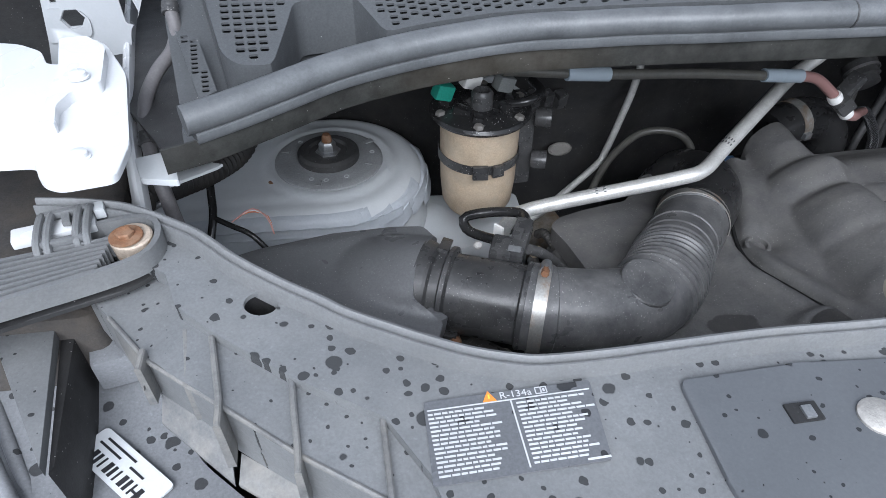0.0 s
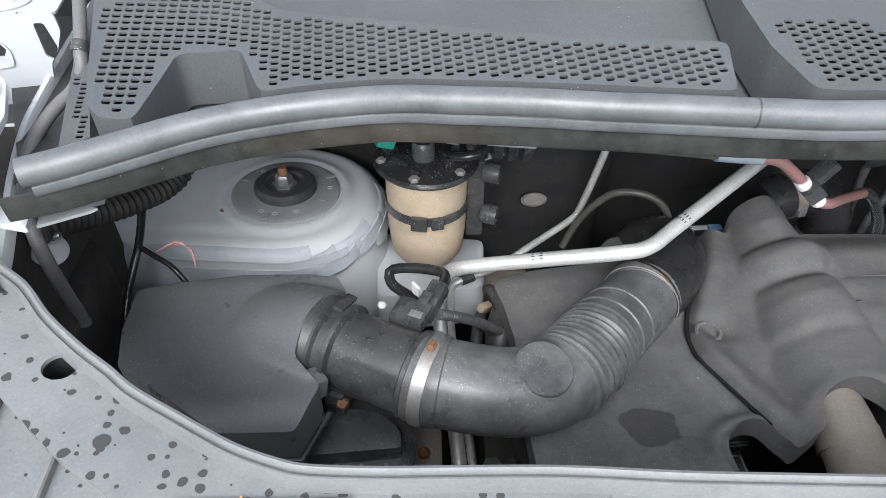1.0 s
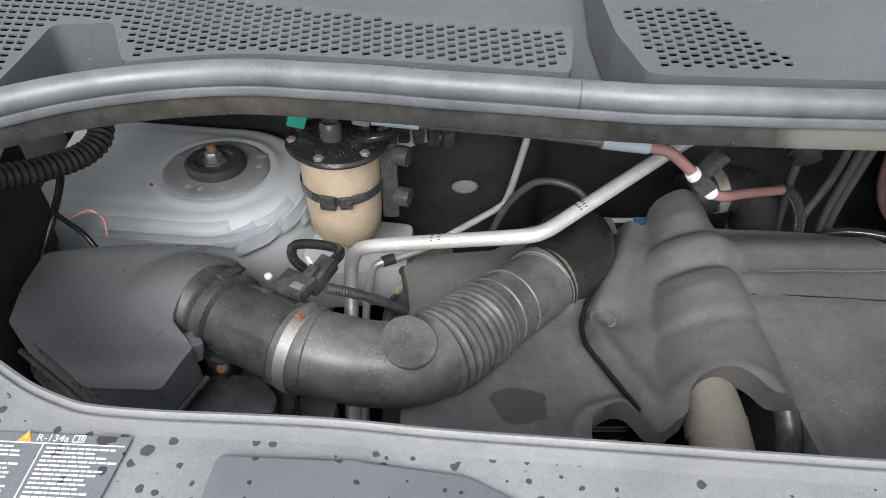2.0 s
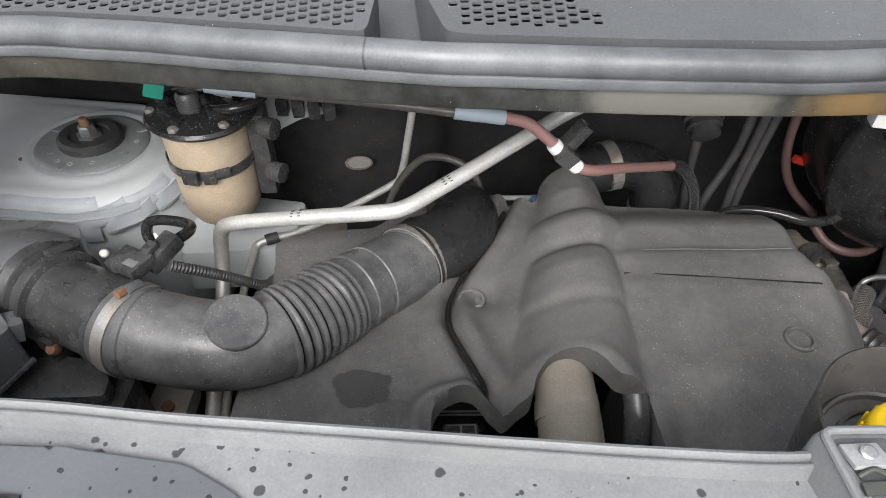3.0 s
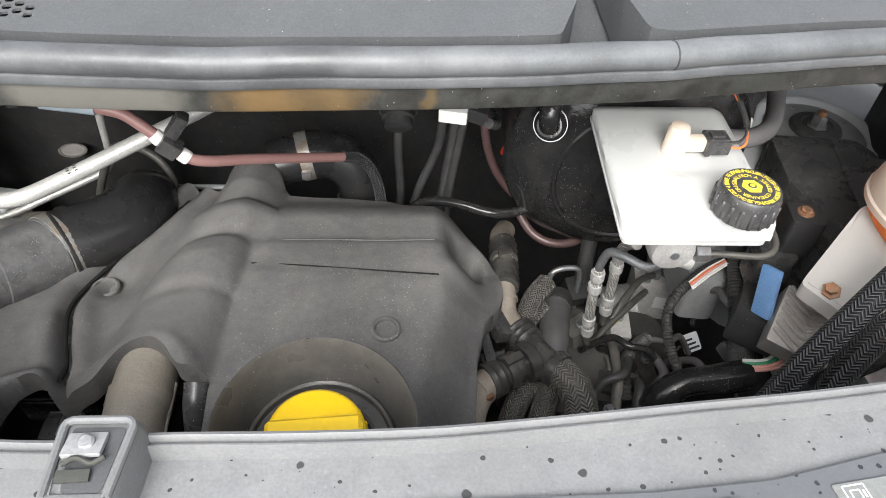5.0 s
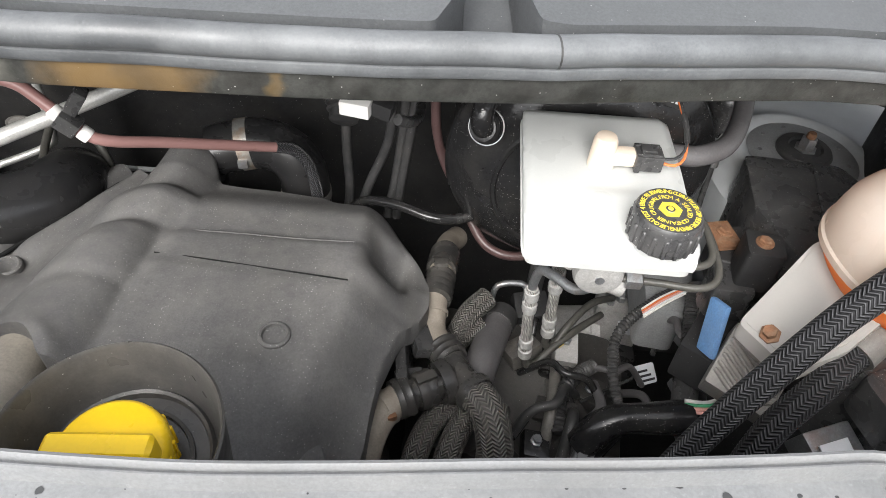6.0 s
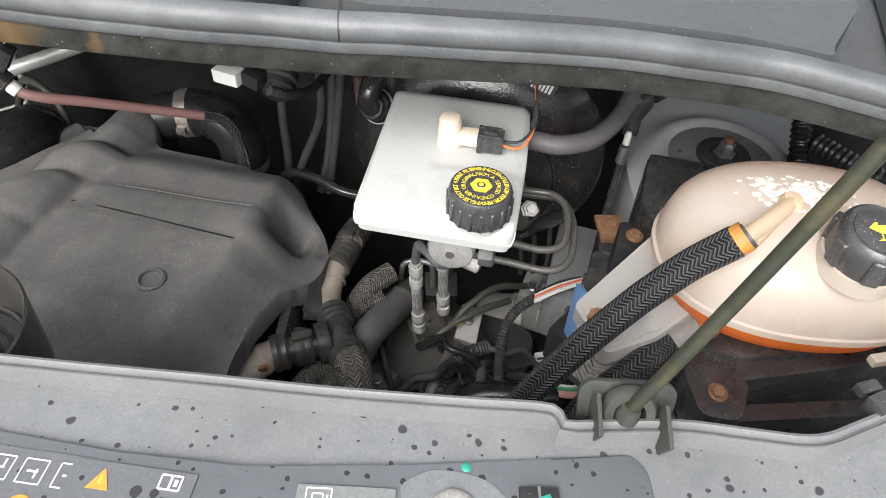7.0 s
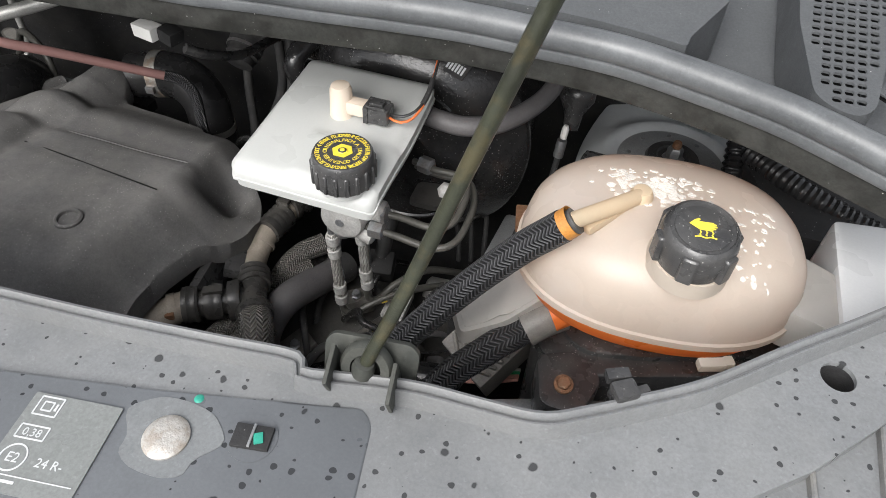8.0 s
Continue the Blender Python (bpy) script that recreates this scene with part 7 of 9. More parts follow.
for k, pts in enumerate((((0.900, 0.725, 1.16), (0.890, 0.722, 1.08), (0.878, 0.715, 1.00), (0.872, 0.70, 0.95)), ((0.886, 0.728, 1.16), (0.880, 0.726, 1.08), (0.870, 0.72, 1.0), (0.86, 0.70, 0.95)),
                         ((0.865, 0.730, 1.15), (0.862, 0.728, 1.06), (0.835, 0.715, 0.99), (0.82, 0.70, 0.94)), ((0.808, 0.735, 1.09), (0.806, 0.73, 1.04), (0.808, 0.72, 0.97), (0.80, 0.70, 0.93)))):
    c = thing("black_cable", pts[-1], "black sheathed cable hanging at the bulkhead", "cable", "cables")
    part("cable", sweep(pts, 0.0062, 12), M_RUBBER, c)
pp = thing("vacuum_pipe", (0.95, 0.71, 0.96), "brownish pink vacuum pipe to the servo", "pipe", "vacuum pipes")
part("pipe", sweep([(0.918, 0.722, 1.13), (0.921, 0.722, 1.08), (0.932, 0.720, 1.035), (0.952, 0.712, 1.000), (0.985, 0.695, 0.972)], 0.0060, 14), M_PIPE_DARK, pp)
pp2 = thing("vacuum_pipe", (1.0, 0.64, 0.93), "brownish pink vacuum pipe low at the bulkhead", "pipe", "vacuum pipes")
part("pipe", sweep([(0.972, 0.676, 0.975), (0.990, 0.658, 0.956), (1.015, 0.646, 0.949), (1.045, 0.647, 0.949), (1.070, 0.66, 0.955)], 0.0060, 14), M_PIPE_DARK, pp2)
redc = thing("cable_clip", (0.957, 0.735, 1.03), "red plastic cable clip", "clip")
part("clip", box((0.957, 0.735, 1.035), (0.018, 0.008, 0.010), 0.002, (0, 20, 0)), M_RED, redc)
part("cable", sweep([(0.962, 0.732, 1.04), (0.98, 0.725, 1.01), (1.0, 0.715, 0.985)], 0.004, 10), M_BLACK, redc)
wp = thing("hanging_plug", (0.850, 0.506, 1.23), "white electrical plug with a grey socket", "plug")
part("plug", box((0.848, 0.508, 1.252), (0.026, 0.016, 0.013), 0.002, (0, 0, -12)), M_NATURAL, wp)
part("socket", box((0.870, 0.512, 1.250), (0.018, 0.018, 0.014), 0.003, (0, 12, -12)), M_DARK, wp)
part("cable", sweep([(0.882, 0.513, 1.238), (0.892, 0.53, 1.225), (0.897, 0.58, 1.20), (0.895, 0.66, 1.18), (0.895, 0.73, 1.15)], 0.005, 10), M_BLACK, wp)
nudge(wp, 0.010, 0.006, -0.010)
gaiter = thing("cable_gaiter", (0.807, 0.735, 1.06), "black ribbed rubber gaiter on the bulkhead", "gaiter")
part("gaiter", lathe([(0.024, 0), (0.024, 0.012), (0.020, 0.014), (0.022, 0.022), (0.018, 0.024), (0.018, 0.034), (0.010, 0.036), (0, 0.036)], (0.807, 0.745, 1.105), (0, -0.8, -0.5), 24), M_RUBBER, gaiter)
band(gaiter, (0.807, 0.735, 1.099), (0, -0.8, -0.5), 0.0245, 0.004, M_STEEL, "ring", "thin steel ring")
strip = thing("injector_rail", (0.545, 0.70, 0.97), "black wiring rail with a blue connector", "rail")
part("rail", box((0.57, 0.705, 0.985), (0.16, 0.02, 0.016), 0.003), M_DARK, strip)
part("bar", box((0.55, 0.702, 0.998), (0.12, 0.006, 0.004), 0.001), M_PAINT, strip, "pale strip")
part("connector", box((0.600, 0.695, 0.998), (0.018, 0.014, 0.012), 0.002), M_BLUE, strip, "blue connector")
hk = thing("breather_pipe", (0.50, 0.66, 1.0), "thin dark pipe bent over the rubber elbow", "pipe")
part("pipe", sweep([(0.400, 0.712, 0.965), (0.413, 0.716, 0.998), (0.43, 0.715, 1.03), (0.455, 0.705, 1.062), (0.490, 0.690, 1.068), (0.515, 0.680, 1.05), (0.524, 0.672, 1.01), (0.525, 0.668, 0.97)], 0.0050, 12), M_OLIVE, hk)

belt = thing("belt_cover", (0.468, 0.385, 0.96), "black plastic belt cover seen through the engine cover's arch", "cover")
part("beam", box((0.468, 0.384, 0.978), (0.075, 0.016, 0.040), 0.003), M_GLOSS, belt)
# thin steel strips stand in for the reflections along the black edges
for k in range(2):
    part("rib", box((0.470, 0.3745, 0.9995 - 0.006 * k), (0.070, 0.0016, 0.0016), 0.0005), M_STEEL, belt, "thin steel strip for a reflection line")
part("step", box((0.480, 0.352, 0.975), (0.034, 0.030, 0.030), 0.003), M_BLACK, belt)
# pale strips outline the step in the same way, as painted gleams
for x0, x1, y0, y1 in ((0.466, 0.495, 0.3645, 0.3660), (0.479, 0.481, 0.340, 0.3645), (0.493, 0.495, 0.340, 0.3645), (0.481, 0.493, 0.340, 0.3412)):
    part("edge", box(((x0 + x1) / 2, (y0 + y1) / 2, 0.9905), (x1 - x0, y1 - y0, 0.0014), 0.0003), M_STEEL, belt)
pillar = thing("cover_post", (0.628, 0.33, 0.95), "dark plastic post beside the beige duct", "post")
part("post", sweep([(0.627, 0.345, 1.070), (0.627, 0.325, 1.055), (0.627, 0.312, 1.02), (0.627, 0.310, 0.93)], 0.0115, 18), M_BLACK, pillar)

# what shows in the gap beside the engine: boot, wires, rusty beam and bracket
boot = thing("sensor_boot", (0.292, 0.55, 0.95), "dusty black rubber sensor boot on the engine", "sensor")
part("boot", sweep([(0.283, 0.515, 0.955), (0.288, 0.538, 0.980), (0.297, 0.562, 0.988), (0.306, 0.590, 0.975), (0.308, 0.60, 0.94)], lambda s, u: 0.011 + 0.009 * math.sin(math.pi * min(1, u * 1.1)), 20, 0.004), M_RUBBER, boot)
part("plug", box((0.281, 0.540, 1.001), (0.026, 0.014, 0.013), 0.003, (0, 10, 20)), M_BLACK, boot, "black plug at the sleeve's end")
part("wire_sleeve", sweep([(0.282, 0.612, 0.990), (0.284, 0.600, 1.002), (0.287, 0.580, 1.004), (0.289, 0.560, 1.000), (0.288, 0.546, 0.996)], lambda s, u: 0.0052 + 0.0008 * math.sin(s * 1500), 14, 0.001), M_CONDUIT, boot, "short corrugated sleeve")
part("clip", box((0.279, 0.602, 0.968), (0.016, 0.010, 0.012), 0.002, (12, 20, 35)), M_FILTER, boot, "tan plastic wire clip")
part("cable", sweep([(0.275, 0.60, 0.955), (0.268, 0.575, 0.965), (0.262, 0.55, 0.955), (0.258, 0.52, 0.92)], 0.0075, 12), M_RUBBER, boot)
beam = setting("cross_beam", box((0.285, 0.690, 0.915), (0.13, 0.05, 0.05), 0.006, (0, 0, 6)), M_RUSTDIRT, "rusty brown beam deep behind the engine", "beam")
lug_plate = thing("engine_bracket", (0.185, 0.42, 0.92), "dusty grey cast bracket with a rusty bolt", "bracket")
part("plate", slab(rounded([(0.166, 0.385), (0.208, 0.378), (0.212, 0.44), (0.198, 0.47), (0.172, 0.46)], 0.008, 4), 0.935, 0.958, 0.004), M_FIN, lug_plate)
part("washer", lathe([(0.0095, 0), (0.0098, 0.0015), (0.0070, 0.0022), (0, 0.0022)], (0.192, 0.408, 0.958), (0, -0.1, 1), 24), M_WASHER, lug_plate)
part("bolt", lathe([(0.0062, 0), (0.0062, 0.005), (0.0050, 0.006), (0.003, 0.004), (0, 0.004)], (0.192, 0.408, 0.960), (0, -0.1, 1), 12), M_RUST, lug_plate)
block = thing("engine_block", (0.27, 0.44, 0.85), "dirty grey cast engine side deep in the gap", "engine")
part("casting", slab(rounded([(0.248, 0.34), (0.33, 0.34), (0.34, 0.52), (0.262, 0.50)], 0.012, 4), 0.84, 0.925, 0.008), M_CAST, block)
part("bolt", lathe([(0.012, 0), (0.012, 0.005), (0.008, 0.006), (0.008, 0.014), (0, 0.014)], (0.262, 0.405, 0.925), (0, -0.1, 1), 6), M_STEEL, block)
part("rib", box((0.292, 0.42, 0.932), (0.012, 0.11, 0.022), 0.004, (0, 0, 8)), M_CAST, block)

# wiring on the air flow meter
mp = thing("sensor_plug", (0.20, 0.48, 1.12), "black plug on the air flow meter with taped wire loop", "plug")
part("sensor", box((0.186, 0.462, 1.117), (0.032, 0.028, 0.014), 0.003, (0, 0, -28)), M_BLACK, mp)
part("label", box((0.190, 0.455, 1.1245), (0.012, 0.008, 0.001), 0.0003, (0, 0, -28)), M_PANEL_DRY, mp, "grey worn label")
part("housing", box((0.206, 0.482, 1.112), (0.017, 0.040, 0.018), 0.004, (14, 0, -32)), M_BLACK, mp)
part("catch", box((0.199, 0.474, 1.123), (0.010, 0.018, 0.005), 0.0015, (14, 0, -32)), M_BLACK, mp)
part("loop", sweep([(0.214, 0.497, 1.112), (0.222, 0.515, 1.108), (0.219, 0.530, 1.104), (0.200, 0.543, 1.098), (0.178, 0.551, 1.092), (0.168, 0.552, 1.086), (0.170, 0.540, 1.080), (0.183, 0.522, 1.083), (0.196, 0.504, 1.090)], 0.0056, 12), M_GLOSS, mp, "taped wire loop")
part("tie", box((0.193, 0.510, 1.100), (0.003, 0.012, 0.014), 0.001, (0, 0, 30)), M_NATURAL, mp, "white cable tie")
part("sleeve", sweep([(0.212, 0.474, 1.102), (0.230, 0.487, 1.082), (0.250, 0.505, 1.054), (0.270, 0.524, 1.022), (0.285, 0.535, 1.00)], lambda s, u: 0.0050 + 0.0008 * math.sin(s * 1600), 14, 0.001), M_RUBBER, mp, "thin corrugated sleeve")
wc = thing("meter_screw", (0.161, 0.474, 1.11), "pale worn screw head on the meter", "screw")
part("head", lathe([(0.0042, 0), (0.0042, 0.002), (0.003, 0.0035), (0, 0.004)], (0.160, 0.474, 1.118), (0.2, -0.5, 0.8), 16), M_RIVET, wc)
part("clip_strap", box((0.128, 0.470, 1.128), (0.010, 0.030, 0.004), 0.001, (-20, 10, -28)), M_BLACK, wc)
cs = thing("screw", (0.121, 0.406, 1.055), "copper-coloured screw in a black lug", "screw")
part("head", lathe([(0.006, 0), (0.006, 0.006), (0.004, 0.009), (0, 0.009)], (0.121, 0.406, 1.062), (0, -0.6, 0.7), 12), M_RUST, cs)
part("lug", box((0.116, 0.414, 1.058), (0.022, 0.018, 0.030), 0.004, (0, 0, -28)), M_BLACK, cs)

# ---- the wing side: hinge, cables, lamp and panel ribs ----
shelf = setting("side_shelf", slab(rounded([(0.150, 0.630), (0.285, 0.640), (0.296, 0.735), (0.150, 0.76)], 0.012, 4), 0.90, 0.966, 0.008), M_PAINT, "light grey painted shelf below the fuel filter", "body panel")
outline = rounded([(0.245, 1.14), (0.245, 1.043), (0.272, 1.067), (0.302, 1.084), (0.336, 1.092), (0.342, 1.14)], 0.008, 4)
back = setting("body_patch", shift(slab(outline, -0.006, 0.0, 0.001), pose(0, 0.760, 0, 90, 0, 0)), M_PAINT, "light grey painted body panel behind the filter", "body panel")
fp = thing("relay_plugs", (0.305, 0.71, 1.11), "row of black plugs behind the fuel filter", "plug")
for k in range(4):
    part("plug", box((0.286 + 0.018 * k, 0.728, 1.122 - 0.002 * k), (0.014, 0.016, 0.022), 0.003, (10, 0, 5 * k)), M_BLACK, fp)
plug_hole = thing("bulkhead_plug", (0.372, 0.755, 1.0), "oval dull grey plug in the bulkhead mat", "plug")
part("rim", shift(lathe([(0.0175, -0.001), (0.0185, 0.0012), (0.0165, 0.0028), (0.0145, 0.0010), (0.0, 0.0010)], (0, 0, 0), (0, 0, 1), 32), pose(0.366, 0.762, 1.011, 40, 0, 4) @ Matrix.Diagonal((1, 0.55, 1, 1))), M_PLUG, plug_hole)

# seam sealer brushed over the tower's joint
sealer = thing("seam_sealer", (0.10, 0.64, 1.02), "brushed grey seam sealer round the strut tower", "sealer")


def along_tower(s):
    """A place on the joint, and the way outwards, s metres round from the flat side to the round end."""
    ax, ay = -0.140, 0.766
    run = 0.188
    if s < run:
        return ax + s * 0.9919, ay - s * 0.1265, -0.1265, -0.9919
    a = -1.6977 + (s - run) / 0.10
    return 0.047 + 0.0, 0.742, math.cos(a), math.sin(a)


SEALED = ((0.0, 0.100, 1.0545), (0.2, 0.1085, 1.0502), (0.4, 0.1175, 1.0415), (0.6, 0.1205, 1.0280), (0.8, 0.1230, 1.0130), (1.0, 0.1250, 0.9980))


def stroke(s0, s1, t0, t1, lift, sweep_up=0.0):
    """A brushed smear over the tower's shoulder, between two heights, with a raised ragged edge."""
    n, m = max(5, int((s1 - s0) / 0.006)), 8
    bm = bmesh.new()
    rows_ = []
    for k in range(n + 1):
        u = k / n
        x, y, ox, oy = along_tower(s0 + (s1 - s0) * u)
        row = []
        for i in range(m + 1):
            v = i / m
            wave = 0.02 * noise.noise(Vector((k * 0.6 + s0 * 40, lift * 900, v * 2)))
            t = min(1.0, max(0.0, t0 + (t1 - t0) * v + wave - sweep_up * u * u))
            out, z = (float(np.interp(t, [q[0] for q in SEALED], [q[c] for q in SEALED])) for c in (1, 2))
            edge_ = min(v, 1 - v, u, 1 - u)
            up = lift * (0.0 if edge_ < 0.01 else 1.35 if edge_ < 0.16 else 1.0)
            row.append(bm.verts.new((x + ox * (out + up), y + oy * (out + up), z + up * 0.8)))
        rows_.append(row)
    for a, b in zip(rows_, rows_[1:]):
        for i in range(m):
            bm.faces.new((a[i], a[i + 1], b[i + 1], b[i]))
    return bm


part("band", stroke(0.0, 0.225, 0.14, 1.0, 0.0016), M_SEALER, sealer, "long smooth brushed band")
part("band", stroke(0.05, 0.27, 0.42, 0.62, 0.0022), M_SEALER, sealer)
for k in range(7):
    s0 = 0.180 + 0.025 * k
    part("stroke", stroke(s0, s0 + 0.050, 0.30 + 0.14 * (k % 3), 0.66 + 0.12 * (k % 3), 0.0011 + 0.0004 * (k % 3), 0.16), M_SEALER, sealer)

# the wing: outer field, rolled edge and gutter
WING_Y = (0.36, 0.42, 0.476, 0.548, 0.60, 0.65, 0.80)
WING_X = (-0.088, -0.0925, -0.099, -0.103, -0.107, -0.111, -0.120)


def wing_x(y):
    return float(np.interp(y, WING_Y, WING_X))


def along_wing(profile, y0, y1, step=0.012, closed=False):
    """A section (across, height) drawn along the wing's edge."""
    bm = bmesh.new()
    rings = []
    n = int((y1 - y0) / step)
    for i in range(n + 1):
        y = y0 + (y1 - y0) * i / n
        drop = -0.045 * ease(0.56, 0.37, y)
        rings.append([bm.verts.new((wing_x(y) + a, y, b + drop)) for a, b in profile])
    m = len(profile)
    for a, b in zip(rings, rings[1:]):
        for k in range(m if closed else m - 1):
            bm.faces.new((a[k], a[(k + 1) % m], b[(k + 1) % m], b[k]))
    return bm


setting("wing_gutter", along_wing([(0.003, 1.278), (0.012, 1.248), (0.020, 1.236), (0.034, 1.233), (0.046, 1.236), (0.050, 1.250)], 0.505, 0.80), M_PAINT, "grey painted gutter inside the wing edge", "body panel")
setting("scuttle_end_trim", slab(rounded([(-0.086, 0.640), (-0.102, 0.70), (-0.118, 0.80), (-0.095, 0.80), (-0.080, 0.675), (-0.070, 0.590), (-0.074, 0.590)], 0.003, 2), 1.262, 1.270, 0.001), M_RUBBER, "dark plastic trim at the scuttle's end", "trim")
gs = thing("gutter_sealer", (-0.085, 0.50, 1.24), "crumpled dirty sealer in the wing gutter", "sealer")
rnd = random.Random(5)
setting("wing_edge", along_wing([(-0.010, 1.270), (-0.006, 1.284), (-0.0045, 1.288), (-0.002, 1.290), (0.0005, 1.289), (0.002, 1.286), (0.003, 1.278)], 0.385, 0.80), M_WHITE, "white painted rolled edge of the wing", "body panel")
for k in range(11):
    y = 0.512 + 0.0105 * k
    x = wing_x(y) + 0.022 + rnd.uniform(-0.008, 0.012)
    z = 1.236 - 0.045 * ease(0.56, 0.37, y)
    part("lump", sweep([(x - 0.012, y + rnd.uniform(-0.012, 0.012), z + 0.003), (x, y, z + rnd.uniform(0.004, 0.012)), (x + 0.012, y + rnd.uniform(-0.012, 0.012), z + 0.003)], rnd.uniform(0.004, 0.007), 8, 0.004, flat=0.45), M_RUSTDIRT if k % 3 else M_SEALER, gs)

hinge = thing("hinge_bracket", (-0.15, 0.46, 1.25), "white painted bonnet hinge bracket on the wing", "hinge")
part("plate", slab(rounded([(-0.30, 0.60), (-0.180, 0.556), (-0.163, 0.540), (-0.156, 0.517), (-0.144, 0.514), (-0.152, 0.555), (-0.130, 0.556), (-0.119, 0.541), (-0.102, 0.490), (-0.092, 0.392), (-0.097, 0.359), (-0.126, 0.356), (-0.136, 0.364), (-0.142, 0.385), (-0.30, 0.403)], 0.006, 4), 1.3125, 1.318, 0.0012), M_WHITE, hinge)
part("bracket", slab(rounded([(-0.149, 0.542), (-0.131, 0.543), (-0.116, 0.520), (-0.113, 0.464), (-0.130, 0.454), (-0.136, 0.438), (-0.133, 0.413), (-0.143, 0.418), (-0.142, 0.49)], 0.004, 4), 1.318, 1.326, 0.0), M_WHITE, hinge)
hexa = circle(-0.152, 1.314, 0.0085, 6)
tall = rounded([(-0.115, 1.337), (-0.107, 1.337), (-0.103, 1.315), (-0.109, 1.303), (-0.115, 1.307)], 0.002, 2)
side = rounded([(-0.1640, 1.338), (-0.1595, 1.338), (-0.1595, 1.328), (-0.1640, 1.328)], 0.001, 2)
bm = sheet(rounded([(-0.168, 1.344), (-0.112, 1.344), (-0.097, 1.346), (-0.096, 1.330), (-0.104, 1.312), (-0.113, 1.300), (-0.122, 1.260), (-0.184, 1.260), (-0.176, 1.295)], 0.003, 2), 0.0, 0.012, holes=[hexa, tall, side], skirt=0.0022)
arm = part("arm", shift(bm, pose(0, 0.608, 0, 90, 0, 0)), M_HINGE, hinge, "grey hinge arm with six-sided hole and slots")
part("gusset", shift(sheet(rounded([(-0.158, 1.323), (-0.145, 1.321), (-0.140, 1.312), (-0.142, 1.298), (-0.176, 1.294), (-0.168, 1.325)], 0.004, 3), 0.0, 0.012, holes=[circle(-0.152, 1.314, 0.0092, 6)], skirt=0.0014), pose(0, 0.6062, 0, 90, 0, 0)), M_HINGE, hinge)
part("arm_top", sheet(rounded([(-0.168, 0.6085), (-0.112, 0.6085), (-0.097, 0.615), (-0.104, 0.713), (-0.19, 0.713)], 0.003, 2), lambda x, y: 1.3440 + 0.03 * (y - 0.608), 0.014, holes=[rounded([(-0.127, 0.6115), (-0.117, 0.6120), (-0.117, 0.6165), (-0.127, 0.6160)], 0.001, 2)], skirt=0.0022), M_HINGE, hinge)
part("washer", lathe([(0.0205, 0), (0.0210, 0.0015), (0.0185, 0.003), (0.0135, 0.0032), (0.0130, 0.0045), (0.0, 0.0045)], (-0.143, 0.635, 1.3445), (0, 0, 1), 36), M_HINGE, hinge, "grey painted thick washer")
part("bolt", lathe([(0.0075, 0), (0.0075, 0.004), (0.0052, 0.005), (0.0052, 0.013), (0.0040, 0.015), (0, 0.015)], (-0.143, 0.635, 1.3490), (0, 0, 1), 12), M_WASHER, hinge, "brassy bolt end")
for at in ((-0.1265, 0.472, 1.327), (-0.1180, 0.384, 1.318)):
    part("bolt", lathe([(0.0065, 0), (0.0065, 0.001), (0.0052, 0.0012), (0.0052, 0.004), (0.0040, 0.0048), (0, 0.0048)], at, (0, 0, 1), 16), M_WHITE, hinge, "white painted bolt")
bm = slab(rounded([(-0.34, 0.66), (-0.125, 0.66), (-0.122, 0.40), (-0.13, 0.36), (-0.34, 0.38)], 0.01, 3), 1.02, 1.215, 0.01)
setting("wing_side", bm, M_FELT, "black felt liner below the hinge, brown with dirt", "liner")
tab = setting("flange_tab", slab(rounded([(-0.094, 0.446), (-0.070, 0.452), (-0.064, 0.412), (-0.088, 0.420)], 0.003, 3), 1.275, 1.280, 0.001), M_PAINT, "grey folded metal tab at the seal's end", "body panel")
setting("flange_tip", slab([(-0.078, 0.446), (-0.046, 0.462), (-0.042, 0.466), (-0.050, 0.470), (-0.082, 0.462)], 1.251, 1.2535, 0.0008), M_PAINT, "white painted tip of the body flange", "body panel")
cab = thing("grey_cable_hose", (-0.11, 0.48, 1.25), "thick grey cable sheath along the wing", "cable", "cables")
part("sheath", sweep([(-0.074, 0.67, 1.375), (-0.066, 0.610, 1.340), (-0.065, 0.589, 1.325), (-0.064, 0.578, 1.314), (-0.068, 0.561, 1.305), (-0.079, 0.543, 1.298), (-0.087, 0.524, 1.290), (-0.090, 0.506, 1.284), (-0.089, 0.483, 1.277), (-0.086, 0.460, 1.262), (-0.082, 0.445, 1.240), (-0.079, 0.44, 1.20), (-0.076, 0.44, 1.15)], 0.0052, 16), M_SHEATH, cab)
for at, way in (((-0.0655, 0.592, 1.327), (0.05, 0.8, 0.6)), ((-0.0887, 0.478, 1.2745), (0.0, 0.85, 0.5))):
    ringed(cab, at, way, 0.0064, 0.010, M_BLACK, "clip", "black cable clip", 2)
stud = thing("wing_stud", (-0.105, 0.50, 1.20), "grey threaded stud on the wing", "stud")
part("stud", lathe([(0.009, 0), (0.009, 0.002), (0.0055, 0.003), (0.0055, 0.008), (0.0030, 0.009), (0.0030, 0.022), (0, 0.023)], (-0.121, 0.503, 1.192), (1, 0.1, 0.1), 14), M_STEEL, stud)
part("plate", lathe([(0.0145, 0), (0.0148, 0.001), (0.0135, 0.002), (0.0, 0.002)], (-0.112, 0.502, 1.180), (0.35, -0.55, 0.75), 24), M_PAINT, stud)
cl = thing("corrugated_hose", (-0.08, 0.60, 1.13), "black corrugated hose from wing to bulkhead", "hose", "corrugated hoses")
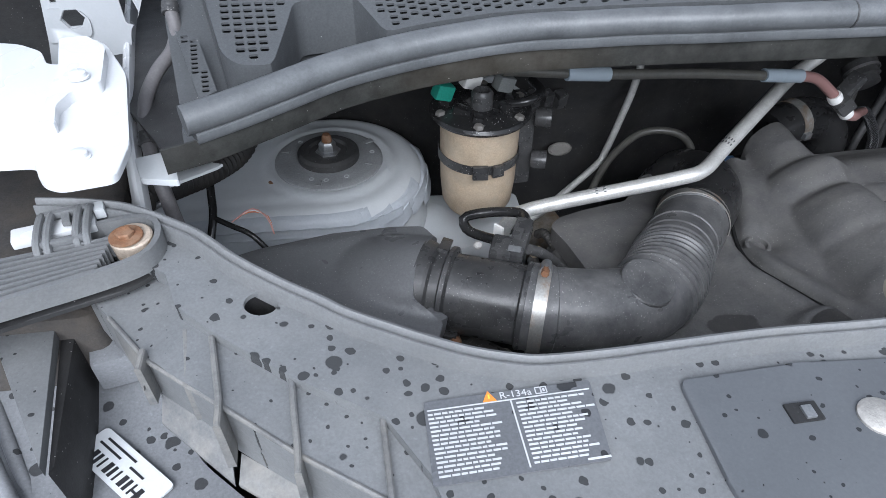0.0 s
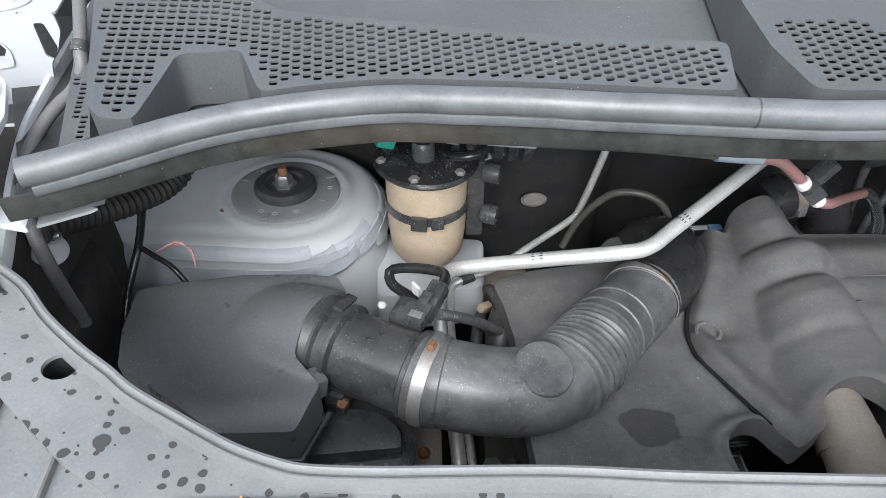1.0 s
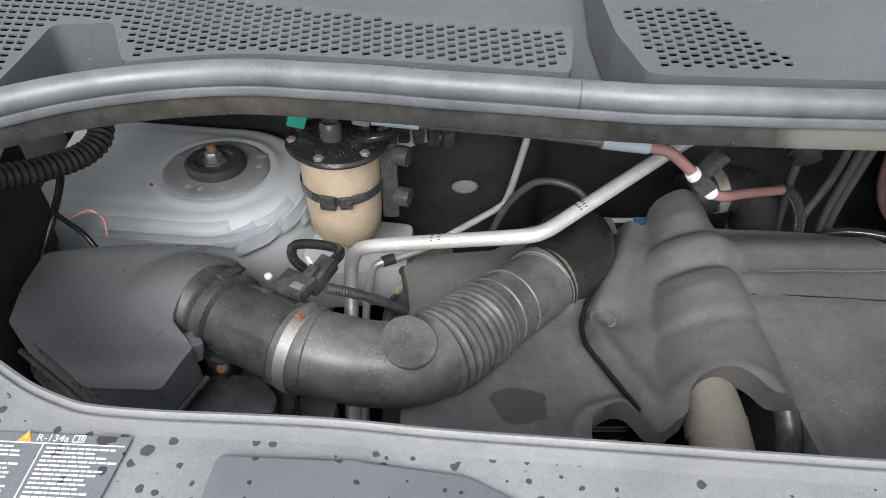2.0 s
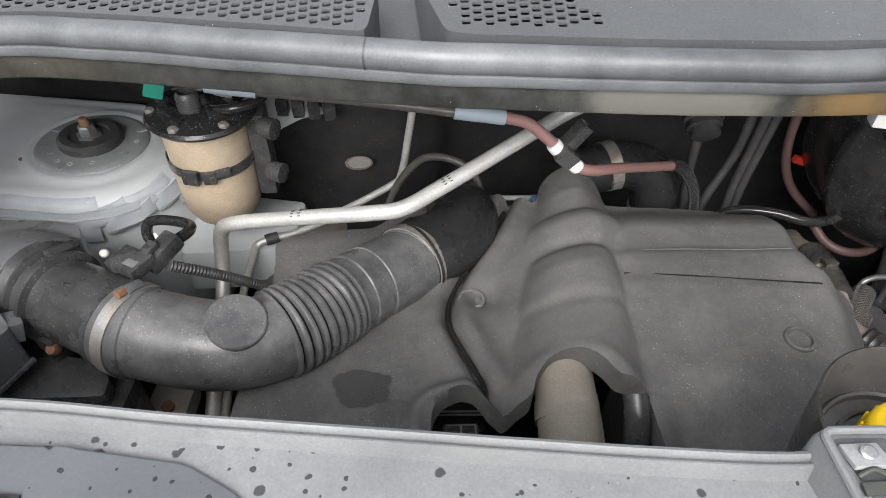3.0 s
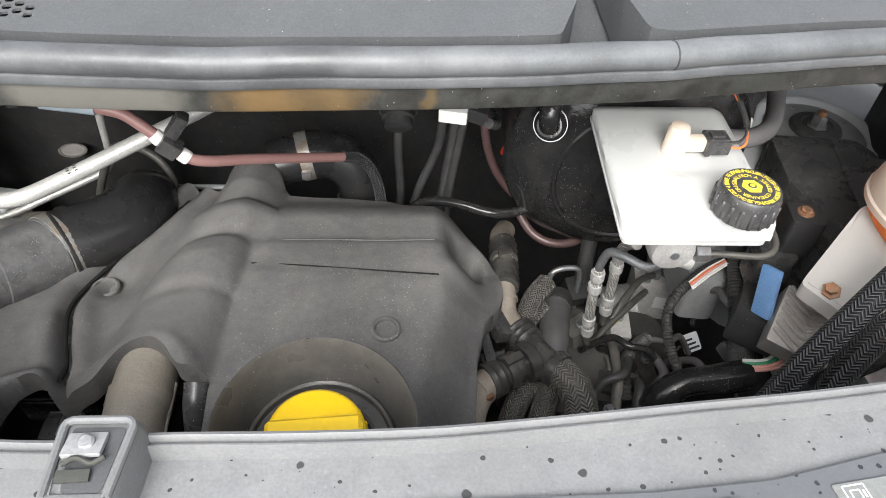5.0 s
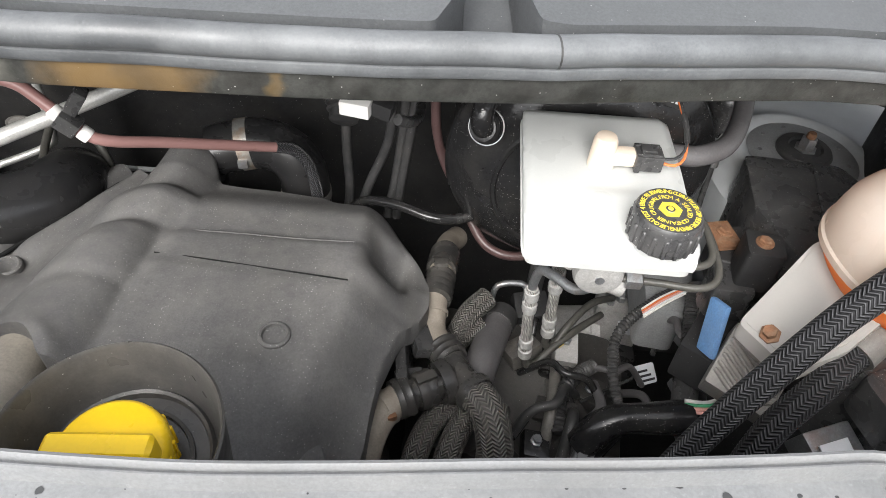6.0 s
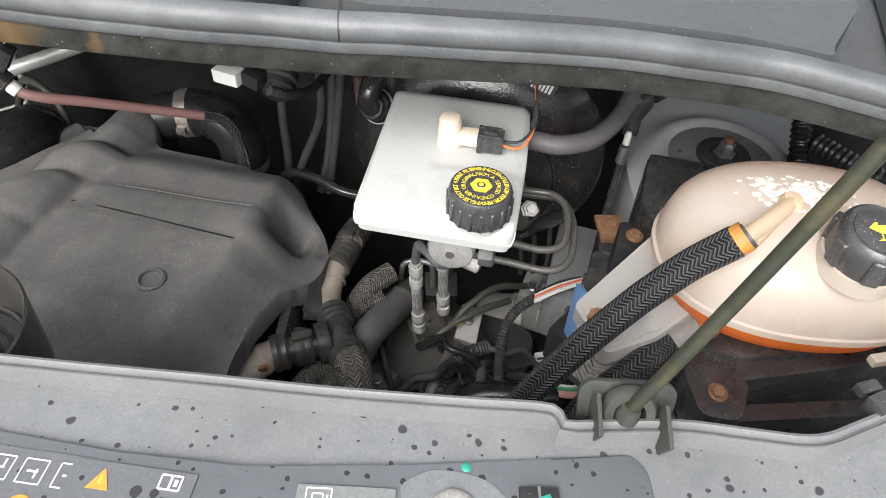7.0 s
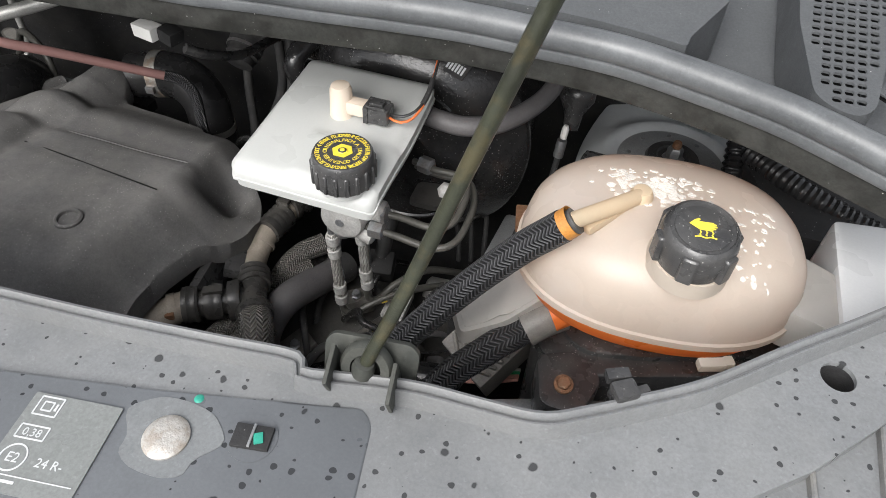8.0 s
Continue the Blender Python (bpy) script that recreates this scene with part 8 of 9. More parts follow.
part("hose", sweep([(-0.116, 0.505, 1.200), (-0.107, 0.521, 1.195), (-0.090, 0.550, 1.182), (-0.068, 0.583, 1.169), (-0.046, 0.622, 1.160), (-0.036, 0.655, 1.166), (-0.048, 0.70, 1.19), (-0.07, 0.74, 1.21)], lambda s, u: 0.0122 + 0.0013 * math.sin(s * 860), 22, 0.0012), M_CONDUIT, cl)
wl_ = thing("wiring_loom", (-0.082, 0.57, 1.05), "taped black wires in front of the strut tower", "wiring loom", "wiring")
part("loom", sweep([(-0.078, 0.622, 1.130), (-0.078, 0.606, 1.120), (-0.079, 0.583, 1.108), (-0.090, 0.550, 1.075), (-0.10, 0.52, 1.03)], 0.0040, 12), M_GLOSS, wl_)
part("branch", sweep([(-0.079, 0.584, 1.110), (-0.062, 0.573, 1.104), (-0.045, 0.562, 1.098), (-0.03, 0.55, 1.08)], 0.0029, 10), M_GLOSS, wl_)
for k, m in enumerate((M_WIRE_ORANGE, M_NATURAL, M_PINK)):
    part("wire", sweep([(-0.062, 0.577, 1.106), (-0.045 + 0.002 * k, 0.585, 1.110 + 0.002 * k), (-0.028, 0.580 - 0.002 * k, 1.106), (-0.024, 0.565, 1.092)], 0.0007, 6), m, wl_, "thin coloured wire")
dark_liner = setting("wing_liner_2", slab(rounded([(-0.20, 0.60), (-0.115, 0.60), (-0.105, 0.50), (-0.09, 0.40), (-0.20, 0.42)], 0.02, 4), 0.80, 1.12, 0.02), M_FELT, "black felt liner between wing and air box", "liner")

nudge(hinge, 0.010, 0.010)
# clip and ribbed tongue at the panel's corner
tongue = thing("lamp_mount", (-0.14, 0.345, 1.26), "grey ribbed plastic lamp mount with rusty bolt", "lamp mount")
out = rounded([(-0.30, 0.345), (-0.30, 0.285), (-0.165, 0.317), (-0.098, 0.336), (-0.080, 0.352), (-0.080, 0.375), (-0.098, 0.384), (-0.165, 0.372)], 0.012, 5)
# grey plastic web, coloured black for the shade between the ribs
part("web", slab(out, 1.2465, 1.2500, 0.001), M_DARK, tongue)
for k in range(8):
    y0, y1 = 0.291 + 0.0075 * k, 0.335 + 0.0042 * k
    part("rib", sweep([(-0.30, y0, 1.2685), (-0.20, (y0 * 0.55 + y1 * 0.45), 1.2695), (-0.114 + 0.001 * k, y1, 1.2700)], 1.0, 6, 0.01, smooth=False, shape=[(-0.0013, -0.0125), (-0.0010, 0.0), (0.0010, 0.0), (0.0013, -0.0125)]), M_PANEL_DRY, tongue)
part("rim", sweep([(-0.30, 0.286, 1.268), (-0.165, 0.319, 1.270), (-0.100, 0.337, 1.271), (-0.083, 0.352, 1.271), (-0.083, 0.374, 1.271), (-0.098, 0.382, 1.271), (-0.13, 0.378, 1.270)], 1.0, 8, shape=[(-0.0022, -0.0150), (-0.0018, 0.0), (0.0018, 0.0), (0.0022, -0.0150)]), M_PANEL_DRY, tongue)
part("washer", lathe([(0.012, -0.012), (0.0125, 0.001), (0.0115, 0.002), (0, 0.002)], (-0.097, 0.364, 1.2675), (-0.03, -0.05, 1), 28), M_WASHER, tongue, "pale rusty washer")
part("bolt", lathe([(0.0100, 0), (0.0098, 0.0012), (0.0060, 0.0018)], (-0.099, 0.362, 1.2705), (-0.03, -0.05, 1), 20), M_RUST, tongue, "rusty bolt flange")
part("bolt", lathe([(0.0056, 0), (0.0056, 0.0036), (0.0046, 0.0044), (0, 0.0042)], (-0.099, 0.362, 1.2710), (-0.03, -0.05, 1), 6), M_RUST, tongue, "rusty hexagon bolt")
lc = thing("lamp_clip", (-0.135, 0.37, 1.26), "grey plastic cage clip over a white tab", "clip")
part("tab", box((-0.145, 0.377, 1.277), (0.058, 0.018, 0.008), 0.002, (0, 0, 10)), M_WHITE, lc, "white painted tab")
part("tab", box((-0.114, 0.392, 1.281), (0.008, 0.012, 0.010), 0.002, (0, 0, 10)), M_PAINT, lc, "white painted tab")
for x, y in ((-0.149, 0.367), (-0.123, 0.373)):
    for dx in (-0.0035, 0.0035):
        part("side", sweep([(x + dx, y + 0.022, 1.276), (x + dx, y + 0.017, 1.287), (x + dx, y - 0.012, 1.283), (x + dx + 0.001, y - 0.024, 1.266)], 0.0030, 8, 0.003), M_PANEL_DRY, lc)
for y, z in ((0.388, 1.286), (0.357, 1.281)):
    part("bar", box((-0.1355, y, z), (0.030, 0.005, 0.006), 0.0015, (0, 0, 10)), M_PANEL_DRY, lc)
part("tongue", box((-0.135, 0.380, 1.285), (0.006, 0.014, 0.005), 0.0015, (0, 0, 10)), M_PANEL_DRY, lc)
part("back", box((-0.134, 0.366, 1.258), (0.050, 0.040, 0.010), 0.002, (0, 0, 10)), M_DARK, lc)

nudge(tongue, 0.004, 0.009)
nudge(lc, 0.003, 0.012, -0.002)
lc.scale = (0.8, 0.8, 0.8)
# ribbed trays at the panel's two lower corners


def wall(parent, name, pts, low, high, thick=0.0028):
    """An upright rib along a line in plan."""
    line = evenly([Vector((x, y, 0)) for x, y in pts], 0.008)
    bm = bmesh.new()
    rings = []
    for i, p in enumerate(line):
        q = line[min(i + 1, len(line) - 1)] - line[max(i - 1, 0)]
        nrm = Vector((-q.y, q.x, 0)).normalized() * thick / 2
        z = panel_z(p.x, p.y)
        rings.append([bm.verts.new(p + nrm * 1.3 + Vector((0, 0, z + low))), bm.verts.new(p + nrm + Vector((0, 0, z + high - 0.001))), bm.verts.new(p + nrm * 0.5 + Vector((0, 0, z + high))),
                      bm.verts.new(p - nrm * 0.5 + Vector((0, 0, z + high))), bm.verts.new(p - nrm + Vector((0, 0, z + high - 0.001))), bm.verts.new(p - nrm * 1.3 + Vector((0, 0, z + low)))])
    for a, b in zip(rings, rings[1:]):
        for k in range(6):
            bm.faces.new((a[k], a[(k + 1) % 6], b[(k + 1) % 6], b[k]))
    bm.faces.new(rings[0])
    bm.faces.new(rings[-1])
    return part(name, bm, M_RIB, parent)


def facet(parent, name, corners, thick=0.003):
    """A flat moulded web; corners: x, y and depth below the panel's top."""
    pts = [(x, y, panel_z(x, y) + d) for x, y, d in corners]
    bm = bmesh.new()
    top = [bm.verts.new(c) for c in pts]
    low = [bm.verts.new((x, y, z - thick)) for x, y, z in pts]
    bm.faces.new(top)
    bm.faces.new(low[::-1])
    m = len(top)
    for k in range(m):
        bm.faces.new((top[k], low[k], low[(k + 1) % m], top[(k + 1) % m]))
    bmesh.ops.triangulate(bm, faces=bm.faces[:])
    return part(name, bm, M_RIB, parent)


def panel_tray(label, flip):
    """Stepped corner of the carrier panel: a floor, cross ribs and sloping pockets."""
    ox = -0.05 if not flip else 1.499
    tray = thing("panel_tray", (ox, 0.27, 1.20), label, "panel tray")

    def at(x, y, *rest):
        return (1.449 - x, y + 0.004, *rest) if flip else (x, y, *rest)

    line = [at(*p) for p in ((-0.128, 0.362), (-0.109, 0.329), (-0.086, 0.290), (-0.045, 0.244), (-0.009, 0.207), (0.029, 0.174), (0.060, 0.145), (0.070, 0.14), (0.058, 0.185), (0.040, 0.223), (-0.004, 0.256), (-0.041, 0.294), (-0.062, 0.318), (-0.064, 0.352), (-0.102, 0.394))]
    fall = (lambda x: ease(1.499, 1.549, x)) if flip else (lambda x: ease(-0.05, -0.10, x))
    part("floor", sheet(line, lambda x, y: panel_z(x, y) - 0.0085 - 0.010 * fall(x), 0.008, skirt=0.045), M_PANEL, tray, sharp=30)
    for c in (((-0.086, 0.290, -0.050), (-0.049, 0.2485, -0.046), (-0.0495, 0.228, -0.062), (-0.088, 0.276, -0.060)),
              ((-0.0445, 0.2435, -0.055), (-0.012, 0.210, -0.050), (-0.0125, 0.1945, -0.062), (-0.0475, 0.2275, -0.062)),
              ((-0.0085, 0.2065, -0.055), (0.0275, 0.1755, -0.048), (0.0275, 0.1605, -0.060), (-0.0105, 0.1935, -0.062)),
              ((0.031, 0.1725, -0.055), (0.060, 0.145, -0.048), (0.061, 0.125, -0.060), (0.0305, 0.1575, -0.062))):
        facet(tray, "pocket", [at(*p) for p in c])
    facet(tray, "side_face", [at(*p) for p in ((-0.109, 0.329, -0.018), (-0.087, 0.291, -0.021), (-0.089, 0.277, -0.026), (-0.099, 0.304, -0.035), (-0.1075, 0.323, -0.035))])
    for pts in (((-0.0655, 0.306), (-0.0635, 0.264)), ((-0.050, 0.292), (-0.0485, 0.272), (-0.0465, 0.246), (-0.0475, 0.229)), ((-0.010, 0.254), (-0.0105, 0.230), (-0.0105, 0.207), (-0.0115, 0.195)), ((0.033, 0.220), (0.0315, 0.20), (0.0295, 0.175), (0.029, 0.160)), ((-0.087, 0.294), (-0.0885, 0.279))):
        wall(tray, "rib", [at(*p) for p in pts], -0.045, -0.003 if pts[0][0] > -0.06 else -0.0105, 0.0034)
    # pale worn edge along the diagonal
    edge_line = [at(*p) for p in ((-0.109, 0.329), (-0.086, 0.290), (-0.045, 0.244), (-0.009, 0.207), (0.029, 0.174), (0.058, 0.147))]
    part("worn_edge", sweep([(x, y, panel_z(x, y) - 0.0090 - 0.010 * fall(x)) for x, y in edge_line], 0.0016, 8, 0.005, smooth=False), M_RIB, tray)
    return tray


panel_tray("grey ribbed plastic tray at the panel corner with drops", False)
panel_tray("grey ribbed plastic tray at the far panel corner", True)

# headlamp unit below the corner
lamp = thing("headlamp", (-0.15, 0.28, 1.05), "grey headlamp housing with white sticker and drops", "headlamp")
part("housing", sheet(rounded([(-0.32, 0.46), (-0.145, 0.445), (-0.10, 0.36), (-0.085, 0.29), (-0.03, 0.22), (0.05, 0.12), (-0.02, 0.02), (-0.20, 0.16), (-0.33, 0.33)], 0.02, 4), lambda x, y: 1.135 + 0.02 * ease(0.30, 0.42, y) , 0.015, skirt=0.08), M_LAMP, lamp)
part("fin", slab([(-0.198, 0.382), (-0.158, 0.397), (-0.147, 0.256)], 1.196, 1.205, 0.0006), M_PANEL, lamp, "flat pale grey fin")
# thin dark slab painted in as the shaded side of the fin
part("web", slab([(-0.1575, 0.393), (-0.1475, 0.387), (-0.1440, 0.262), (-0.1465, 0.258)], 1.10, 1.195, 0.001), M_DARK, lamp)
part("wire_block", box((-0.128, 0.375, 1.165), (0.034, 0.05, 0.03), 0.004, (0, 0, 8)), M_LAMP, lamp)
for k in range(3):
    part("tooth", box((-0.137 + 0.009 * k, 0.392, 1.186), (0.005, 0.022, 0.016), 0.002, (0, 0, 8)), M_PANEL_DRY, lamp)
sticker_at = pose(-0.1265, 0.288, 1.1395, 0, 0, -52)
part("sticker", shift(slab(rounded([(-0.036, -0.0125), (0.036, -0.0125), (0.036, 0.0125), (-0.036, 0.0125)], 0.004, 3), -0.001, 0.0008), sticker_at), M_STICKER, lamp, "white printed sticker with rounded corners")
for k in range(11):
    w = 0.0015 + 0.001 * ((k * 5) % 3)
    part("print", shift(slab([(-0.030 + 0.0052 * k, -0.0095), (-0.030 + 0.0052 * k + w, -0.0095), (-0.030 + 0.0052 * k + w, -0.0015), (-0.030 + 0.0052 * k, -0.0015)], 0.0008, 0.0012), sticker_at), M_BLACK_INK, lamp)
for x, y, w in ((-0.018, 0.003, 0.022), (0.010, 0.003, 0.014), (-0.012, 0.0075, 0.03), (0.022, -0.006, 0.008)):
    part("print", shift(slab([(x - w / 2, y - 0.0008), (x + w / 2, y - 0.0008), (x + w / 2, y + 0.0008), (x - w / 2, y + 0.0008)], 0.0008, 0.0012), sticker_at), M_BLACK_INK, lamp)
for k in range(3):
    part("lens_edge", sweep([(-0.245 + 0.010 * k, 0.42, 1.165 - 0.012 * k), (-0.222 + 0.010 * k, 0.36, 1.155 - 0.012 * k), (-0.198 + 0.010 * k, 0.30, 1.145 - 0.012 * k), (-0.166 + 0.010 * k, 0.24, 1.135 - 0.012 * k), (-0.11 + 0.01 * k, 0.17, 1.12 - 0.012 * k)], 0.0045, 10), M_LAMP, lamp)

# ---- labels, plates and fittings on the front panel ----


def on_panel(x, y, turn=0, lift=0.0):
    return pose(x, y, panel_z(x, y) + lift, 0, 0, turn)


def bar(parent, m, x, y, w, h, material, name="print", label="", z0=0.0, z1=0.0003):
    return part(name, shift(slab([(x - w / 2, y - h / 2), (x + w / 2, y - h / 2), (x + w / 2, y + h / 2), (x - w / 2, y + h / 2)], z0, z1), m), material, parent, label)


def frame_icon(parent, m, x, y, w, h, material, t=0.0008):
    for a, b, c, d in ((x, y + h / 2, w, t), (x, y - h / 2, w, t), (x - w / 2, y, t, h), (x + w / 2, y, t, h)):
        bar(parent, m, a, b, c, d, material)


def warning_triangle(parent, m, x, y, s):
    part("warning_sign", shift(slab([(x - s * 0.6, y - s * 0.5), (x + s * 0.6, y - s * 0.5), (x, y + s * 0.6)], 0, 0.0004), m), M_ORANGE_INK, parent, "orange warning triangle")
    bar(parent, m, x, y - 0.02 * s, s * 0.12, s * 0.4, M_YELLOW_INK, z0=0.0004, z1=0.0006)


def book(parent, m, x, y, s):
    frame_icon(parent, m, x - s * 0.27, y, s * 0.5, s * 0.7, M_WHITE_INK, s * 0.10)
    frame_icon(parent, m, x + s * 0.27, y, s * 0.5, s * 0.7, M_WHITE_INK, s * 0.10)
    bar(parent, m, x + s * 0.27, y, s * 0.2, s * 0.35, M_WHITE_INK)


# refrigerant label
lab = thing("refrigerant_label", (0.094, 0.198, panel_z(0.094, 0.198)), "dark film label with white multilingual text", "label")
m = on_panel(0.0945, 0.1965, -4, 0.0018)
part("film", shift(slab(rounded([(-0.046, -0.0255), (0.043, -0.0255), (0.0475, 0.0245), (-0.0435, 0.0245)], 0.002, 2), -0.001, 0.0), m), M_GREY_FILM, lab)
bar(lab, m, 0.0015, 0.0185, 0.088, 0.0007, M_WHITE_INK)
bar(lab, m, 0.002, -0.0025, 0.0008, 0.041, M_WHITE_INK)
warning_triangle(lab, m, -0.009, 0.0222, 0.0062)
part("heading", writing("R-134a", 0.0062, m @ pose(0.0055, 0.0218, 0, 0, 0, 0), 0.0002), M_WHITE_INK, lab, "white heading")
book(lab, m, 0.0195, 0.0220, 0.0058)
rnd = random.Random(4)
for col, x0 in ((0, -0.0425), (1, 0.0045)):
    for k in range(15):
        w = 0.024 + 0.013 * rnd.random()
        y = 0.0158 - 0.00262 * k
        x = x0
        while x < x0 + w:
            word = 0.0022 + 0.0035 * rnd.random()
            bar(lab, m, x + word / 2, y, word, 0.0011, M_WHITE_INK)
            x += word + 0.0007
bar(lab, m, 0.037, -0.0235, 0.012, 0.0012, M_WHITE_INK)

nudge(lab, 0.0025, -0.0005)
# raised plates
plate1 = thing("latch_plate", (0.27, 0.15, panel_z(0.27, 0.15)), "dark plastic plate with water drops on the panel", "plate")
zz = panel_z(0.27, 0.15)
part("plate", slab(rounded([(0.190, 0.208), (0.183, 0.142), (0.190, 0.05), (0.40, 0.05), (0.385, 0.13), (0.352, 0.176), (0.323, 0.193), (0.262, 0.203)], 0.006, 4), zz - 0.004, zz + 0.0035, 0.0015), M_PAD, plate1)
part("square_socket", box((0.243, 0.172, zz + 0.003), (0.018, 0.012, 0.004), 0.001, (0, 0, -5)), M_DARK, plate1)
part("socket_clip", box((0.2445, 0.171, zz + 0.0052), (0.006, 0.008, 0.003), 0.001, (0, 0, -5)), M_STEEL, plate1)
part("rivet", lathe([(0.012, 0), (0.012, 0.002), (0.009, 0.004), (0, 0.005)], (0.281, 0.160, zz + 0.003), (0, 0, 1), 24), M_RIVET, plate1, "worn round metal rivet")
nudge(plate1, 0.004, -0.003)
plate2 = thing("latch_plate", (0.95, 0.12, panel_z(0.95, 0.12)), "dark plastic plate with pictogram labels and rivets", "plate")
zz = panel_z(0.95, 0.12)
part("plate", slab(rounded([(0.60, 0.02), (0.60, 0.115), (0.66, 0.138), (0.80, 0.146), (0.955, 0.149), (1.025, 0.155), (1.115, 0.174), (1.180, 0.190), (1.229, 0.203), (1.238, 0.195), (1.246, 0.15), (1.25, 0.02)], 0.005, 4), zz - 0.004, zz + 0.0035, 0.0015), M_PAD, plate2)
ztop = zz + 0.0036
part("halo", slab([(1.137 + (0.026 + 0.004 * math.sin(3 * a) + 0.002 * math.sin(7 * a)) * math.cos(a), 0.153 + (0.024 + 0.003 * math.cos(2 * a)) * math.sin(a)) for a in np.linspace(0, 2 * math.pi, 40)[:-1]], ztop - 0.001, ztop + 0.0003), M_DRIED, plate2, "dried pale water ring")
part("rivet", lathe([(0.0125, 0), (0.0125, 0.0015), (0.010, 0.0035), (0.004, 0.0045), (0, 0.0045)], (1.137, 0.152, ztop), (0, 0, 1), 28), M_RIVET, plate2, "worn round metal rivet")
part("ring", lathe([(0.0135, 0), (0.0135, 0.0006), (0.0, 0.0006)], (1.180, 0.167, ztop - 0.0003), (0, 0, 1), 28), M_PAD, plate2)
m2 = pose(1.180, 0.167, ztop, 0, 0, 10)
part("square_socket", shift(box((0, 0, 0.001), (0.021, 0.013, 0.003), 0.0008), m2), M_DARK, plate2, "black square socket")
part("socket_bar", shift(box((0, 0, 0.003), (0.0015, 0.013, 0.001), 0.0003), m2), M_STEEL, plate2)
part("socket_clip", shift(box((0.004, -0.001, 0.003), (0.005, 0.006, 0.001), 0.0003, (0, 0, 20)), m2), M_GREEN, plate2, "green clip")
part("green_drop", lathe([(0.0028, 0), (0.002, 0.0006), (0, 0.0008)], (1.140, 0.1775, ztop), (0, 0, 1), 14), M_GREEN, plate2, "small green paint spot")
film = thing("lamp_label", (1.083, 0.13, ztop), "grey film label with lamp pictogram and numbers", "label")
m = pose(1.0825, 0.1315, ztop + 0.0010, 0, 0, 8)
part("film", shift(slab(rounded([(-0.026, -0.030), (0.026, -0.030), (0.0255, 0.0235), (-0.0255, 0.0235)], 0.001, 2), -0.0010, 0.0), m), M_GREY_LABEL, film)
frame_icon(film, m, -0.014, 0.0165, 0.013, 0.0105, M_WHITE_INK)
frame_icon(film, m, -0.0145, 0.0165, 0.0055, 0.005, M_WHITE_INK)
bar(film, m, -0.0095, 0.0165, 0.0012, 0.004, M_WHITE_INK)
frame_icon(film, m, -0.0135, 0.0015, 0.016, 0.0072, M_WHITE_INK)
part("number", writing("0,38", 0.0062, m @ pose(-0.0135, 0.0012, 0), 0.0002), M_WHITE_INK, film)
ring = lathe([(0.0066, 0), (0.0074, 0), (0.0074, 0.0003), (0.0066, 0.0003), (0.0066, 0)], (0, 0, 0), (0, 0, 1), 32)
part("approval_ring", shift(ring, m @ Matrix.Translation((-0.015, -0.0125, 0))), M_WHITE_INK, film)
part("number", writing("E2", 0.0072, m @ pose(-0.015, -0.0127, 0), 0.0002), M_WHITE_INK, film)
part("number", writing("24 R-", 0.0068, m @ pose(0.0055, -0.0130, 0), 0.0002), M_WHITE_INK, film)
bar(film, m, 0.0, -0.0215, 0.046, 0.0005, M_WHITE_INK)
bar(film, m, -0.014, -0.0245, 0.016, 0.0014, M_WHITE_INK)
warn = thing("warning_label", (0.965, 0.115, ztop), "dark film label with warning triangle and red cross", "label")
m = pose(0.965, 0.108, ztop + 0.0008, 0, 0, 3)
part("film", shift(slab(rounded([(-0.026, -0.048), (0.040, -0.048), (0.040, 0.036), (-0.026, 0.036)], 0.001, 2), -0.0008, 0.0), m), M_GREY_FILM, warn)
warning_triangle(warn, m, -0.008, 0.0265, 0.010)
book(warn, m, 0.0275, 0.0300, 0.0105)
part("cross_bar", shift(slab([(-0.026, -0.014), (-0.0225, -0.016), (0.012, 0.001), (0.010, 0.0035)], 0, 0.0003), m), M_ORANGE_INK, warn, "orange cross")
part("cross_bar", shift(slab([(-0.019, 0.010), (-0.015, 0.012), (0.006, -0.020), (0.002, -0.022)], 0.0003, 0.0006), m), M_ORANGE_INK, warn, "orange cross")
for x, y, w in ((-0.010, -0.006, 0.012), (-0.014, -0.018, 0.010), (-0.004, 0.006, 0.010), (0.002, -0.030, 0.016)):
    bar(warn, m, x, y, w, 0.0012, M_WHITE_INK)
icons = thing("service_label", (0.918, 0.11, ztop), "row of white outlined service pictograms", "label")
m = pose(0.905, 0.1125, ztop + 0.0004, 0, 0, 3)
part("film", shift(slab(rounded([(-0.030, -0.020), (0.031, -0.020), (0.031, 0.028), (-0.030, 0.028)], 0.001, 2), -0.0008, 0.0), m), M_GREY_FILM, icons)
for k, x in enumerate((-0.018, 0.0, 0.019)):
    frame_icon(icons, m, x, 0.017, 0.0125, 0.0125, M_WHITE_INK)
    bar(icons, m, x, 0.017, 0.006, 0.0012, M_WHITE_INK)
    bar(icons, m, x + 0.002, 0.019 - 0.003 * k, 0.0012, 0.005, M_WHITE_INK)
part("warning_disc", shift(lathe([(0.0070, 0), (0.0070, 0.0003), (0, 0.0003)], (0, 0, 0), (0, 0, 1), 28), m @ Matrix.Translation((0.002, -0.002, 0))), M_ORANGE_INK, icons, "orange round warning sign")

for ob, x, y in ((plate2, -0.012, 0.011), (film, -0.011, 0.011), (warn, -0.012, 0.0105), (icons, 0.003, 0.0125)):
    nudge(ob, x, y)
# bonnet catch bracket on the upstand
catch = thing("bonnet_catch", (0.643, 0.17, 1.235), "grey plastic catch bracket with a metal plate", "bracket")
bm = bmesh.new()
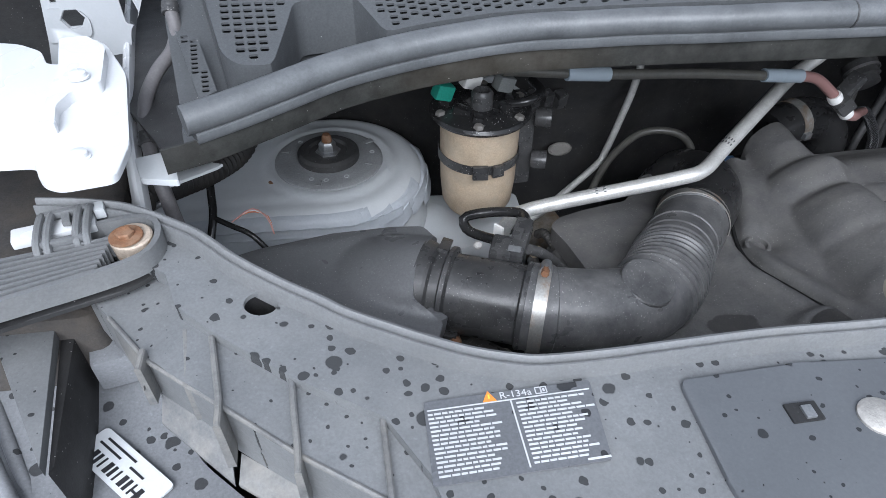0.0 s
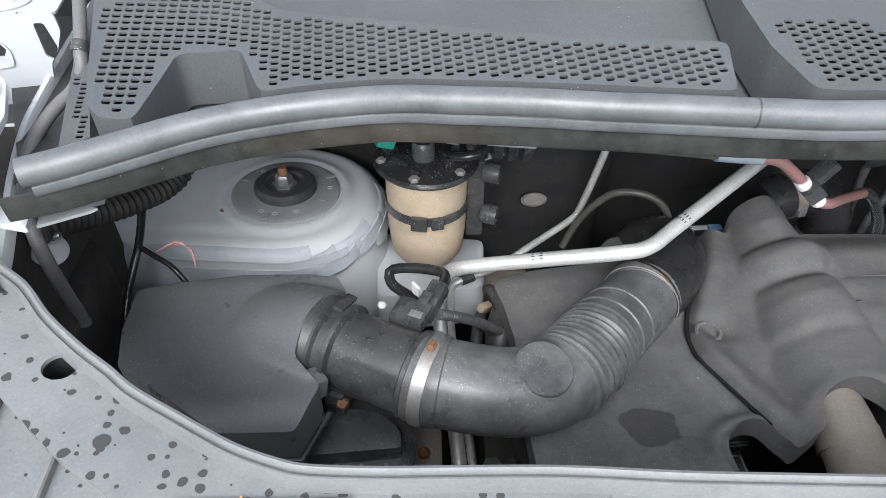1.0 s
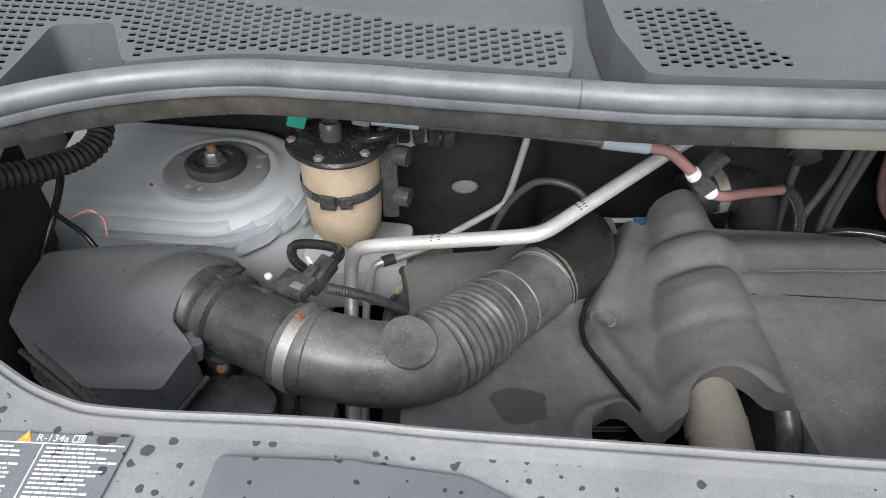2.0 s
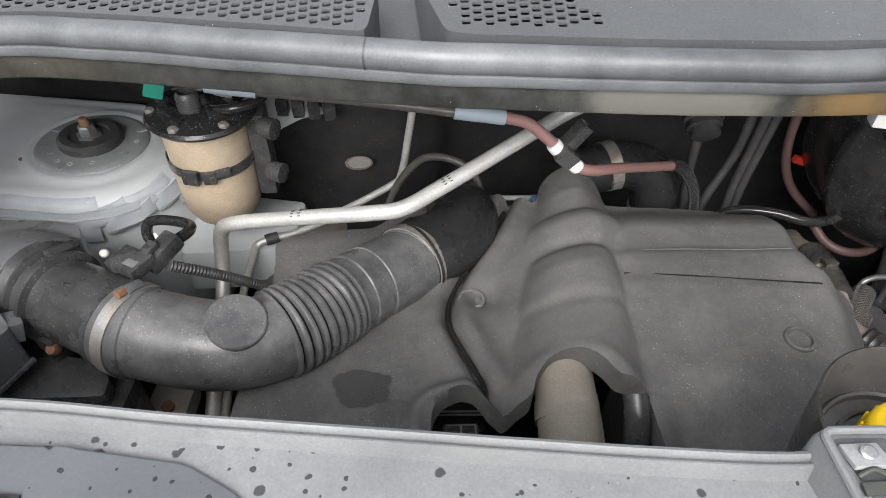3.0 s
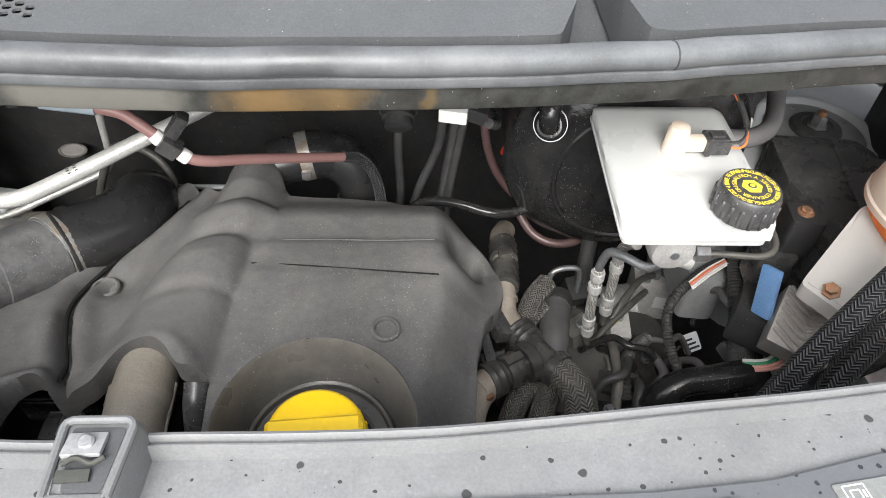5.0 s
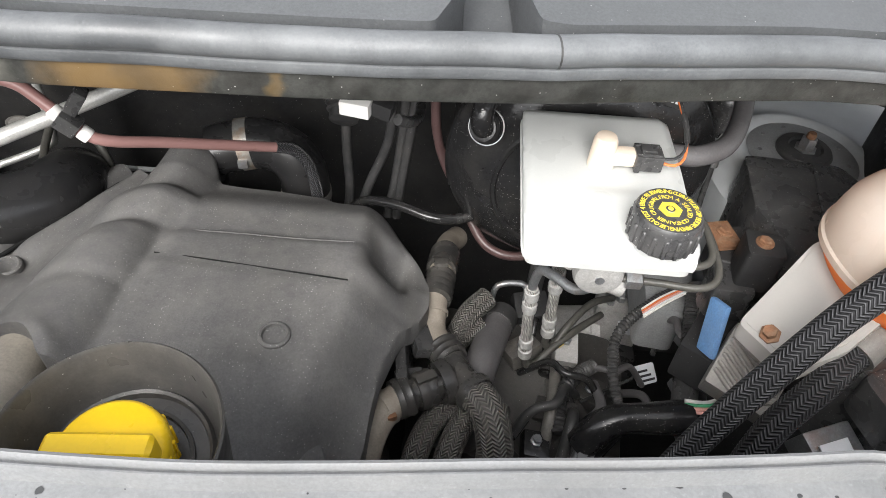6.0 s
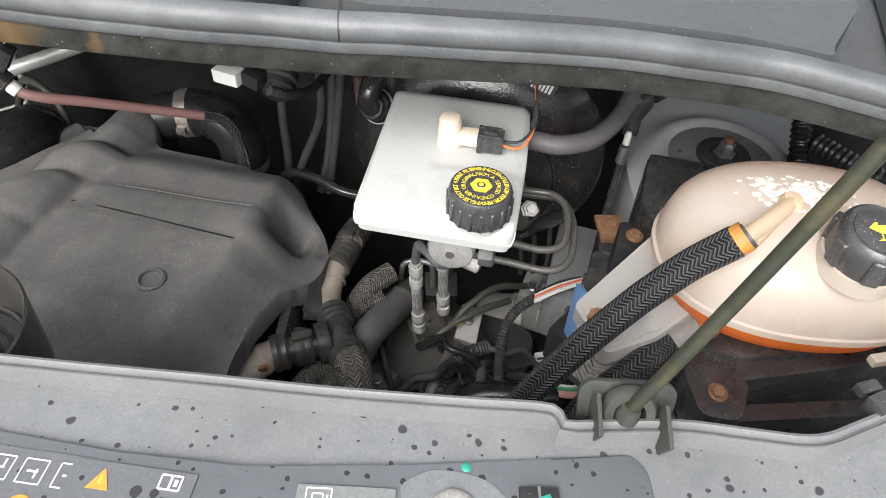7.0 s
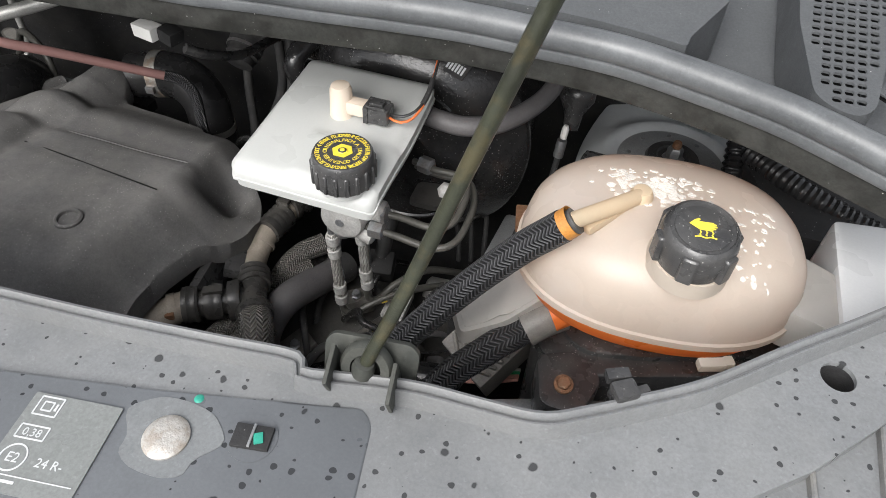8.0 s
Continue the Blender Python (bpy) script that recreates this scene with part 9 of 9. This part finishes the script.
part("body", slab(rounded([(0.624, 0.193), (0.664, 0.193), (0.661, 0.143), (0.631, 0.143)], 0.005, 4), 1.236, 1.268, 0.005), M_PANEL_DRY, catch)
part("recess", slab(rounded([(0.631, 0.187), (0.658, 0.187), (0.655, 0.152), (0.636, 0.152)], 0.003, 3), 1.262, 1.2684, 0.0006), M_COWL, catch, "dark recess")
part("rim", sweep([(0.6285, 0.150, 1.2685), (0.6270, 0.1885, 1.2695), (0.6310, 0.1905, 1.2697), (0.6580, 0.1905, 1.2697), (0.6615, 0.1880, 1.2695), (0.6580, 0.150, 1.2685)], 0.0022, 8, 0.003, smooth=False), M_PANEL_DRY, catch, "raised pale rim")
part("front_lip", box((0.6435, 0.1485, 1.2670), (0.028, 0.006, 0.005), 0.0015), M_PANEL_DRY, catch)
part("plate", box((0.6410, 0.176, 1.2705), (0.019, 0.014, 0.003), 0.001, (-14, 0, 2)), M_PLATE, catch, "worn metal plate")
part("spring", sweep([(0.633, 0.166, 1.270), (0.640, 0.168, 1.273), (0.647, 0.166, 1.271), (0.653, 0.169, 1.272)], 0.0013, 8, 0.002), M_BRACKET, catch)
part("tongue", box((0.6400, 0.160, 1.2700), (0.016, 0.006, 0.002), 0.0006, (10, 0, 3)), M_BRACKET, catch)
part("screw", lathe([(0.0042, 0), (0.0042, 0.002), (0.003, 0.003), (0, 0.003)], (0.642, 0.177, 1.2712), (0, -0.2, 1), 14), M_STEEL, catch)
nudge(catch, 0.011, -0.001)
# green paint marks on the panel
for x, y in ((0.539, 0.160),):
    dab = thing("paint_mark", (x, y, panel_z(x, y)), "small green paint mark on the panel", "paint mark")
    part("dab", shift(slab(rounded([(-0.0022, -0.005), (0.0025, -0.005), (0.0015, 0.004), (-0.0005, 0.006)], 0.001, 3), -0.0005, 0.0004), on_panel(x, y)), M_GREEN, dab)

# writing on the brake cap: rings of small words round a hexagon
zc = 1.2055 + 0.0279
ring_words = (("WARNING CLEAN FILLER CAP BEFORE REMOVING USE ONLY DOT 4 BRAKE FLUID", 0.0206, 0.0056), ("FROM A SEALED CONTAINER ORIGINAL", 0.0142, 0.0052))
for words, r, size in ring_words:
    n = len(words)
    for k, ch in enumerate(words):
        if ch == " ":
            continue
        a = math.pi * 0.62 - 2 * math.pi * k / n
        part("letter", writing(ch.upper(), size, pose(BX + r * math.cos(a), BY + r * math.sin(a), zc, 0, 0, math.degrees(a) - 90), 0.0001), M_YELLOW_INK, bcap)
part("cap_symbol", lathe([(0.0088, 0), (0.0092, 0.0003), (0.0046, 0.0003), (0.0041, 0.0009), (0, 0.0009)], (BX, BY, zc), (0, 0, 1), 6), M_YELLOW_INK, bcap, "yellow hexagon mark")
part("cap_dot", lathe([(0.0036, 0), (0.0030, 0.0004), (0, 0.0004)], (BX, BY, zc + 0.0009), (0, 0, 1), 20), M_BLACK, bcap)
part("cap_dot", lathe([(0.0022, 0), (0.0018, 0.0004), (0, 0.0004)], (BX, BY, zc + 0.0013), (0, 0, 1), 20), M_YELLOW_INK, bcap)
# yellow heat symbol on the coolant cap
m = pose(1.387, 0.3908, 1.2717, 6.8, 0, 8) @ Matrix.Scale(0.9, 4)
part("symbol", shift(slab([(-0.0105, 0.0018), (-0.0060, 0.0060), (-0.0030, 0.0075), (-0.0018, 0.0066), (-0.0036, 0.0046), (0.0075, 0.0046), (0.0080, 0.0036), (0.0095, 0.0033), (0.0095, 0.0023), (0.0045, 0.0020), (0.0100, 0.0014), (0.0100, 0.0004), (0.0045, 0.0002), (0.0090, -0.0006), (0.0088, -0.0016), (0.0035, -0.0014), (0.0070, -0.0025), (0.0066, -0.0034), (-0.0030, -0.0030)], 0, 0.0004), m), M_YELLOW_INK, tcap, "yellow hot-surface hand symbol")
for x in (-0.003, 0.0015, 0.006):
    part("symbol", shift(sweep([(x, -0.0042, 0.0002), (x + 0.001, -0.0056, 0.0002), (x - 0.0005, -0.0070, 0.0002), (x + 0.0005, -0.0084, 0.0002)], 0.0005, 6, 0.0012), m), M_YELLOW_INK, tcap)
part("symbol", shift(sweep([(-0.007, -0.0100, 0.0002), (-0.003, -0.0092, 0.0002), (0.001, -0.0102, 0.0002), (0.005, -0.0092, 0.0002), (0.009, -0.0100, 0.0002)], 0.0005, 6, 0.0012), m), M_YELLOW_INK, tcap)
